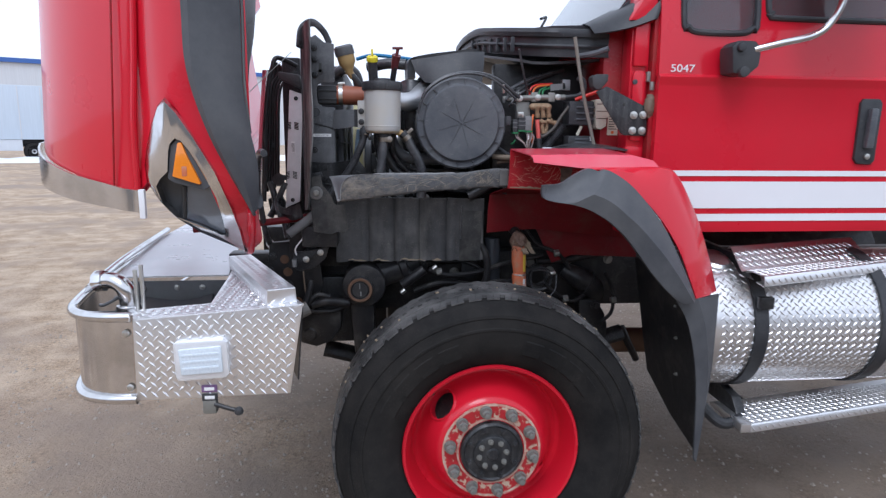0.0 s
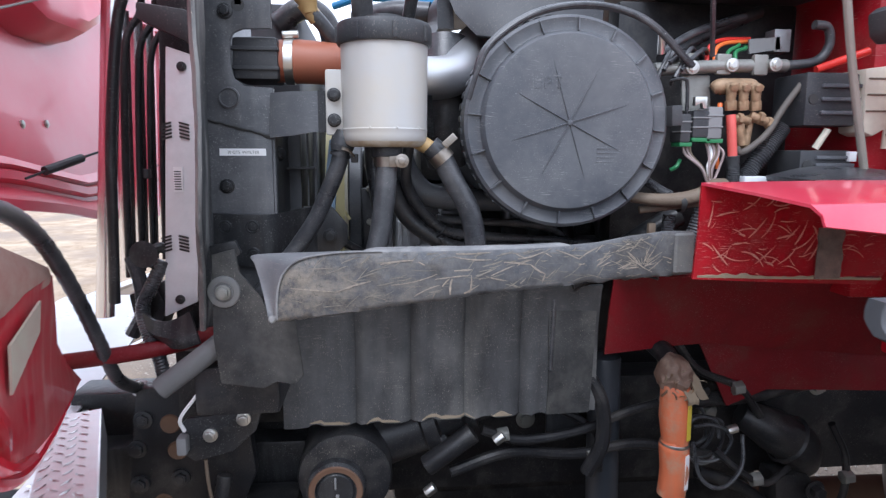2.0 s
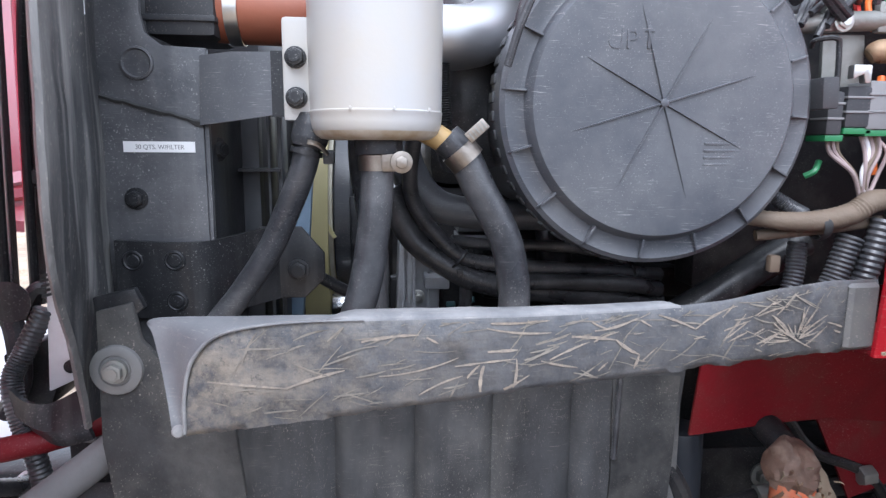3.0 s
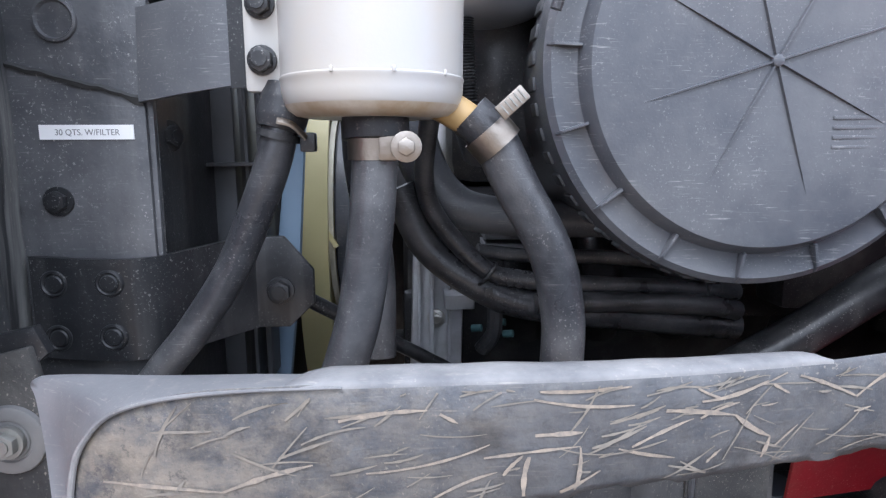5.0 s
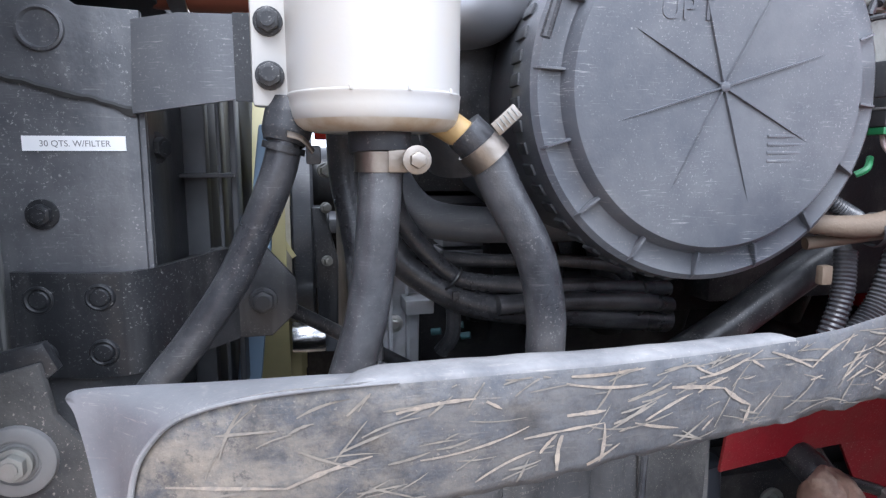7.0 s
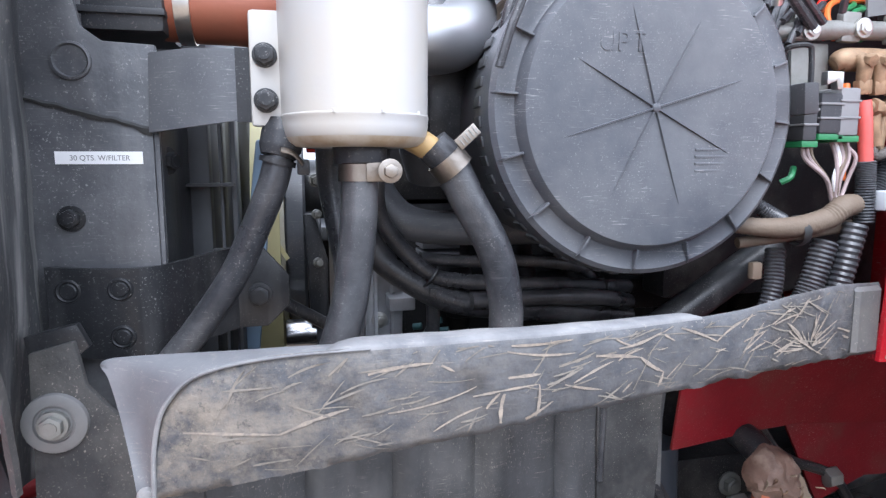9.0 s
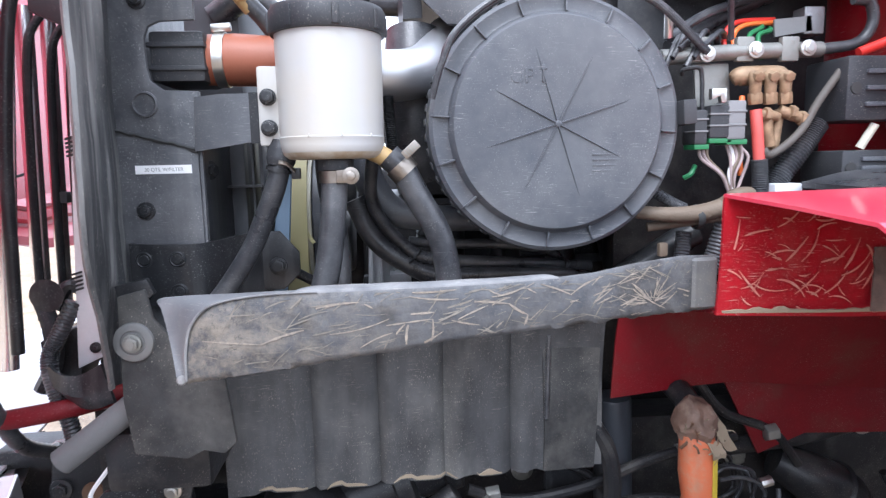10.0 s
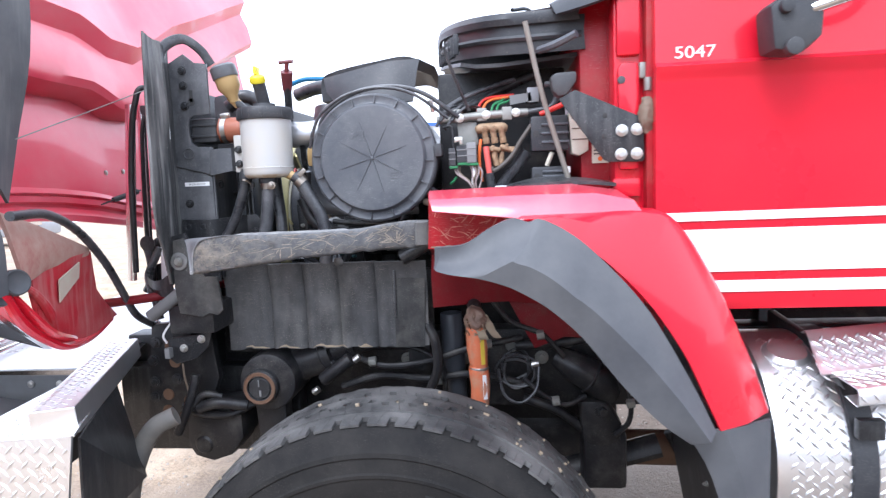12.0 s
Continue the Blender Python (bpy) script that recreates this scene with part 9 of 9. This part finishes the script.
    part("slack_arm", prism([(0.46, 0.90), (0.54, 0.90), (0.585, 0.83), (0.58, 0.77), (0.52, 0.755), (0.47, 0.77)], 0.57, 0.64, bev=0.02), M_GREASE_SHADE, ch)
    part("chamber_foot", box(0.47, 0.60, 0.58, 0.68, 0.62, 0.80, 0.02), M_GREASE_SHADE, ch)
    part("shock_absorber", cyl((0.10, 0.62, 0.75), (0.09, 0.62, 1.16), 0.034, 20, b=0.006), material("dull blue-black steel", (0.03, 0.034, 0.042), 0.45, bump=0.05), truck, "dark shock absorber")
    rng = random.Random(12)
    for k in range(6):
        q0, rx, rz = rng.uniform(0, 6), rng.uniform(0.035, 0.06), rng.uniform(0.03, 0.05)
        a = [(0.28 + rng.uniform(-0.004, 0.004) + rx * math.cos(q + q0), 0.54 + 0.014 * k + 0.006 * math.sin(q), 0.995 + rng.uniform(-0.004, 0.004) + rz * math.sin(q + q0)) for q in np.linspace(0, 5.6, 10)]
        part("coiled_line", tube(a, 0.0036, 8, 5), M_RUBBER, truck, "loosely coiled thin black air line")
    part("slack_line", tube([(0.23, 0.50, 1.02), (0.245, 0.49, 0.95), (0.29, 0.49, 0.925), (0.335, 0.50, 0.96), (0.345, 0.52, 1.02)], 0.004, 8), M_RUBBER, truck)
    part("frame_pipe", tube([(0.28, 0.60, 1.06), (0.42, 0.60, 1.07), (0.58, 0.60, 1.10)], 0.016, 12), M_GREASE_SHADE, truck)
    part("frame_pipe", tube([(0.30, 0.60, 0.90), (0.40, 0.60, 0.86), (0.48, 0.60, 0.80)], 0.014, 12), M_GREASE_SHADE, truck)
    part("line_fitting", cyl((0.325, 0.54, 1.02), (0.345, 0.54, 1.025), 0.009, 8, b=0.001), M_STEEL, truck)
    # Orange-wrapped hose.
    o = part("orange_wrap", tube([(0.176, 0.47, 0.93), (0.180, 0.47, 0.98), (0.176, 0.47, 1.03), (0.178, 0.47, 1.035), (0.174, 0.47, 1.09), (0.172, 0.47, 1.14), (0.172, 0.475, 1.165)], [0.026, 0.027, 0.028, 0.024, 0.029, 0.027, 0.022], 20), M_ORANGE_TAPE, truck, "orange plastic wrap taped round a hose")
    part("tape_band", lathe([(0.0268, -0.004), (0.028, 0.0), (0.0268, 0.004)], (0.177, 0.47, 1.035), axis=(0, 0, 1), seg=24), M_STEEL, o, "grey tape")
    part("reflective_strip", sheet([[(0.189, 0.4465, 0.95), (0.199, 0.4525, 0.95)], [(0.187, 0.444, 1.02), (0.197, 0.45, 1.02)]], 0.001), M_LABEL, o)
    part("yellow_strip", sheet([[(0.186, 0.4435, 1.05), (0.196, 0.449, 1.05)], [(0.184, 0.443, 1.13), (0.194, 0.449, 1.13)]], 0.001), M_WIRE_YELLOW, o)
    rng = random.Random(9)
    t = tube([(0.172, 0.474, 1.140), (0.173, 0.476, 1.158), (0.170, 0.478, 1.174), (0.172, 0.484, 1.192), (0.174, 0.492, 1.204)], [0.0275, 0.033, 0.031, 0.024, 0.010], 26, 5)
    for v in t.verts:
        v.co += Vector((noise.noise(v.co * 60), noise.noise(v.co * 60 + Vector((7, 0, 0))), noise.noise(v.co * 60 + Vector((0, 7, 0))))) * 0.0075
    part("frayed_top", t, material("crumpled muddy wrap", (0.2, 0.12, 0.085), 0.6, other=(0.07, 0.05, 0.04), grain=45, grain_amount=0.8, bump=0.4, bump_scale=80, dust=(0.36, 0.28, 0.22), dust_amount=0.7, dust_scale=30, patch_edge=(0.5, 0.7)), o, "crumpled muddy end of the wrap", sharp=0.5)
    for x0, x1, z0, z1, y0 in ((0.192, 0.232, 1.182, 1.118, 0.478), (0.185, 0.196, 1.148, 1.120, 0.449)):
        rows = [[(x0 + (x1 - x0) * s + q * 0.011 + 0.004 * noise.noise((s * 5, q * 3, x0 * 90)), y0 - 0.010 * math.sin(2.6 * s) + 0.004 * q, z0 + (z1 - z0) * s + 0.005 * noise.noise((s * 4, q * 5, z0 * 70))) for s in (0, 0.2, 0.4, 0.6, 0.8, 1.0)] for q in (-1, -0.3, 0.4, 1)]
        part("hanging_flap", sheet(rows, 0.002), rng.choice((M_RUST, M_MUD)), o, "torn flap of the wrap")
    for k in range(18):
        p = Vector((0.172 + rng.uniform(-0.028, 0.028), 0.452 + rng.uniform(-0.02, 0.01), 1.155 + rng.uniform(-0.02, 0.03)))
        q = p + Vector((rng.uniform(-0.012, 0.012), rng.uniform(-0.008, 0.008), rng.uniform(-0.022, 0.010)))
        part("torn_shred", tube([p, p.lerp(q, 0.5) + Vector((0, -0.004, 0.003)), q], rng.uniform(0.0009, 0.0028), 5, 3, flat=0.4), rng.choice((M_RUST, M_MUD, M_BRASS)), o)
    part("hose_inside", tube([(0.172, 0.48, 1.15), (0.17, 0.50, 1.19), (0.16, 0.56, 1.21)], 0.02, 12), M_GREASE_SHADE, o)
    # Steering gear with its round cap.
    s = part("steering_gear", cyl((-0.44, 0.47, 0.995), (-0.44, 0.66, 0.995), 0.085, 32, b=0.012), M_GREASE_SHADE, truck, "black steering gear housing")
    part("gear_cap", lathe([(0.0, 0.006), (0.030, 0.006), (0.034, 0.002), (0.036, 0.007), (0.047, 0.007), (0.052, 0.0), (0.052, -0.03)], (-0.455, 0.452, 0.985), axis=(0, -1, 0), seg=36), M_STEEL_BLACK, s)
    part("rust_ring", lathe([(0.037, 0.0075), (0.046, 0.0085), (0.048, 0.0065)], (-0.455, 0.452, 0.985), axis=(0, -1, 0), seg=36), M_RUST, s, "rusty ring on the cap")
    part("index_mark", box(-0.457, -0.4535, 0.4425, 0.4455, 0.99, 1.012, 0.001), M_GREYPLUG, s)
    part("index_mark", box(-0.455, -0.449, 0.4425, 0.4455, 0.962, 0.98, 0.001), M_GREYPLUG, s)
    way = Vector((0.22, 0.0, 0.075)).normalized()
    base = Vector((-0.42, 0.575, 1.005))
    part("gear_body", lathe([(0.0, 0.30), (0.030, 0.30), (0.034, 0.285), (0.034, 0.24), (0.046, 0.235), (0.046, 0.215), (0.040, 0.21), (0.040, 0.165), (0.058, 0.16), (0.060, 0.135), (0.052, 0.13), (0.055, 0.0)], base, axis=way, seg=32), M_GREASE_SHADE, s, "black steering gear cylinder with flanges")
    for k in range(6):
        a = radians(60 * k)
        part("flange_bolt", bolt(base + way * 0.16 + Vector((-0.32 * math.cos(a), math.sin(a), 0.94 * math.cos(a))) * 0.050, way, 0.007, h=0.01), M_STEEL_BLACK, s)
    part("gear_valve", cyl((-0.29, 0.52, 0.985), (-0.20, 0.52, 1.05), 0.02, 18, b=0.004), M_GREASE_SHADE, s)
    for p in ((-0.172, 0.45, 1.064), (-0.296, 0.45, 0.971)):
        part("bright_fitting", cyl(p, (p[0] + 0.016, p[1], p[2] + 0.012), 0.010, 8, b=0.002), M_STEEL, s)
    part("pitman_arm", prism([(-0.50, 0.94), (-0.40, 0.94), (-0.40, 0.70), (-0.48, 0.70)], 0.50, 0.56, bev=0.015), M_GREASE_SHADE, s)
    # Front frame bracket with its holes, spring hanger, small bracket and wiring.
    f = part("front_bracket", prism([(-0.84, 0.86), (-0.80, 1.165), (-0.62, 1.18), (-0.60, 1.0), (-0.63, 0.93), (-0.70, 0.80)], 0.50, 0.53, bev=0.006), M_GREASE_SHADE, truck, "black front frame bracket with bolt holes")
    for x, z in ((-0.803, 1.056), (-0.803, 0.989), (-0.807, 0.942), (-0.732, 0.998), (-0.79, 1.11)):
        part("bracket_bolt", bolt((x, 0.498, z), r=0.011, h=0.008), M_STEEL_BLACK, f)
    for x, z in ((-0.745, 1.10), (-0.735, 1.05), (-0.70, 1.085), (-0.70, 0.93), (-0.765, 0.95), (-0.77, 0.90), (-0.72, 0.88)):
        part("bracket_hole", lathe([(0.0, 0.001), (0.012, 0.002), (0.016, 0.003), (0.018, 0.0)], (x, 0.4995, z), axis=(0, -1, 0), seg=20), M_RUST, f, "rusty rimmed bolt hole")
    part("spring_hanger", prism([(-0.70, 0.93), (-0.53, 0.93), (-0.53, 0.82), (-0.57, 0.765), (-0.63, 0.745), (-0.69, 0.76), (-0.71, 0.80)], 0.48, 0.60, bev=0.02), M_GREASE_SHADE, truck, "black spring hanger")
    part("hanger_pin", lathe([(0.0, 0.006), (0.022, 0.005), (0.028, 0.0)], (-0.655, 0.48, 0.80), axis=(0, -1, 0), seg=24), M_GREASE_SHADE, truck)
    sb = part("sensor_bracket", prism([(-0.70, 1.135), (-0.69, 1.145), (-0.60, 1.155), (-0.572, 1.18), (-0.565, 1.17), (-0.58, 1.12), (-0.62, 1.085), (-0.68, 1.07), (-0.70, 1.085)], 0.414, 0.422, bev=0.002), M_STEEL_BLACK, truck, "black bracket with two bright bolts")
    for x, z in ((-0.653, 1.116), (-0.599, 1.142)):
        part("bracket_bolt", bolt((x, 0.413, z), r=0.0085, h=0.008, washer=1.4), M_STEEL, sb, "bright zinc bolt")
    part("bracket_hole", box(-0.632, -0.624, 0.4125, 0.4145, 1.121, 1.131, 0.0005), M_INK, sb)
    part("wire_plug", box(-0.703, -0.687, 0.395, 0.42, 1.09, 1.12, 0.004), M_GREYPLUG, truck, "pale wire connector")
    part("tan_wire", tube([(-0.665, 0.42, 1.07), (-0.663, 0.42, 1.03), (-0.66, 0.43, 0.98)], 0.003, 8), M_LOOM, truck)
    for pts, rr in (([(-0.70, 0.42, 0.86), (-0.67, 0.42, 0.92), (-0.65, 0.43, 0.98), (-0.64, 0.44, 1.03)], 0.013), ([(-0.64, 0.44, 0.93), (-0.58, 0.44, 0.945), (-0.50, 0.46, 0.93)], 0.016), ([(-0.66, 0.43, 0.93), (-0.62, 0.44, 0.97), (-0.57, 0.45, 0.96)], 0.010)):
        part("frame_loom", tube(pts, rr, 12, 12, ridges=0.04), M_GREASE_SHADE, truck, "black taped frame loom")
    part("low_hose", tube([(-0.64, 0.32, 0.955), (-0.69, 0.30, 0.93), (-0.73, 0.29, 0.87), (-0.76, 0.28, 0.78), (-0.78, 0.28, 0.68)], 0.026, 16), material("dusty grey pipe", (0.13, 0.125, 0.118), 0.6, other=(0.07, 0.068, 0.065), grain=30, bump=0.1, dust=(0.3, 0.27, 0.23), dust_amount=0.5, dust_scale=12), truck, "thick dusty grey pipe hanging low")
    # Air lines, fittings and brackets along the frame.
    for pts, rr in (([(-0.18, 0.54, 1.045), (-0.10, 0.54, 1.02), (0.02, 0.55, 1.03), (0.14, 0.57, 1.06), (0.30, 0.58, 1.09)], 0.011), ([(-0.24, 0.55, 0.955), (-0.12, 0.56, 0.985), (0.02, 0.57, 0.97), (0.16, 0.58, 0.98), (0.34, 0.58, 0.94)], 0.013),
                    ([(-0.16, 0.56, 1.075), (-0.02, 0.57, 1.065), (0.06, 0.57, 1.01), (0.07, 0.57, 0.93)], 0.009), ([(0.02, 0.53, 1.16), (0.05, 0.52, 1.10), (0.055, 0.52, 1.02), (0.03, 0.53, 0.95)], 0.017),
                    ([(0.22, 0.57, 1.20), (0.27, 0.57, 1.14), (0.36, 0.57, 1.10), (0.42, 0.58, 1.03)], 0.010), ([(0.30, 0.54, 0.98), (0.36, 0.53, 0.93), (0.42, 0.54, 0.90), (0.48, 0.56, 0.92)], 0.008),
                    ([(0.56, 0.55, 1.02), (0.60, 0.55, 0.94), (0.60, 0.55, 0.85), (0.56, 0.56, 0.80)], 0.009), ([(-0.50, 0.50, 0.92), (-0.56, 0.47, 0.90), (-0.64, 0.46, 0.905), (-0.70, 0.46, 0.93)], 0.013)):
        part("air_line", tube(pts, rr * 0.85, 10, 10), M_GREASE_SHADE, truck, "black air line along the frame")
    for x, y, z in ((-0.14, 0.535, 1.034), (0.05, 0.555, 0.968), (0.20, 0.57, 1.072), (0.352, 0.562, 1.10), (0.39, 0.535, 0.912), (0.602, 0.545, 0.90)):
        part("line_nut", cyl((x - 0.01, y, z), (x + 0.012, y, z + 0.003), 0.015, 6, b=0.002), M_NUT, truck, "dull hexagonal line fitting")
    for x, z in ((-0.06, 1.00), (0.12, 1.00), (0.27, 1.04), (0.44, 1.05), (0.62, 1.05), (0.36, 1.00)):
        part("rail_bolt", bolt((x, 0.678, z), r=0.014, h=0.014), M_NUT, truck)
    part("line_bracket", prism([(-0.04, 1.09), (0.02, 1.09), (0.03, 1.03), (0.0, 0.99), (-0.04, 1.01)], 0.585, 0.592, bev=0.002), M_STEEL_BLACK, truck, "small black line bracket")
    part("mount_block", box(-0.66, -0.53, 0.36, 0.50, 1.17, 1.25, 0.01), M_GREASE_SHADE, truck)
    # Dark plate added behind the splash sheet for the shade there.
    part("shade_plate", box(-0.62, 0.04, 0.60, 0.62, 1.05, 1.30, 0.004), M_GREASE_SHADE, truck)


build_engine()
